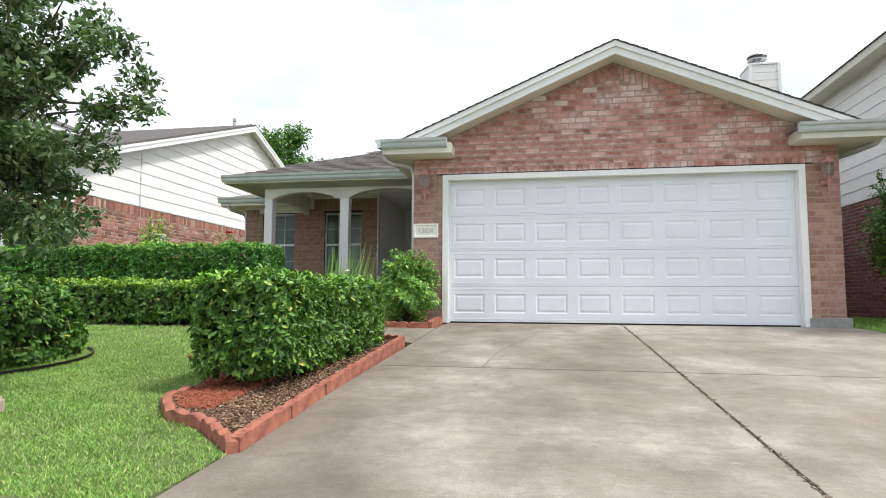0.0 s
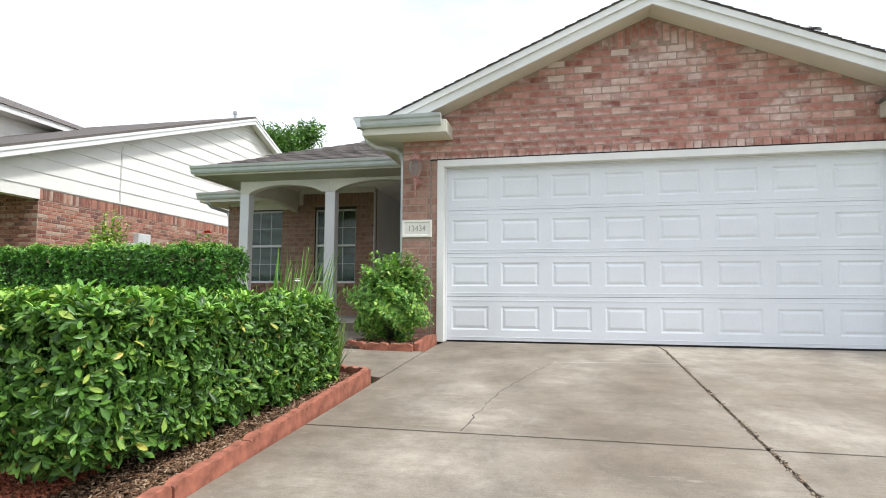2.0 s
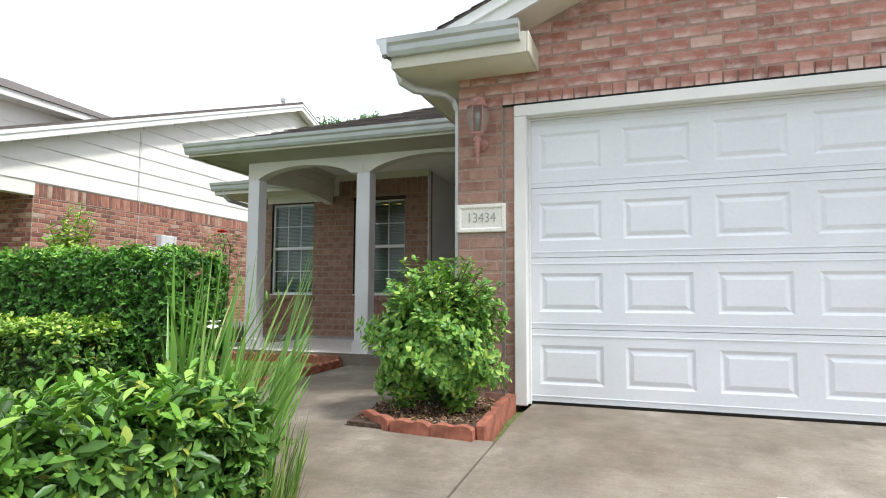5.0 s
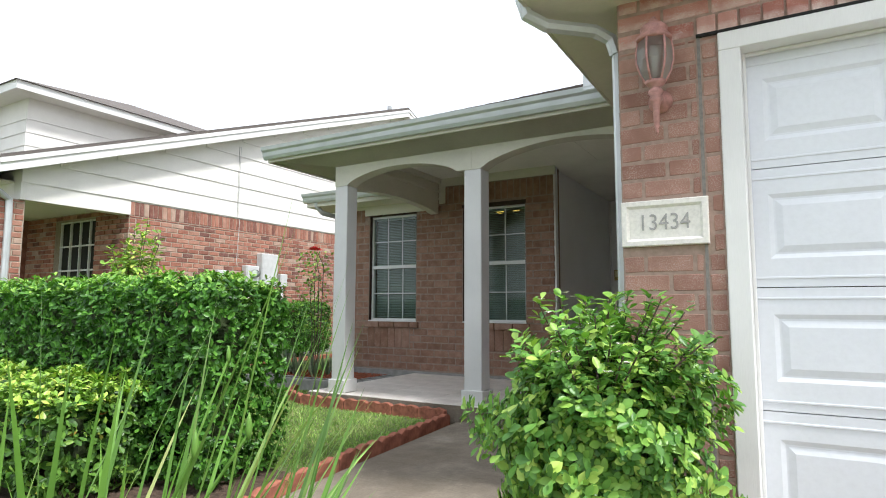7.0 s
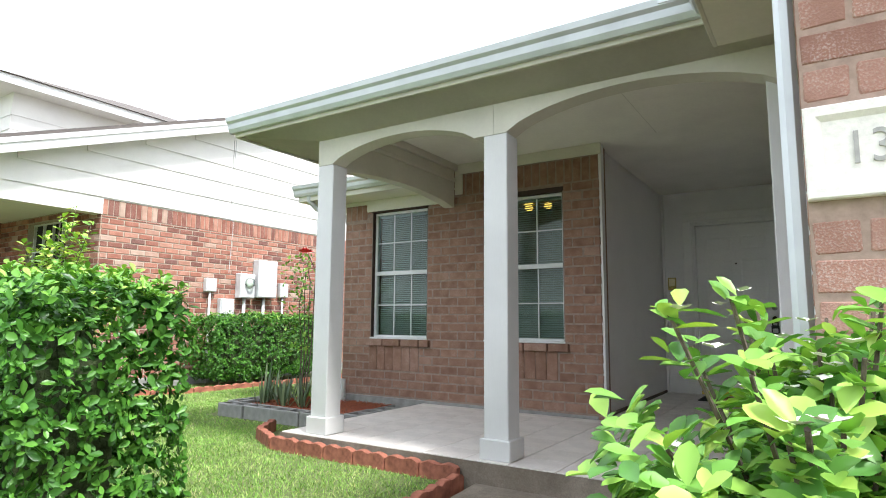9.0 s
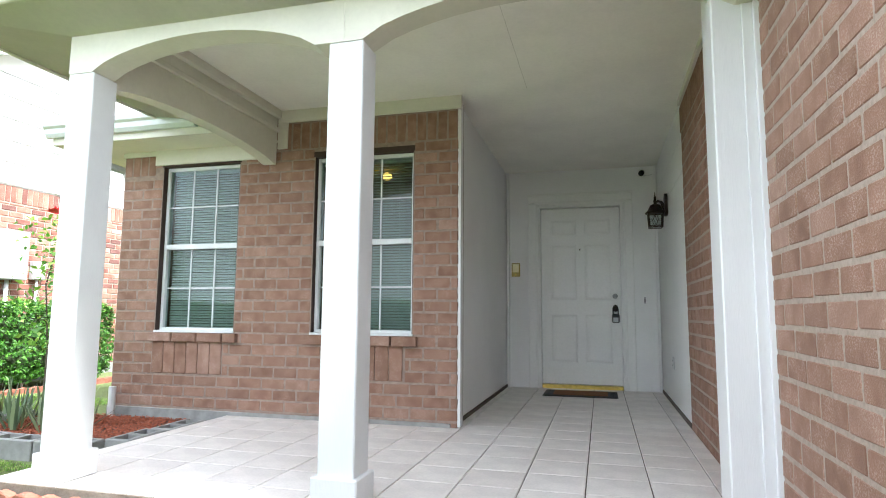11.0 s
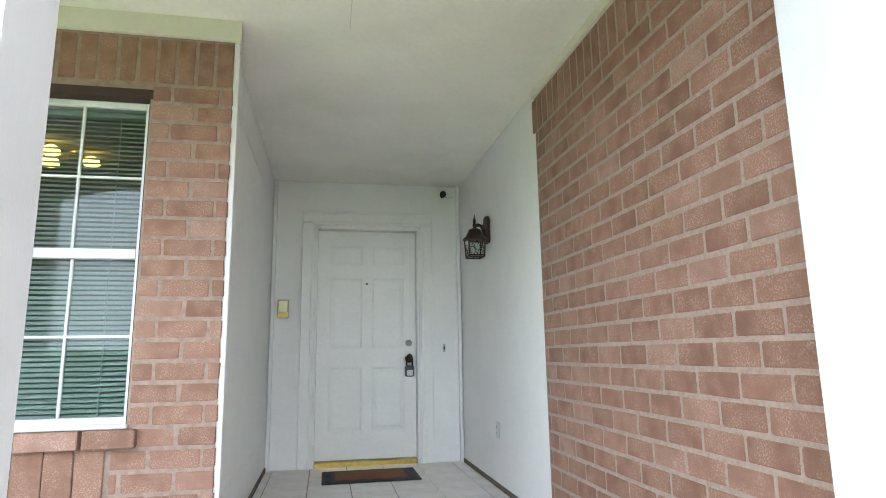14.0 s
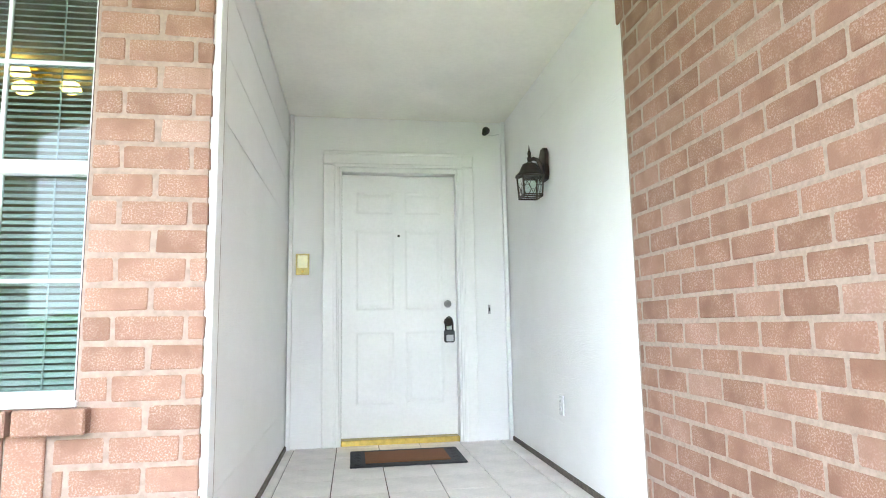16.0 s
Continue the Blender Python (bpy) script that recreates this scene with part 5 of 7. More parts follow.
bush("bush", (-7.82, 0.60, 0.0), 0.34, 1.62, 900, 0.06, low_leaf, "thin bright green shrub rising behind the tall hedge", 24, 0, 8)


# sword-leaved clump at the end of the hedge
def blade_mesh(name, roots, heads, width, mat, seg=6, sag=0.25):
    vs, fs = [], []
    for (r, e) in zip(roots, heads):
        r, e = np.array(r), np.array(e)
        d = e - r
        side = np.cross(d, (0, 0, 1.0))
        side = side / (np.linalg.norm(side) + 1e-9)
        ln = np.linalg.norm(d)
        o = len(vs)
        for k in range(seg + 1):
            s = k / seg
            p = r + d * s + np.array((0, 0, 1.0)) * ln * sag * (s - s * s) * 1.2
            w = width * (1 - s ** 3) * (0.6 + 0.4 * min(1, s * 4)) / 2
            vs += [p - side * w, p + np.array((0, 0, -w * 0.35)), p + side * w]
        for k in range(seg):
            a = o + 3 * k
            fs += [(a, a + 1, a + 4, a + 3), (a + 1, a + 2, a + 5, a + 4)]
    return raw_mesh(name, np.array(vs), np.array(fs), mat)


def clump(name, c, n, reach, hgt, width, mat, label, seed, category="plant", sag=0.2, base=0.12, flowers=0, stems=0, lean=(0, 0)):
    rng = np.random.default_rng(seed)
    b = thing(name, c, label, category)
    roots, heads = [], []
    for k in range(n):
        a = rng.uniform(0, 6.28)
        rr = base * rng.uniform(0, 1) ** 0.5
        out = reach * rng.uniform(0.1, 1.0)
        r = (c[0] + rr * math.cos(a), c[1] + rr * math.sin(a), c[2])
        roots.append(r)
        tilt = rng.uniform(0, 1)
        heads.append((r[0] + lean[0] * tilt + out * math.cos(a + rng.normal(0, 0.5)), r[1] + lean[1] * tilt + out * math.sin(a + rng.normal(0, 0.5)), c[2] + hgt * rng.uniform(0.55, 1.05) * (1 - 0.35 * out / max(reach, 0.01))))
    if "iris" in name:
        heads = [(min(h[0], -2.93 - 0.6 * (h[1] + 2.13)), h[1], h[2]) for h in heads]
    part("leaves", blade_mesh("leaves", roots, heads, width, mat, sag=sag), None, b, kind="stuff")
    for k in range(stems):
        a = rng.uniform(0, 6.28)
        tip = (c[0] + 0.5 * reach * math.cos(a), c[1] + 0.5 * reach * math.sin(a), c[2] + hgt * rng.uniform(0.6, 0.8))
        bm = bmesh.new()
        tube(bm, [c, ((c[0] + tip[0]) / 2 - 0.02, (c[1] + tip[1]) / 2, c[2] + hgt * 0.5), tip], 0.004, 0.003, 5)
        part("stalk", bm, blade_leaf, b)
        bm = bmesh.new()
        lathe(bm, (tip[0], tip[1], tip[2]), [(0.003, -0.01), (0.006, 0.006), (0.005, 0.02), (0.001, 0.035)], 8)
        part("bud", bm, blade_leaf, b, "green flower bud", True)
    for k in range(flowers):
        a = 2.2 + 1.9 * k
        o = np.array((c[0] + 0.13, c[1] - 0.20, c[2] + 0.78))
        bm = bmesh.new()
        tube(bm, [c, tuple(o * 0.5 + np.array(c) * 0.5), tuple(o)], 0.004, 0.003, 5)
        part("stalk", bm, blade_leaf, b)
        bm = bmesh.new()
        for j in range(6):
            a2 = j * 1.047
            t = np.array((math.cos(a2), math.sin(a2), -0.30 if j % 2 else 0.45)) * (0.042 if j % 2 else 0.034)
            w = np.array((-math.sin(a2), math.cos(a2), 0)) * 0.022
            vv = [bm.verts.new(o + x) for x in (np.zeros(3), t * 0.45 + w * 0.8, t * 0.8 + w, t + np.array((0, 0, -0.006)), t * 0.8 - w, t * 0.45 - w * 0.8)]
            bm.faces.new(vv)
        part("flower", bm, petal_white, b, "white iris flower")
    return b


IR = "tall sword-leaved white iris clump at the hedge's end"
clump("iris_clump", (-3.14, -2.52, gz(-2.5)), 34, 0.42, 1.28, 0.018, blade_leaf, IR, 31, "plant", 0.22, 0.17, 0, 1, (0.35, 0.45))
clump("iris_clump", (-3.30, -2.26, gz(-2.2)), 52, 0.46, 1.36, 0.019, blade_leaf, IR, 32, "plant", 0.22, 0.20, 1, 2, (0.50, 0.35))
clump("iris_clump", (-3.64, -2.02, gz(-2.0)), 38, 0.46, 1.20, 0.018, blade_leaf, IR, 33, "plant", 0.24, 0.18, 0, 1, (0.45, 0.25))
clump("iris_clump", (-2.80, -2.66, gz(-2.6)), 150, 0.26, 0.62, 0.008, reed_leaf, "dry grassy clump spilling over the red edging", 34, "plant", 0.35, 0.10, 0, 0)
for k, (x, y, hh) in enumerate(((-8.25, 3.05, 0.62), (-8.1, 3.18, 0.42), (-7.95, 3.02, 0.36), (-7.78, 3.12, 0.46), (-8.35, 3.25, 0.40), (-7.62, 3.0, 0.34), (-8.0, 3.35, 0.45), (-8.2, 2.95, 0.34), (-7.70, 3.30, 0.42), (-7.86, 2.95, 0.30), (-8.30, 3.45, 0.36), (-7.5, 3.25, 0.36))):
    clump("snake_plant", (x, y, 0.085), 9, 0.17, hh * 1.1, 0.032, snake_leaf, "stiff grey-green snake plant in the block planter", 40 + k, "plant", 0.05, 0.05)
# rose
rose = thing("rose_bush", (-7.88, 3.2, 0.15), "thin tall rose bush with one red bloom in the planter", "plant")
for k in range(4):
    bm = bmesh.new()
    tube(bm, [(-7.88 + 0.02 * k, 3.2, 0.08), (-7.90 + 0.05 * k, 3.22, 0.7), (-7.92 + 0.06 * k, 3.18 + 0.02 * k, 1.2 + 0.12 * k), (-7.87 + 0.015 * k, 3.2, 1.45 + 0.1 * k)], 0.008, 0.004, 6)
    part("stem", bm, bark_m, rose)
rng = np.random.default_rng(50)
pp = np.array((-7.88, 3.2, 0.0)) + np.stack((rng.normal(0, 0.12, 420), rng.normal(0, 0.12, 420), rng.uniform(0.65, 1.76, 420)), 1)
part("leaves", leaf_mesh("leaves", pp, np.tile((0, 0, 1.0), (420, 1)), 0.055, jasmine_leaf, 0.6, 0.7, 0.3, 51), None, rose, kind="stuff")
bm = bmesh.new()
for j in range(12):
    a, t = j * 2.4, 0.018 + 0.0055 * j
    o = Vector((-7.875, 3.2, 1.79))
    d = Vector((math.cos(a), math.sin(a), 0))
    w = Vector((-math.sin(a), math.cos(a), 0)) * (0.027 + 0.003 * j)
    vv = [bm.verts.new(o + x) for x in (d * t * 0.4 - Vector((0, 0, 0.02)), d * t + w - Vector((0, 0, 0.005)), d * t * 1.15 + Vector((0, 0, 0.048 - 0.0035 * j)), d * t - w - Vector((0, 0, 0.005)))]
    bm.faces.new(vv)
part("flower", bm, petal_red, rose, "red rose bloom")


# ---- trees ----
def tree(c, trunk_r, trunk_h, limbs, size, mat, label, seed, blob=0.42, per=90):
    """A tapered trunk, limbs that fork, and leaf clumps round the twig ends."""
    rng = np.random.default_rng(seed)
    t = thing("tree", c, label, "tree")
    bm = bmesh.new()
    c = np.array(c, dtype=float)
    tube(bm, [c - (0, 0, 0.1), c + (0.02, 0, trunk_h * 0.4), c + (0.05, 0.03, trunk_h), c + (0.1, 0.05, trunk_h * 1.9)], trunk_r, trunk_r * 0.35, 10)
    ends = []
    for d, ln in limbs:
        s = c + np.array((0.03, 0.02, trunk_h * rng.uniform(0.65, 1.5)))
        if not ln:
            d = np.array(d) - (s - c)
            ln = np.linalg.norm(d)
        d = np.array(d) / np.linalg.norm(d)
        m = s + d * ln * 0.5 + np.array((0, 0, 0.10 * ln))
        e = s + d * ln
        tube(bm, [s, s + (m - s) * 0.5 + rng.normal(0, 0.04, 3), m, e], trunk_r * 0.36, trunk_r * 0.08, 7)
        ends += [(e, 1.0), (m, 0.8), ((m + e) / 2, 0.9)]
        for k in range(4):
            q = s + (e - s) * rng.uniform(0.4, 0.95)
            dd = d + rng.normal(0, 0.55, 3)
            ee = q + dd / np.linalg.norm(dd) * ln * rng.uniform(0.22, 0.42)
            tube(bm, [q, (q + ee) / 2 + rng.normal(0, 0.03, 3), ee], trunk_r * 0.12, trunk_r * 0.04, 5)
            ends += [(ee, 0.8), ((q + ee) / 2, 0.6)]
    part("trunk", bm, bark_m, t, "grey-brown trunk and limbs", True)
    pts = []
    for e, s in ends:
        m = int(per * s)
        q = rng.normal(0, 1, (m, 3))
        q = q / np.linalg.norm(q, axis=1, keepdims=True) * (rng.uniform(0, 1, (m, 1)) ** 0.6) * blob * s
        pts.append(e + q * (1, 1, 0.7))
    pts = np.concatenate(pts)
    nr = np.tile((0, 0, 1.0), (len(pts), 1))
    part("crown", leaf_mesh("crown", pts, nr, size, mat, 0.48, 0.9, 0.4, seed), None, t, "uneven crown of small leaves", kind="stuff")
    return t


L1 = [((0.9, 0.5, 0.40), 1.2), ((0.6, 0.9, 0.3), 1.3), ((0.1, 1, 0.4), 1.6), ((-0.8, 0.4, 0.5), 1.7), ((-0.6, -0.8, 0.5), 1.5), ((0.2, -0.9, 0.6), 1.3), ((0.4, 0.7, 1.2), 1.9), ((0.3, 0.3, 0.95), 1.2), ((0.3, 0.2, 1.5), 1.9), ((0.5, 0.1, 0.5), 1.1), ((0.4, 0.4, 0.3), 1.0), ((0.5, 0.2, 1.0), 1.5), ((0.45, 0.0, 0.2), 1.0)]
# the limbs that reach over the lawn towards the drive
L1 += [((1.75, 0.25, 2.40), 0), ((1.60, 0.2, 2.15), 0), ((1.92, 0.25, 1.86), 0), ((1.78, 0.25, 1.66), 0), ((1.45, 0.3, 1.40), 0), ((1.35, 0.2, 1.12), 0), ((1.20, 0.25, 2.60), 0), ((1.05, 0.15, 1.95), 0), ((1.15, 0.1, 2.25), 0), ((1.25, 0.3, 1.65), 0)]
tree((-5.52, -5.85, gz(-5.8)), 0.075, 1.2, L1, 0.055, oak_leaf, "young oak with dark green leaves on the lawn", 61, 0.19, 190)
far = [((math.cos(a), math.sin(a), e), 3.0) for a in (0, 0.9, 1.8, 2.7, 3.6, 4.5, 5.4) for e in (0.25, 0.9)] + [((0.1, 0, 1), 3.4)]
tree((-18.1, 28.0, 0), 0.35, 6.0, far, 0.24, far_leaf, "green leafy tree far behind the roofs", 62, 1.3, 220)
tree((-14.3, 31.0, 0), 0.30, 5.2, far, 0.24, far_leaf, "green leafy tree far behind the roofs", 63, 1.2, 200)


# ---- grass ----
def inside_poly(x, y, poly):
    r = np.zeros(len(x), bool)
    j = len(poly) - 1
    for i in range(len(poly)):
        (xi, yi), (xj, yj) = poly[i], poly[j]
        r ^= ((yi > y) != (yj > y)) & (x < (xj - xi) * (y - yi) / (yj - yi + 1e-12) + xi)
        j = i
    return r


def grass(poly, density, hgt, seed, label, top=0.0):
    rng = np.random.default_rng(seed)
    xs_, ys_ = [p[0] for p in poly], [p[1] for p in poly]
    n = int((max(xs_) - min(xs_)) * (max(ys_) - min(ys_)) * density)
    x, y = rng.uniform(min(xs_), max(xs_), n), rng.uniform(min(ys_), max(ys_), n)
    k = inside_poly(x, y, poly)
    patch = np.sin(x * 2.1 + 1) * np.cos(y * 1.7) + 0.6 * np.sin(x * 5.3 + y * 4.1)
    k &= rng.uniform(0, 1, n) < 0.80 + 0.2 * patch
    x, y = x[k], y[k]
    n = len(x)
    z = np.where(y > -0.5, 0.0, np.maximum(0.062 * (y + 0.5), -0.8)) + top
    a = rng.uniform(0, 6.28, n)
    hh = hgt * rng.uniform(0.5, 1.35, n)
    lean = rng.uniform(0.3, 1.5, n) * hh
    b = rng.uniform(0, 6.28, n)
    w = rng.uniform(0.0016, 0.0032, n) * (1 + hgt * 6)
    root = np.stack((x, y, z), 1)
    dx = np.stack((np.cos(a) * w, np.sin(a) * w, 0 * w), 1)
    mid = root + np.stack((np.cos(b) * lean * 0.35, np.sin(b) * lean * 0.35, hh * 0.6), 1)
    tip = root + np.stack((np.cos(b) * lean, np.sin(b) * lean, hh * 0.95), 1)
    v = np.stack((root - dx, root + dx, mid + dx * 0.7, mid - dx * 0.7, tip), 1).reshape(-1, 3)
    o = np.arange(n)[:, None] * 5
    f = np.concatenate((o + np.array((0, 1, 2)), o + np.array((0, 2, 3)), o + np.array((3, 2, 4))), 1).reshape(-1, 3)
    ob = new("grass", raw_mesh("grass", v, f, grass_m))
    return tagged(ob, label, "grass", kind="stuff")


grass([(-4.9, -6.8), (-2.44, -6.8), (-2.40, -6.25), (-3.34, -5.40), (-3.37, -5.1), (-3.52, -4.6), (-3.55, -3.0), (-5.6, -3.0)], 13000, 0.019, 71, "short green lawn grass with dry tips", 0.004)
grass([(-10.5, -6.0), (-4.9, -6.0), (-5.6, -3.0), (-3.55, -3.0), (-3.7, -1.25), (-10.5, -1.25)], 4200, 0.026, 72, "short green lawn grass", 0.004)
grass([(-11.3, -0.1), (-4.85, -0.1), (-4.98, 1.68), (-6.6, 1.72), (-7.35, 2.2), (-6.9, 2.5), (-8.6, 2.5), (-8.7, 5.0), (-10.8, 5.0), (-11.3, 3.0)], 6000, 0.023, 73, "short green lawn grass beside the porch", 0.004)
grass([(3.0, -3.0), (5.6, -3.0), (5.6, 7.0), (3.0, 7.0)], 900, 0.06, 74, "green grass between the houses", -0.02)

# bark chips on the bed
def chips(poly, n, mat, seed, label, top):
    rng = np.random.default_rng(seed)
    xs_, ys_ = [p[0] for p in poly], [p[1] for p in poly]
    x, y = rng.uniform(min(xs_), max(xs_), n), rng.uniform(min(ys_), max(ys_), n)
    k = inside_poly(x, y, poly)
    x, y = x[k], y[k]
    n = len(x)
    c = np.stack((x, y, np.where(y > -0.5, 0.0, 0.062 * (y + 0.5)) + top + rng.uniform(0, 0.02, n)), 1)
    d = rng.normal(0, 1, (n, 3)) * (1, 1, 0.35)
    d /= np.linalg.norm(d, axis=1, keepdims=True)
    s = np.cross(d, (0, 0, 1.0))
    s /= np.linalg.norm(s, axis=1, keepdims=True) + 1e-9
    u = np.cross(s, d)
    ln, wd, th = rng.uniform(0.005, 0.017, (n, 1)), rng.uniform(0.002, 0.006, (n, 1)), 0.0018
    v = np.stack([c + d * ln * i + s * wd * j + u * th * q for i in (-1, 1) for j in (-1, 1) for q in (-1, 1)], 1).reshape(-1, 3)
    o = np.arange(n)[:, None] * 8
    f = np.concatenate([o + np.array(q) for q in ((1, 5, 7, 3), (0, 4, 5, 1), (2, 3, 7, 6), (0, 1, 3, 2), (4, 6, 7, 5))], 1).reshape(-1, 4)
    return tagged(new("mulch", raw_mesh("mulch", v, f, mat)), label, "mulch", kind="stuff")


BEDP = [(-2.44, -6.12), (-2.50, -4.4), (-2.56, -2.6), (-3.6, -2.0), (-3.48, -4.6), (-3.28, -5.1), (-3.26, -5.40), (-3.03, -5.69), (-2.74, -5.82)]
chips(BEDP, 30000, chip_m, 81, "tan bark chips and dry leaves on the bed", 0.032)
chips([(-2.85, -5.62), (-2.90, -4.4), (-3.48, -4.4), (-3.28, -5.1), (-3.24, -5.40), (-3.05, -5.62)], 15000, mulch_m, 82, "red shredded mulch round the hedge's foot", 0.036)
chips([(-3.38, -0.92), (-2.6, -0.96), (-2.6, -0.02), (-3.38, -0.02)], 1500, chip_m, 83, "bark chips in the small bed", 0.032)
chips([(-8.3, 2.85), (-6.9, 2.85), (-6.9, 3.7), (-8.3, 3.7)], 5000, mulch_m, 84, "red mulch in the block planter", 0.09)
chips([(JX - 0.016, -9.0), (JX + 0.016, -9.0), (JX + 0.02, -0.3), (JX - 0.02, -0.3)], 1100, litter_m, 85, "dry leaf litter in the joint of the drive", -0.016)
boxes("planter_soil", [(-8.4, -6.8, 2.78, 3.76, -0.05, 0.085)], soil_m, "dark soil in the block planter", "soil")

# ---- edging ----
def edging(pts, scallop, length, hgt, label, top=0.0, thick=0.055, group="red edging"):
    """Concrete edging pieces along a line; scallop is the depth of the waves on top."""
    rng = random.Random(len(pts) * 7 + int(length * 100))
    for (xa, ya), (xb, yb) in zip(pts, pts[1:]):
        d = Vector((xb - xa, yb - ya, 0))
        n = max(1, round(d.length / length))
        for k in range(n):
            p = Vector((xa, ya, 0)) + d * ((k + 0.5) / n)
            w = d.length / n - 0.006
            bm = bmesh.new()
            prof = [(-w / 2, -0.06)]
            lobes = max(2, round(w / 0.15))
            m = 6 * lobes
            for q in range(m + 1):
                s = q / m
                e = scallop * abs(math.sin(s * math.pi * lobes)) + rng.uniform(-0.002, 0.002)
                prof.append((-w / 2 + w * s, hgt - scallop + e))
            prof.append((w / 2, -0.06))
            prism(bm, prof, "y", -thick / 2, thick / 2)
            bmesh.ops.bevel(bm, geom=[e for e in bm.edges if abs(e.verts[0].co.y - e.verts[1].co.y) < 1e-6 and (e.verts[0].co.z + e.verts[1].co.z) / 2 > 0.01], offset=0.007, segments=1, affect="EDGES")
            ob = new("edging_block", mesh_of("edging_block", bm, redcurb_m))
            sl = (gz(p.y + d.y / n / 2) - gz(p.y - d.y / n / 2)) / (d.length / n)
            ob.location = (p.x, p.y, gz(p.y) + top)
            ob.rotation_euler = (rng.uniform(-0.03, 0.03), -math.atan(sl) + rng.uniform(-0.012, 0.012), math.atan2(d.y, d.x) + rng.uniform(-0.03, 0.03))
            tagged(ob, label, "edging", group)


edging([(-2.40, -6.18), (-2.46, -4.4), (-2.53, -2.47)], 0.014, 0.62, 0.085, "red concrete edging block along the drive")
edging([(-2.40, -6.2), (-2.75, -5.85), (-3.05, -5.72), (-3.28, -5.42), (-3.30, -5.1)], 0.022, 0.26, 0.075, "weathered red scalloped edging block round the bed")
edging([(-2.53, -2.46), (-2.95, -2.30), (-3.95, -1.66), (-4.62, -0.95), (-4.80, 0.3), (-4.92, 1.70)], 0.022, 0.28, 0.085, "weathered red scalloped edging block along the path")
edging([(-4.95, 1.73), (-6.66, 1.74), (-7.05, 1.95), (-7.28, 2.3)], 0.022, 0.28, 0.115, "weathered red scalloped edging block before the porch")
edging([(-3.36, -0.80), (-3.08, -0.98), (-2.54, -1.03)], 0.022, 0.28, 0.085, "red scalloped edging block of the small bed")
edging([(-2.50, -1.02), (-2.55, -0.04)], 0.014, 0.5, 0.10, "red concrete edging block of the small bed")
edging([(-10.75, 2.6), (-10.35, 3.6), (-10.2, 5.4), (-10.3, 6.8)], 0.022, 0.28, 0.085, "red scalloped edging block by the neighbour's hedge")

# cinder block planter
def cinder(x, y, turn):
    b = bmesh.new()
    box(b, -0.195, 0.195, -0.095, 0.095, 0, 0.19, 0.006)
    for f in [f for f in b.faces if f.normal.z > 0.9 and f.calc_area() > 0.05]:
        bmesh.ops.delete(b, geom=[f], context="FACES_ONLY")
    zt = 0.19
    xs_ = (-0.189, -0.165, -0.015, 0.015, 0.165, 0.189)
    ys_ = (-0.089, -0.062, 0.062, 0.089)
    for i in range(5):
        for k in range(3):
            q = [(xs_[i], ys_[k]), (xs_[i + 1], ys_[k]), (xs_[i + 1], ys_[k + 1]), (xs_[i], ys_[k + 1])]
            if k == 1 and i in (1, 3):
                for (p, r) in zip(q, q[1:] + q[:1]):
                    b.faces.new([b.verts.new(v) for v in ((*p, zt), (*r, zt), (*r, 0.03), (*p, 0.03))])
            else:
                b.faces.new([b.verts.new((*v, zt)) for v in q])
    bmesh.ops.remove_doubles(b, verts=b.verts, dist=0.0005)
    ob = new("cinder_block", mesh_of("cinder_block", b, cinder_m))
    ob.location, ob.rotation_euler = (x, y, -0.055), (0, 0, turn)
    return tagged(ob, "grey concrete cinder block of the planter", "cinder block", "planter blocks")


for k in range(4):
    cinder(-8.24 + 0.40 * k, 2.66 + 0.012 * (k % 2), 0.01 * (k - 1))
for k in range(2):
    cinder(-6.76 + 0.015 * k, 2.96 + 0.40 * k, math.pi / 2 + 0.03)
cinder(-8.44, 2.96, math.pi / 2)
cinder(-8.45, 3.37, math.pi / 2)
bm = bmesh.new()
core_mesh(bm, -4.45, -4.12, -5.95, -5.70, gz(-5.8), gz(-5.8) + 0.10, 0.02)
solid("stone_block", bm, stone_m, "tan landscaping stone block on the lawn", "stone", kind="thing")
bm = bmesh.new()
for k in range(40):
    a0 = -2.2 + 3.2 * k / 40
    a1 = -2.2 + 3.2 * (k + 1) / 40
    for r0, r1 in ((0.98, 1.0),):
        v = [(-6.05 + r * math.cos(a), -4.3 + r * math.sin(a)) for a in (a0, a1) for r in (r0, r1)]
        b4 = [bm.verts.new((*p, gz(p[1]) + z)) for p in (v[0], v[1], v[3], v[2]) for z in (-0.02, 0.04)]
        for q in ((1, 3, 5, 7), (0, 1, 7, 6), (2, 4, 5, 3)):
            bm.faces.new([b4[i] for i in q])
solid("lawn_edging", bm, black_m, "black plastic edging round the lawn bush", "edging", kind="thing")


# ---- lamps, plaque and small fittings ----
lamp_glass = glass_m.copy()
lamp_glass.name = "frosted_lamp_glass"
ln_, ll_ = lamp_glass.node_tree.nodes, lamp_glass.node_tree.links
frost = ln_.new("ShaderNodeBsdfTranslucent")
frost.inputs[0].default_value = (0.82, 0.82, 0.80, 1)
veil = ln_.new("ShaderNodeMixShader")
veil.inputs[0].default_value = 0.45
ll_.new(ln_["Material Output"].inputs[0].links[0].from_socket, veil.inputs[1])
ll_.new(frost.outputs[0], veil.inputs[2])
ll_.new(veil.outputs[0], ln_["Material Output"].inputs[0])
lamp_glass.node_tree.nodes["Glossy BSDF"].inputs["Roughness"].default_value = 0.12
lamp_glass.node_tree.nodes["Transparent BSDF"].inputs[0].default_value = (0.62, 0.64, 0.65, 1)
lamp_glass.node_tree.nodes["Fresnel"].inputs[0].default_value = 1.22
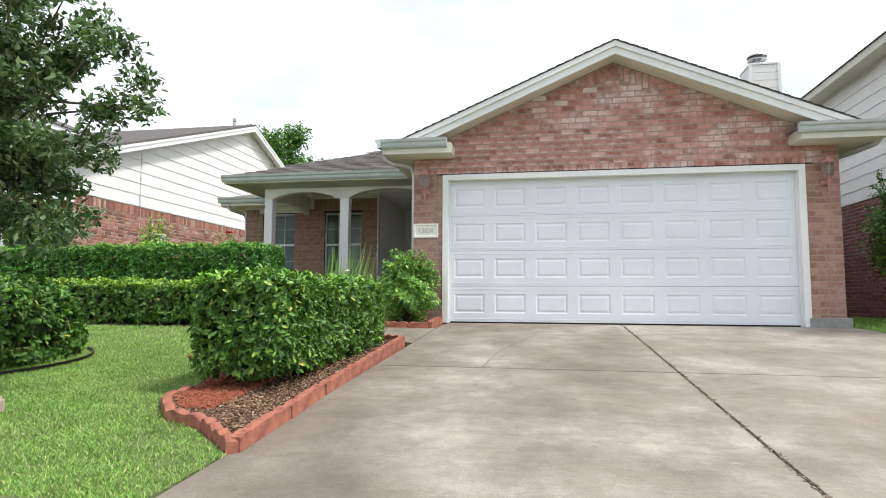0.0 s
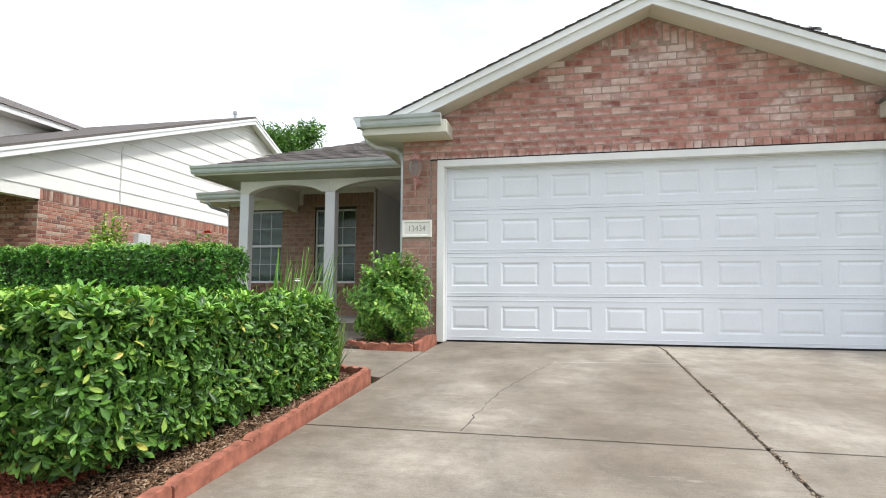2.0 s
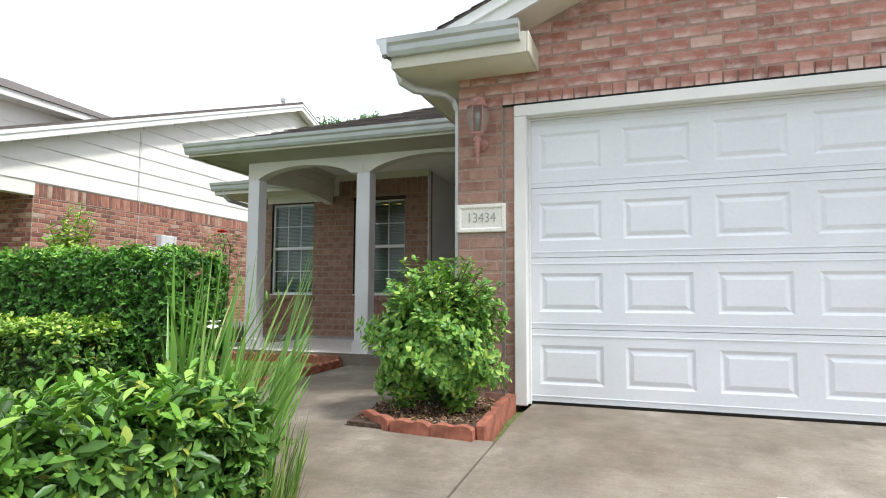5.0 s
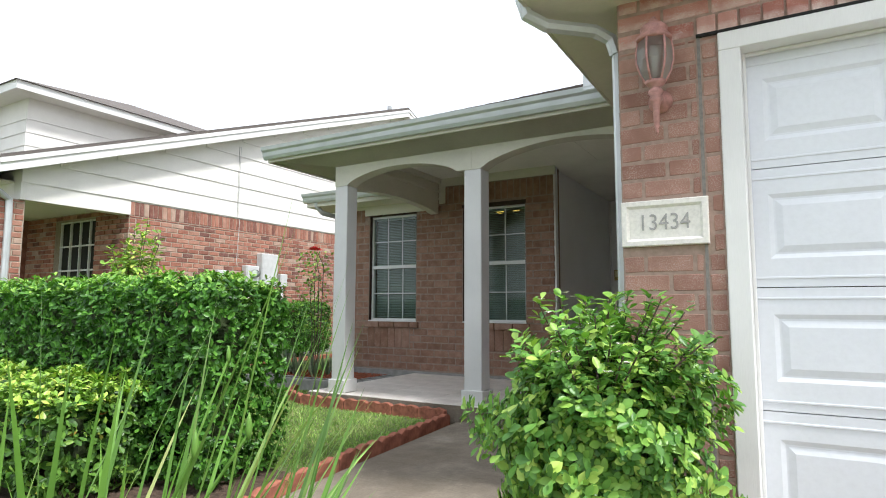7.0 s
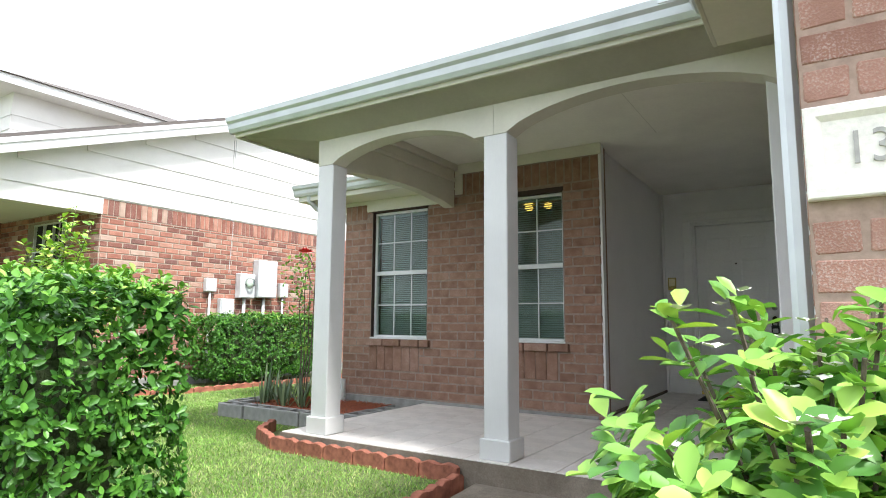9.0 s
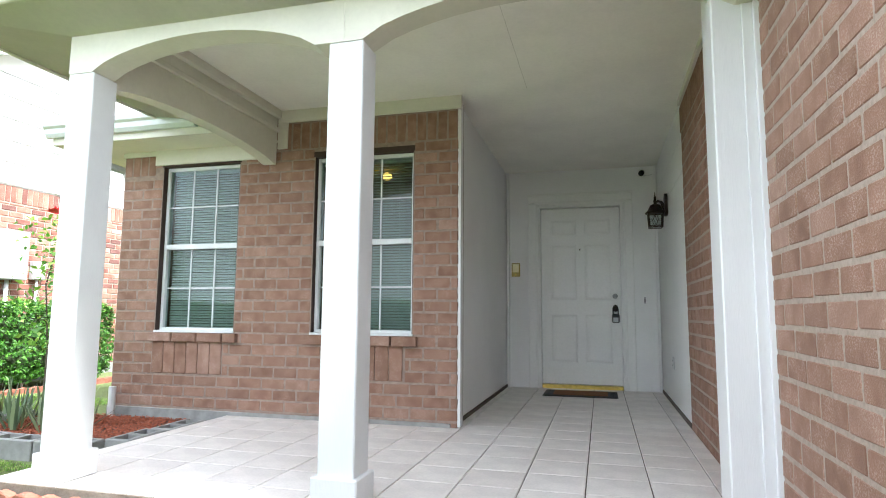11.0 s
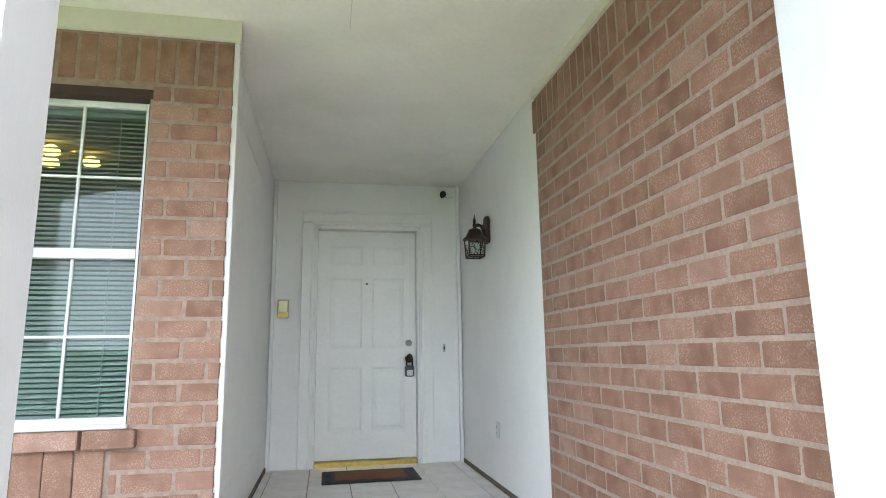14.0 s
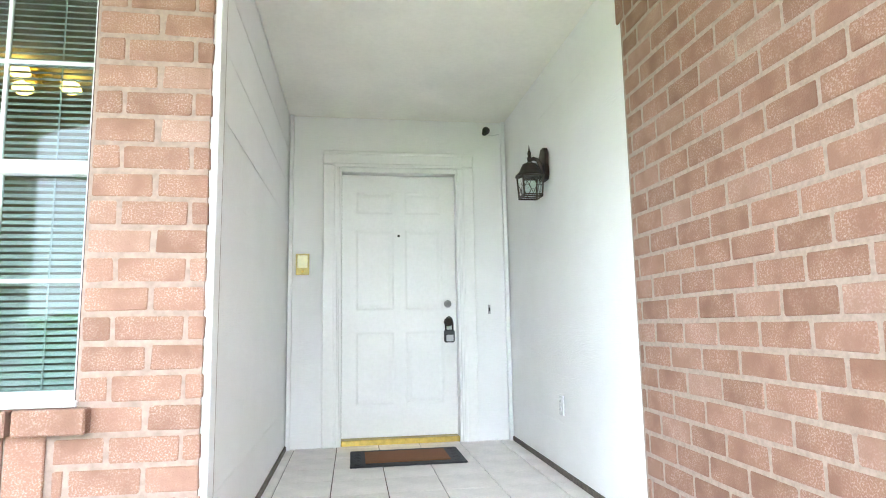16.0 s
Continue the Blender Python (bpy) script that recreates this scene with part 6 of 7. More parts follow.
plate_brass = plain("aged_brass", (0.42, 0.34, 0.12), 0.4, 1.0, 0.2, 40, 0.2)
def pier_lantern(x):
    """Carriage lamp in faded copper paint: cap, six panes, cup and a long tail."""
    y, z = -0.12, 2.07
    t = thing("wall_lantern", (x, -0.01, 1.95), "faded copper-painted carriage lantern on the brick pier", "wall lamp", "carriage lanterns")
    bm = bmesh.new()
    lathe(bm, (x, 0.0, 1.96), [(0.055, 0.004), (0.055, -0.012), (0.03, -0.03), (0.02, -0.06)], 18, "y")
    part("back_plate", bm, copper_m, t, "", True)
    bm = bmesh.new()
    tube(bm, [(x, -0.05, 1.96), (x, -0.09, 1.955), (x, y, 1.965)], 0.014, 0.014, 8)
    part("arm", bm, copper_m, t, "", True)
    bm = bmesh.new()
    lathe(bm, (x, y, 0), [(0.004, 1.775), (0.010, 1.785), (0.006, 1.80), (0.013, 1.815), (0.015, 1.90), (0.022, 1.925), (0.030, 1.935), (0.020, 1.95), (0.034, 1.965), (0.030, 1.98), (0.018, 1.99), (0.040, 2.005), (0.048, 2.02)], 16)
    part("tail", bm, copper_m, t, "", True)
    seg = 6
    for k in range(seg):
        a, b = 2 * math.pi * k / seg + 0.26, 2 * math.pi * (k + 1) / seg + 0.26
        rings = [(0.044, 2.02), (0.066, 2.065), (0.080, 2.115), (0.080, 2.165), (0.072, 2.215)]
        q = [[(x + r * math.cos(w), y + r * math.sin(w), zz) for r, zz in rings] for w in (a, b)]
        bm = bmesh.new()
        v0, v1 = [[bm.verts.new(p) for p in line] for line in q]
        for i in range(4):
            bm.faces.new((v0[i], v1[i], v1[i + 1], v0[i + 1]))
        part("pane", bm, lamp_glass, t, "bevelled clear glass pane")
        bm = bmesh.new()
        tube(bm, q[0], 0.0055, 0.0055, 6)
        tube(bm, [q[0][4], q[1][4]], 0.005, 0.005, 6)
        part("bar", bm, copper_m, t)
    bm = bmesh.new()
    lathe(bm, (x, y, 0), [(0.078, 2.212), (0.080, 2.225), (0.062, 2.245), (0.058, 2.262), (0.062, 2.272), (0.045, 2.29), (0.022, 2.30), (0.018, 2.315), (0.006, 2.33)], 18)
    part("cap", bm, copper_m, t, "", True)
    bm = bmesh.new()
    lathe(bm, (x, y, 0), [(0.012, 2.03), (0.013, 2.10), (0.022, 2.13), (0.020, 2.17), (0.008, 2.19)], 12)
    part("bulb", bm, petal_white, t, "frosted bulb", True)
    return t


pier_lantern(-2.785)
pier_lantern(2.77)

plaque = thing("house_number_plaque", (-2.785, 0, 1.385), "cream cast-stone plaque with the number 13434", "house number")
PX0, PX1, PZ0, PZ1 = -2.978, -2.596, 1.278, 1.492
stone_c = plain("cast_stone", (0.84, 0.81, 0.75), 0.85, 0, 0.12, 60, 0.4)
bm = bmesh.new()
rings = []
for ins, yy in ((0.0, 0.012), (0.0, -0.020), (0.004, -0.024), (0.024, -0.024), (0.036, -0.012)):
    rings.append([bm.verts.new(p) for p in ((PX0 + ins, yy, PZ0 + ins), (PX1 - ins, yy, PZ0 + ins), (PX1 - ins, yy, PZ1 - ins), (PX0 + ins, yy, PZ1 - ins))])
for a, b in zip(rings, rings[1:]):
    for k in range(4):
        bm.faces.new((a[k], a[(k + 1) % 4], b[(k + 1) % 4], b[k]))
bm.faces.new(rings[-1])
part("plate", bm, stone_c, plaque)
digit_m = plain("digit_grey", (0.40, 0.39, 0.37), 0.8, 0, 0.2, 60, 0.2)
fc = bpy.data.curves.new("digits", "FONT")
fc.body, fc.size, fc.extrude, fc.align_x, fc.align_y = "13434", 0.106, 0.002, "CENTER", "CENTER"
fo = bpy.data.objects.new("digits", fc)
scene.collection.objects.link(fo)
bpy.context.view_layer.update()
dme = bpy.data.meshes.new_from_object(fo.evaluated_get(bpy.context.evaluated_depsgraph_get()))
bpy.data.objects.remove(fo)
dme.transform(Matrix.Translation((-2.787, -0.0145, 1.385)) @ Matrix.Rotation(math.pi / 2, 4, "X") @ Matrix.Diagonal((0.88, 1.0, 1, 1)))
dme.materials.clear()
dme.materials.append(digit_m)
part("number", dme, None, plaque, "grey sunk digits 13434")

# entry lantern
ent = thing("wall_lantern", (SX, 5.41, 2.02), "dark bronze lantern with leaded glass on the entry wall", "wall lamp")
LX, LY = -3.092, 5.41
bm = bmesh.new()
prism(bm, [(LY - 0.045, 1.94), (LY + 0.045, 1.94), (LY + 0.06, 1.97), (LY + 0.05, 2.04), (LY + 0.06, 2.11), (LY + 0.03, 2.15), (LY - 0.03, 2.15), (LY - 0.06, 2.11), (LY - 0.05, 2.04), (LY - 0.06, 1.97)], "x", SX - 0.028, SX - 0.002)
part("back_plate", bm, bronze_m, ent)
bm = bmesh.new()
tube(bm, [(SX - 0.02, LY, 1.99), (SX - 0.035, LY, 2.03), (SX - 0.055, LY, 2.075), (SX - 0.085, LY, 2.085), (LX, LY, 2.07)], 0.018, 0.011, 8)
part("arm", bm, bronze_m, ent, "", True)
bm = bmesh.new()
lathe(bm, (LX, LY, 0), [(0.096, 1.963), (0.092, 1.972), (0.070, 1.995), (0.058, 2.02), (0.046, 2.045), (0.022, 2.055), (0.012, 2.065), (0.016, 2.085), (0.010, 2.10), (0.012, 2.12), (0.005, 2.14), (0.001, 2.175)], 4 * 4)
part("roof", bm, bronze_m, ent, "", False)
bm = bmesh.new()
r0, r1 = 0.058, 0.066
C4 = [(s, t) for s, t in ((-1, -1), (1, -1), (1, 1), (-1, 1))]
for k in range(4):
    (a, b), (c, d) = C4[k], C4[(k + 1) % 4]
    tube(bm, [(LX + a * r0, LY + b * r0, 1.825), (LX + a * r1, LY + b * r1, 1.965)], 0.006, 0.006, 6)
    for r, z in ((r0, 1.828), (r0, 1.84), (r1, 1.962)):
        tube(bm, [(LX + a * r, LY + b * r, z), (LX + c * r, LY + d * r, z)], 0.005, 0.005, 6)
    m = lambda s, z: (LX + (a + (c - a) * s) * r0 * 1.08, LY + (b + (d - b) * s) * r0 * 1.08, z)
    for p, q in (((0.5, 1.845), (0.3, 1.90)), ((0.5, 1.845), (0.7, 1.90)), ((0.3, 1.90), (0.5, 1.955)), ((0.7, 1.90), (0.5, 1.955)), ((0.0, 1.90), (0.3, 1.90)), ((0.7, 1.90), (1.0, 1.90))):
        tube(bm, [m(*p), m(*q)], 0.002, 0.002, 4)
part("cage", bm, bronze_m, ent)
for k in range(4):
    (a, b), (c, d) = C4[k], C4[(k + 1) % 4]
    bm = bmesh.new()
    bm.faces.new([bm.verts.new(p) for p in ((LX + a * r0, LY + b * r0, 1.835), (LX + c * r0, LY + d * r0, 1.835), (LX + c * r1, LY + d * r1, 1.96), (LX + a * r1, LY + b * r1, 1.96))])
    part("pane", bm, glass_m, ent, "clear leaded pane")

# door chime plate, latch plate, security camera, outlet
bell = thing("doorbell", (-4.59, DY, 1.51), "brass doorbell plate with a pale yellow panel", "doorbell")
boxpart("plate", (-4.645, -4.545, DY - 0.022, DY - 0.006, 1.43, 1.592), plate_brass, bell, 0.003)
boxpart("panel", (-4.632, -4.558, DY - 0.026, DY - 0.0225, 1.482, 1.58), plain("pale_yellow", (0.95, 0.92, 0.62), 0.3), bell, 0.002, "pale yellow panel")
bm = bmesh.new()
lathe(bm, (-4.595, DY - 0.022, 1.455), [(0.010, 0.0), (0.010, -0.006), (0.006, -0.008)], 12, "y")
part("button", bm, brass_m, bell, "", True)
strike = thing("door_sensor", (-3.14, DY, 1.15), "small steel latch plate on the white wall", "plate")
boxpart("plate", (-3.15, -3.13, DY - 0.014, DY - 0.006, 1.115, 1.185), steel_m, strike, 0.002)
boxpart("slot", (-3.145, -3.135, DY - 0.0165, DY - 0.0145, 1.135, 1.165), black_m, strike, 0.001)
cam_s = thing("security_camera", (-3.14, DY - 0.02, 2.60), "small black security camera under the ceiling", "camera")
bm = bmesh.new()
lathe(bm, (-3.14, DY - 0.006, 2.60), [(0.022, 0), (0.022, -0.012), (0.010, -0.016), (0.010, -0.04)], 14, "y")
part("mount", bm, black_m, cam_s, "", True)
bm = bmesh.new()
tube(bm, [(-3.135, DY - 0.035, 2.615), (-3.15, DY - 0.115, 2.585)], 0.030, 0.030, 14)
part("body", bm, black_m, cam_s, "", True)
bm = bmesh.new()
tube(bm, [(-3.13, DY - 0.012, 2.59), (-3.08, DY - 0.014, 2.578), (SX - 0.04, DY - 0.02, 2.59)], 0.004, 0.004, 6)
part("cable", bm, vinyl, cam_s, "white cable", True)
outl = thing("power_outlet", (SX, 5.29, 0.55), "white power outlet low on the entry wall", "outlet")
boxpart("plate", (SX - 0.012, SX - 0.002, 5.255, 5.325, 0.49, 0.605), vinyl, outl, 0.003)
for z in (0.525, 0.572):
    boxpart("socket", (SX - 0.0155, SX - 0.0122, 5.275, 5.305, z - 0.014, z + 0.014), vinyl, outl, 0.002)
    for yy in (5.284, 5.296):
        boxpart("slot", (SX - 0.0162, SX - 0.0156, yy - 0.0015, yy + 0.0015, z - 0.006, z + 0.006), black_m, outl, 0)

mat_ob = thing("doormat", (-3.85, 5.98, PZ), "black rubber doormat with a brown coir middle before the door", "doormat")
bm = bmesh.new()
box(bm, -4.23, -3.47, 5.76, 6.24, PZ + 0.001, PZ + 0.012, 0.004)
part("border", bm, mat_rubber, mat_ob)
boxpart("coir", (-4.13, -3.57, 5.83, 6.17, PZ + 0.0125, PZ + 0.018), mat_coir, mat_ob, 0.002, "brown coir middle")
for sx in (-4.18, -3.52):
    for k in range(5):
        bm = bmesh.new()
        lathe(bm, (sx, 5.81 + 0.095 * k, PZ + 0.0125), [(0.026, 0), (0.026, 0.003), (0.016, 0.004), (0.014, 0.001)], 10)
        part("scroll", bm, mat_rubber, mat_ob)

bm = bmesh.new()
tube(bm, [(0.03, -0.002, 3.76), (0.03, -0.05, 3.75), (0.03, -0.06, 3.70), (0.03, -0.06, 3.67)], 0.018, 0.022, 8)
solid("lamp_hook", bm, copper_m, "small rusty bracket high on the gable", "bracket", kind="thing")

# little hose tap pipe by the planter
bm = bmesh.new()
tube(bm, [(-7.70, 3.70, -0.02), (-7.70, 3.70, 0.34)], 0.03, 0.03, 10)
solid("vent_pipe", bm, vinyl, "short white plastic pipe beside the wall", "pipe", kind="thing")
boxes("wall_foot", [(-7.82, -4.72, WY - 0.016, WY + 0.02, -0.1, PZ + 0.03)], cinder_m, "grey concrete foot of the brick wall", "base", 0.004)

# crack and rust on the drive
bm = bmesh.new()
rng_c = random.Random(5)
pts = [(-1.52, -3.80), (-1.50, -3.50), (-1.47, -3.2), (-1.43, -2.88), (-1.37, -2.52), (-1.28, -2.2), (-1.19, -1.80), (-1.09, -1.44)]
fine = []
for (a, b), (c, d) in zip(pts, pts[1:]):
    for k in range(5):
        s = k / 5
        fine.append((a + (c - a) * s + rng_c.uniform(-0.015, 0.015), b + (d - b) * s))
for (a, b), (c, d) in zip(fine, fine[1:]):
    w = rng_c.uniform(0.002, 0.005)
    bm.faces.new([bm.verts.new((x, y, gz(y) + 0.0015)) for x, y in ((a - w, b), (a + w, b), (c + w, d), (c - w, d))])
seam = bmesh.new()
for k in range(24):
    x0_, x1_ = -1.09 + 1.07 * k / 24, -1.09 + 1.07 * (k + 1) / 24
    w = rng_c.uniform(0.002, 0.007)
    seam.faces.new([seam.verts.new((x, y, gz(y) + 0.0016)) for x, y in ((x0_, -1.43 + 0.12 * k / 24 - w), (x1_, -1.43 + 0.12 * (k + 1) / 24 - w), (x1_, -1.43 + 0.12 * (k + 1) / 24 + w), (x0_, -1.43 + 0.12 * k / 24 + w))])
solid("crack_seal", seam, plain("pale_sealant", (0.62, 0.59, 0.53), 0.9, 0, 0.3, 30, 0.3), "pale sealant in a crack of the drive", "crack")
solid("crack", bm, plain("crack_dark", (0.09, 0.08, 0.07), 1.0), "dark hairline crack in the drive", "crack")

# ---- left neighbour ----
NX = -11.4
nr = lambda y: 3.0 + 0.365 * (y - 0.9) if y < 10.3 else 6.43 - 0.38 * (y - 10.3)
nh = thing("neighbour_house", (-14, 6, 0), "neighbouring house of orange brick and white siding with a shingle roof", "house")
bm = bmesh.new()
box(bm, NX - 0.2, NX - 0.008, 2.73, 14.0, -0.3, 2.69)
nwall = part("wall", bm, mortar, nh, "orange-red brick lower wall")
bm = bmesh.new()
prism(bm, [(1.15, 2.47), (2.74, 2.47), (2.74, 2.69), (14.0, 2.69), (14.0, nr(14.0) - 0.05), (10.3, nr(10.3) - 0.05), (1.15, nr(1.15) - 0.05)], "x", NX - 0.2, NX + 0.002)
nsid = part("siding_wall", bm, nwhite_side, nh, "white lap siding gable wall")
z = 2.70
while z < 6.2:
    y0 = max(1.15, 0.9 + (z + 0.27 - 3.0) / 0.365)
    y1 = min(14.0, 10.3 + (6.43 - z - 0.27) / 0.38)
    if y1 - y0 > 0.2:
        bm = bmesh.new()
        prism(bm, [(NX + 0.003, z + 0.012), (NX + 0.020, z + 0.010), (NX + 0.006, z + 0.295), (NX + 0.003, z + 0.295)], "y", y0, y1)
        part("board", bm, nwhite_side, nsid)
    z += 0.30
bm = bmesh.new()
prism(bm, [(4.846, 2.7), (4.853, 2.7), (4.853, 4.1), (4.846, 4.1)], "x", NX + 0.018, NX + 0.024)
part("joint_strip", bm, plain("joint_grey", (0.45, 0.44, 0.42), 0.8), nh)
bm = bmesh.new()
tp = 0.03
prism(bm, [(0.75, nr(0.75) + tp), (10.3, nr(10.3) + tp + 0.02), (16.0, nr(16.0) + tp), (16.0, nr(16.0) - 0.05), (10.3, nr(10.3) - 0.05), (0.75, nr(0.75) - 0.05)], "x", -24.0, NX + 0.30)
nroof = part("roof", bm, shingle_m, nh, "brown-grey shingle roof")
bm = bmesh.new()
for t0, t1, xx in ((-0.052, -0.12, 0.33), (-0.121, -0.24, 0.31)):
    prism(bm, [(0.75, nr(0.75) + t0 + 0.03), (10.3, nr(10.3) + t0 + 0.03), (14.0, nr(14.0) + t0 + 0.03), (14.0, nr(14.0) + t1 + 0.03), (10.3, nr(10.3) + t1 + 0.03), (0.75, nr(0.75) + t1 + 0.03)], "x", NX + 0.27, NX + xx)
part("rake_board", bm, white_trim, nh, "white rake board")
bm = bmesh.new()
prism(bm, [(0.75, nr(0.75) - 0.10), (10.3, nr(10.3) - 0.10), (14.0, nr(14.0) - 0.10), (14.0, nr(14.0) - 0.12), (10.3, nr(10.3) - 0.12), (0.75, nr(0.75) - 0.12)], "x", NX + 0.02, NX + 0.268)
part("rake_soffit", bm, nwhite_side, nh)
bm = bmesh.new()
lathe(bm, (-12.6, 11.5, 6.0), [(0.05, 0), (0.05, 1.0), (0.07, 1.02), (0.07, 1.12), (0.05, 1.14)], 10)
part("vent_pipe", bm, steel_m, nroof, "grey roof vent pipe")
# recessed front with window, beam and downspout
bm = bmesh.new()
box(bm, -13.62, NX - 0.2, 2.74, 2.94, -0.3, 0.75)
box(bm, -12.36, NX - 0.2, 2.74, 2.94, 0.75, 2.6)
box(bm, -14.6, -13.62, 2.74, 2.94, -0.3, 2.6)
box(bm, -13.62, -12.36, 2.74, 2.94, 2.5, 2.6)
nfront = part("front_wall", bm, mortar, nh)
boxpart("porch_beam", (-14.6, NX - 0.201, 1.15, 1.30, 2.47, 2.9), nwhite_side, nh, 0.004)
boxpart("porch_ceiling", (-14.6, NX - 0.2, 1.3, 2.74, 2.6, 2.64), nwhite_side, nh, 0)
boxpart("pier", (-20.0, -14.6, 1.2, 1.45, -0.4, 2.75), nbrick_m, nh, 0)
boxpart("pier", (-14.75, -14.6, 1.45, 2.9, -0.4, 2.75), nbrick_m, nh, 0)
boxpart("eave_soffit", (-24.0, NX - 0.2, 0.75, 1.2, 2.72, 2.74), nwhite_side, nh, 0)
boxpart("fascia", (-24.0, NX + 0.3, 0.72, 0.75, 2.72, 3.0), white_trim, nh, 0.003)
bm = bmesh.new()
box(bm, -11.95, -11.458, 0.80, 1.24, -0.3, 2.47)
npier = part("porch_pier", bm, mortar, nh, "orange-red brick pier")
lay(course_bricks(-11.95, -11.45, -0.2, 2.46, length=0.22, height=0.082), npier, lambda u, v: (u, 0.792, v), 0, nbrick_m, nbrick_joined, lambda u, v: False)
lay(course_bricks(0.79, 1.24, -0.2, 2.46, length=0.22, height=0.082), npier, lambda u, v: (-11.45, u, v), math.pi / 2, nbrick_m, nbrick_joined, lambda u, v: False)
bm = bmesh.new()
tube(bm, [(-11.30, 0.70, 2.72), (-11.32, 0.72, 2.60), (-11.38, 0.90, 2.52), (-11.405, 1.02, 2.44), (-11.405, 1.03, 2.2), (-11.405, 1.03, 0.0)], 0.045, 0.045, 8)
part("downspout", bm, gutter_m, nh, "white downspout")
nw = part("window", (lambda b: (box(b, -13.62, -12.36, 2.86, 2.88, 0.75, 2.5), b)[1])(bmesh.new()), dark_m, nh, "grid window")
for k in range(5):
    xx = -13.60 + 1.22 * k / 4
    boxpart("muntin", (xx - 0.012, xx + 0.012, 2.82, 2.856, 0.75, 2.5), vinyl, nw, 0)
for k in range(5):
    zz = 0.77 + 1.71 * k / 4
    boxpart("muntin", (-13.62, -12.36, 2.818, 2.8205, zz - 0.014, zz + 0.014), vinyl, nw, 0)
# bricks of the side wall, the row of soldiers on top
nb = course_bricks(2.73, 13.9, -0.2, 2.46, length=0.22, height=0.082)
u = 2.73
while u < 13.8:
    nb.append((u + 0.041, 2.575, 0.072, 0.215))
    u += 0.082
lay(nb, nwall, lambda u, v: (NX, u, v), math.pi / 2, nbrick_m, nbrick_joined, lambda u, v: 4.0 < u < 7.2 and v > 1.0)
nf = course_bricks(-14.6, NX, -0.2, 2.6, [(-13.62, -12.36, 0.75, 2.5)], length=0.22, height=0.082)
lay(nf, nfront, lambda u, v: (u, 2.724, v), 0, nbrick_m, nbrick_joined, lambda u, v: False)
# upper storey behind
bm = bmesh.new()
box(bm, -26, -16.33, 3.35, 13, 2.0, 5.52)
up = part("upper_wall", bm, nwhite_side, nh, "white siding upper storey")
for k in range(8):
    z = 3.0 + 0.29 * k
    bm = bmesh.new()
    prism(bm, [(-16.327, z), (-16.31, z), (-16.324, z + 0.28), (-16.327, z + 0.28)], "y", 3.33, 13)
    part("board", bm, nwhite_side, up)
    bm = bmesh.new()
    prism(bm, [(3.347, z), (3.33, z), (3.344, z + 0.28), (3.347, z + 0.28)], "x", -26, -16.31)
    part("board", bm, nwhite_side, up)
boxpart("upper_soffit", (-26, -15.88, 2.92, 13.4, 5.50, 5.53), nwhite_side, nh, 0)
boxpart("upper_fascia", (-26, -15.855, 2.895, 2.92, 5.49, 5.67), white_trim, nh, 0.003)
boxpart("upper_fascia", (-15.88, -15.855, 2.921, 13.4, 5.49, 5.67), white_trim, nh, 0.003)
bm = bmesh.new()
v = [bm.verts.new(p) for p in ((-26.4, 2.85, 5.67), (-15.80, 2.85, 5.67), (-15.80, 13.4, 5.67), (-26.4, 13.4, 5.67), (-20.4, 8.1, 7.5), (-21.4, 8.1, 7.5))]
for q in ((0, 1, 4, 5), (1, 2, 4), (2, 3, 5, 4), (3, 0, 5), (3, 2, 1, 0)):
    bm.faces.new([v[i] for i in q])
part("upper_roof", bm, shingle_m, nh, "brown-grey shingle hip roof")
boxpart("foundation", (NX - 0.19, NX + 0.015, 2.70, 14, -0.3, 0.16), cinder_m, nh, 0.005)


# meter boxes on the neighbour's wall
def wall_box(name, y0, y1, z0, z1, depth, label, extra=None):
    t = thing(name, (NX, (y0 + y1) / 2, z0), label, "utility box", "meter boxes")
    boxpart("case", (NX + 0.005, NX + depth, y0, y1, z0, z1), grey_plastic, t, 0.008)
    boxpart("lid", (NX + depth + 0.001, NX + depth + 0.012, y0 + 0.012, y1 - 0.012, z0 + 0.012, z1 - 0.012), grey_plastic, t, 0.004)
    return t


wall_box("breaker_box", 5.38, 5.80, 1.40, 2.06, 0.16, "pale grey electric panel on the brick wall")
mt = wall_box("meter_box", 5.02, 5.33, 1.38, 1.80, 0.14, "pale grey electric meter box on the brick wall")
bm = bmesh.new()
lathe(bm, (NX + 0.15, 5.19, 1.64), [(0.085, 0), (0.085, 0.04), (0.07, 0.09), (0.02, 0.11)], 18, "x")
part("meter", bm, glass_m, mt, "round glass meter", True)
bm = bmesh.new()
lathe(bm, (NX + 0.153, 5.19, 1.64), [(0.075, 0), (0.075, 0.02), (0.04, 0.03)], 18, "x")
part("dial", bm, petal_white, mt, "", True)
wall_box("junction_box", 4.40, 4.60, 1.46, 1.68, 0.09, "small pale grey box on the brick wall")
wall_box("junction_box", 4.68, 4.95, 1.05, 1.36, 0.10, "small pale grey box on the brick wall")
wall_box("junction_box", 5.95, 6.14, 1.42, 1.68, 0.09, "small pale grey box on the brick wall")
for yy, zt, rr in ((4.50, 1.46, 0.02), (5.18, 1.38, 0.03), (5.6, 1.40, 0.028), (6.04, 1.42, 0.02)):
    bm = bmesh.new()
    tube(bm, [(NX + 0.05, yy, zt), (NX + 0.05, yy, 0.7), (NX + 0.05, yy, 0.0)], rr, rr, 8)
    solid("conduit", bm, grey_plastic, "grey conduit pipe on the brick wall", "pipe", "conduits", kind="thing", smooth=True)
bm = bmesh.new()
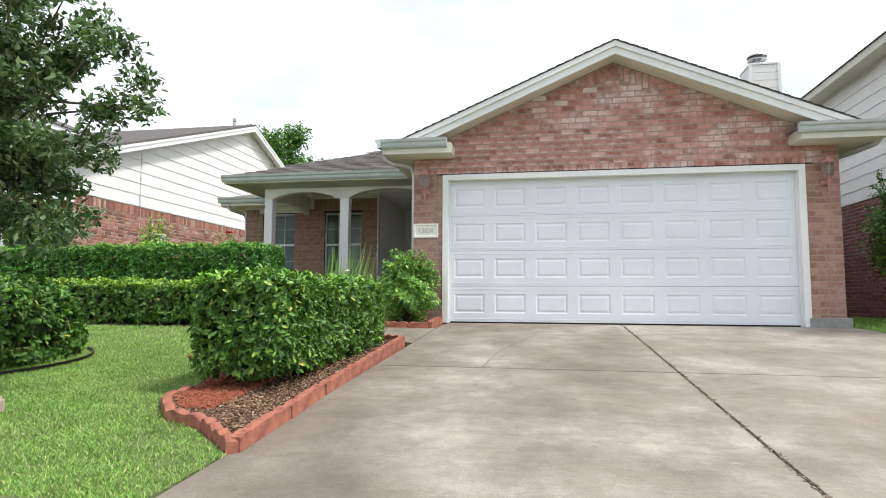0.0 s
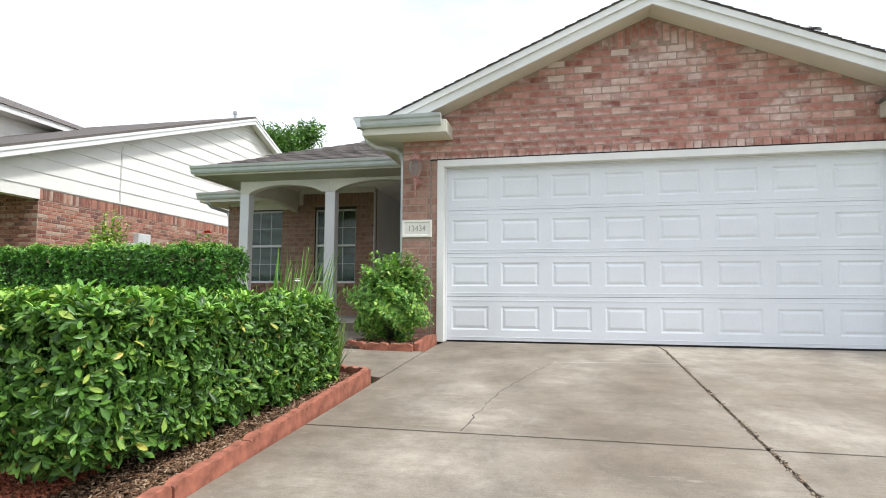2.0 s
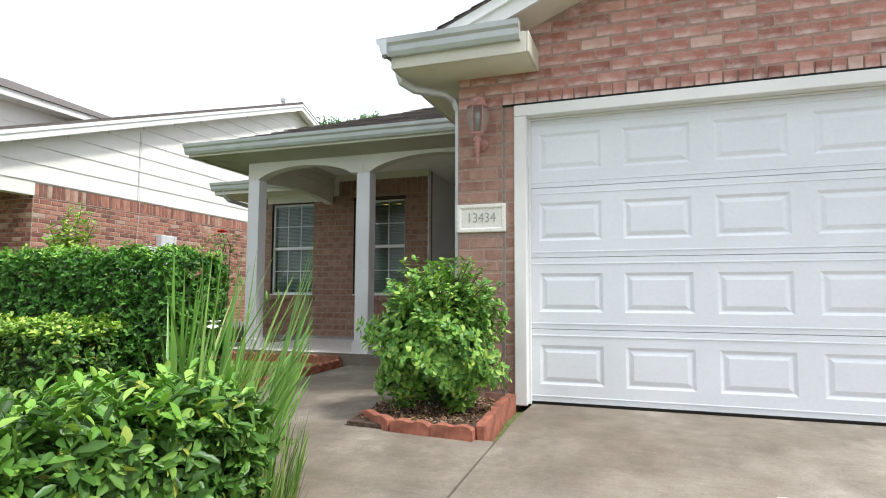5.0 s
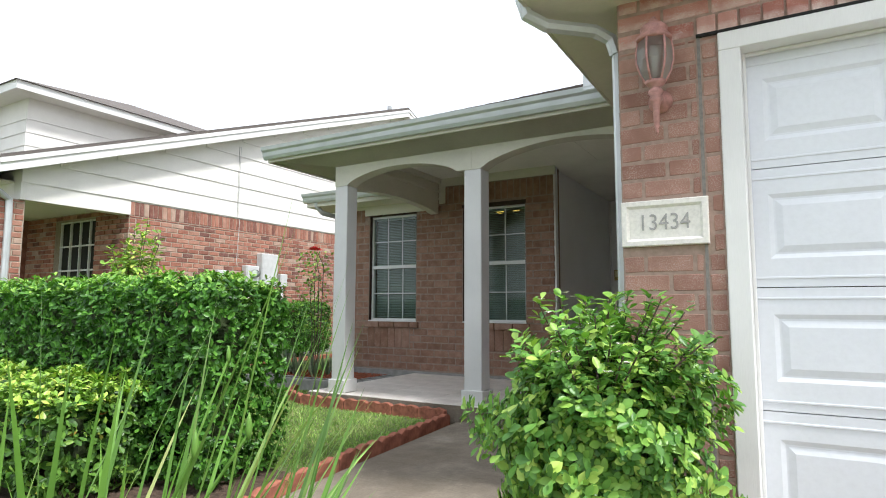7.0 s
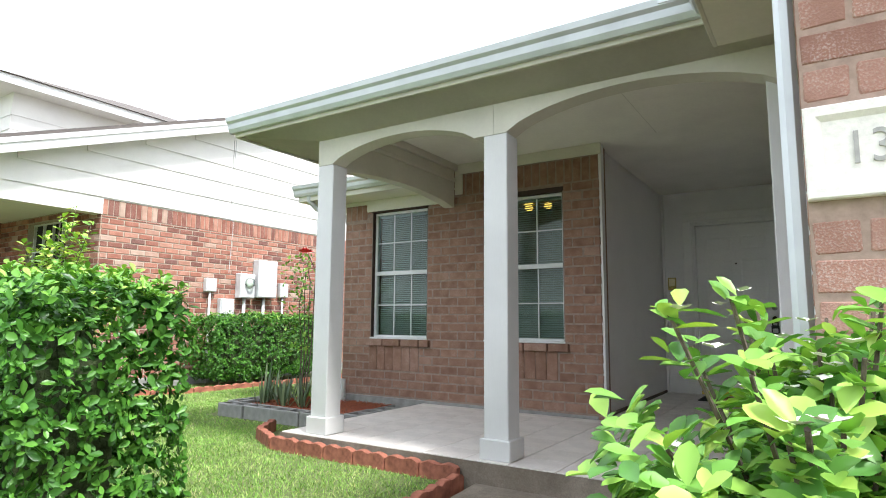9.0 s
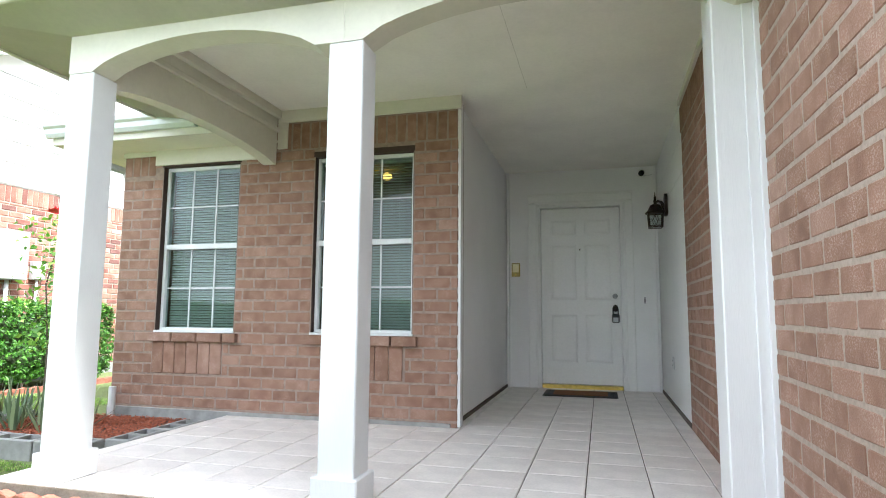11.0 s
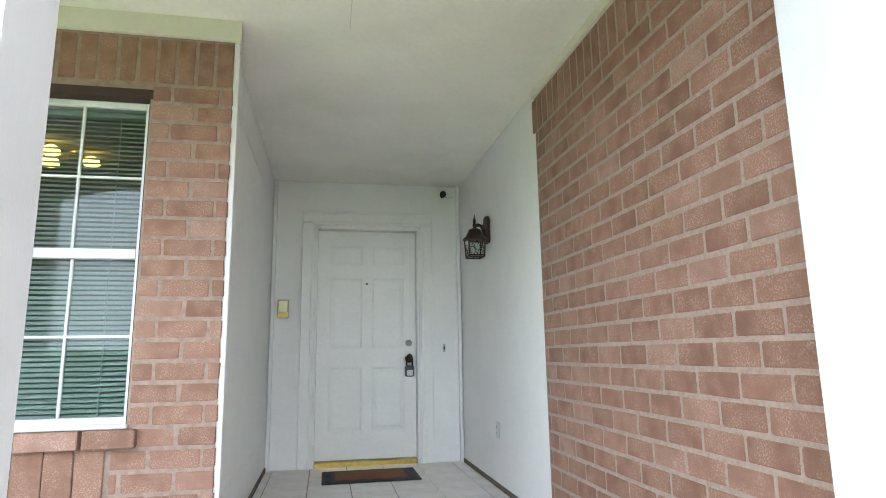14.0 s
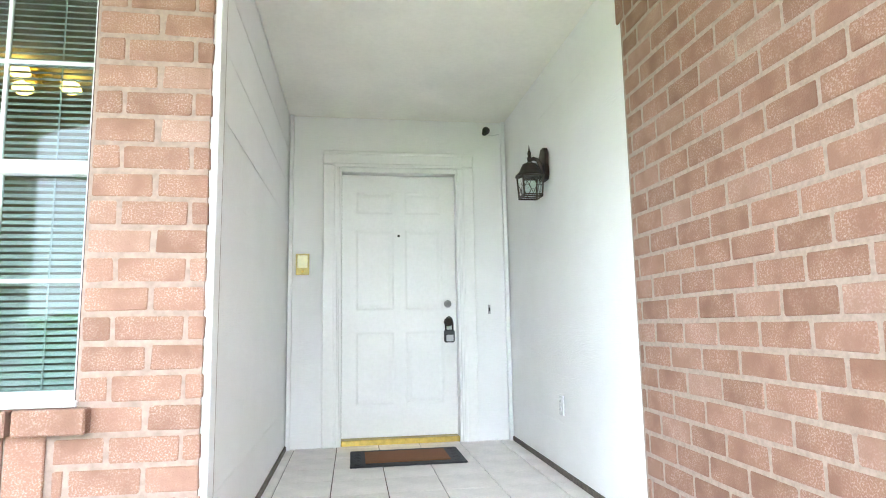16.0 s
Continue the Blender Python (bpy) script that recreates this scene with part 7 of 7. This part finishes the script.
tube(bm, [(NX + 0.03, 4.88, 4.1), (NX + 0.035, 4.86, 3.0), (NX + 0.03, 4.90, 2.6), (NX + 0.03, 4.86, 1.8)], 0.004, 0.004, 6)
solid("cable", bm, grey_plastic, "grey cable running down the neighbour's wall", "cable", kind="thing")

# ---- right neighbour ----
RX = 5.7
rh = thing("neighbour_house", (8, 6, 0), "two-storey neighbouring house of grey-white siding over dark red brick", "house")
bm = bmesh.new()
box(bm, RX + 0.008, RX + 0.25, -1.5, 16, -0.3, 2.5)
rwall = part("wall", bm, mortar, rh, "dark red brick lower wall")
boxpart("siding_wall", (RX + 0.0, RX + 0.25, -1.5, 16, 2.5, 5.4), nwhite_side, rh, 0)
for k in range(11):
    z = 2.5 + 0.265 * k
    bm = bmesh.new()
    prism(bm, [(RX - 0.001, z), (RX - 0.018, z), (RX - 0.004, z + 0.258), (RX - 0.001, z + 0.258)], "y", -1.5, 16)
    part("board", bm, nwhite_side, rh)
boxpart("front_wall", (RX + 0.251, 14, -1.5, -1.3, -0.3, 5.4), nwhite_side, rh, 0)
boxpart("soffit", (5.32, RX, -1.9, 16, 5.20, 5.22), soffit_m, rh, 0)
boxpart("fascia", (5.295, 5.319, -1.9, 16, 5.19, 5.36), cream, rh, 0.003)
bm = bmesh.new()
v = [bm.verts.new(p) for p in ((5.25, -2.0, 5.36), (14.5, -2.0, 5.36), (14.5, 16, 5.36), (5.25, 16, 5.36), (9.8, 3.0, 7.4), (9.8, 11.0, 7.4))]
for q in ((0, 1, 4), (1, 2, 5, 4), (2, 3, 5), (3, 0, 4, 5), (3, 2, 1, 0)):
    bm.faces.new([v[i] for i in q])
part("roof", bm, shingle_m, rh, "brown-grey shingle roof")
lay(course_bricks(-1.5, 12, 0.0, 2.5, length=0.22, height=0.082), rwall, lambda u, v: (RX, u, v), -math.pi / 2, dbrick_joined, dbrick_joined, lambda u, v: False)
chx0, chx1, chy0, chy1, chz = 4.55, 5.28, 8.2, 9.0, 6.78
ch = boxpart("chimney", (chx0, chx1, chy0, chy1, 0.0, chz), nwhite_side, rh, 0.004, "white siding chimney chase")
boxpart("cap_board", (chx0 - 0.03, chx1 + 0.03, chy0 - 0.03, chy1 + 0.03, chz, chz + 0.05), white_trim, ch, 0.004)
for k in range(9):
    z = 4.8 + 0.22 * k
    boxpart("board", (chx0 - 0.012, chx1 + 0.012, chy0 - 0.012, chy1 + 0.012, z, z + 0.205), nwhite_side, ch, 0)
for xx in (chx0, chx1):
    boxpart("corner_board", (xx - 0.04, xx + 0.04, chy0 - 0.03, chy0 + 0.02, 4.8, chz), white_trim, ch, 0.003)
bm = bmesh.new()
lathe(bm, ((chx0 + chx1) / 2 - 0.05, 8.6, chz + 0.05), [(0.14, 0), (0.14, 0.10), (0.11, 0.12), (0.11, 0.20), (0.24, 0.21), (0.24, 0.24), (0.13, 0.25), (0.13, 0.30), (0.26, 0.31), (0.24, 0.35), (0.05, 0.38)], 18)
part("flue_cap", bm, steel_m, ch, "grey metal flue cap", False)
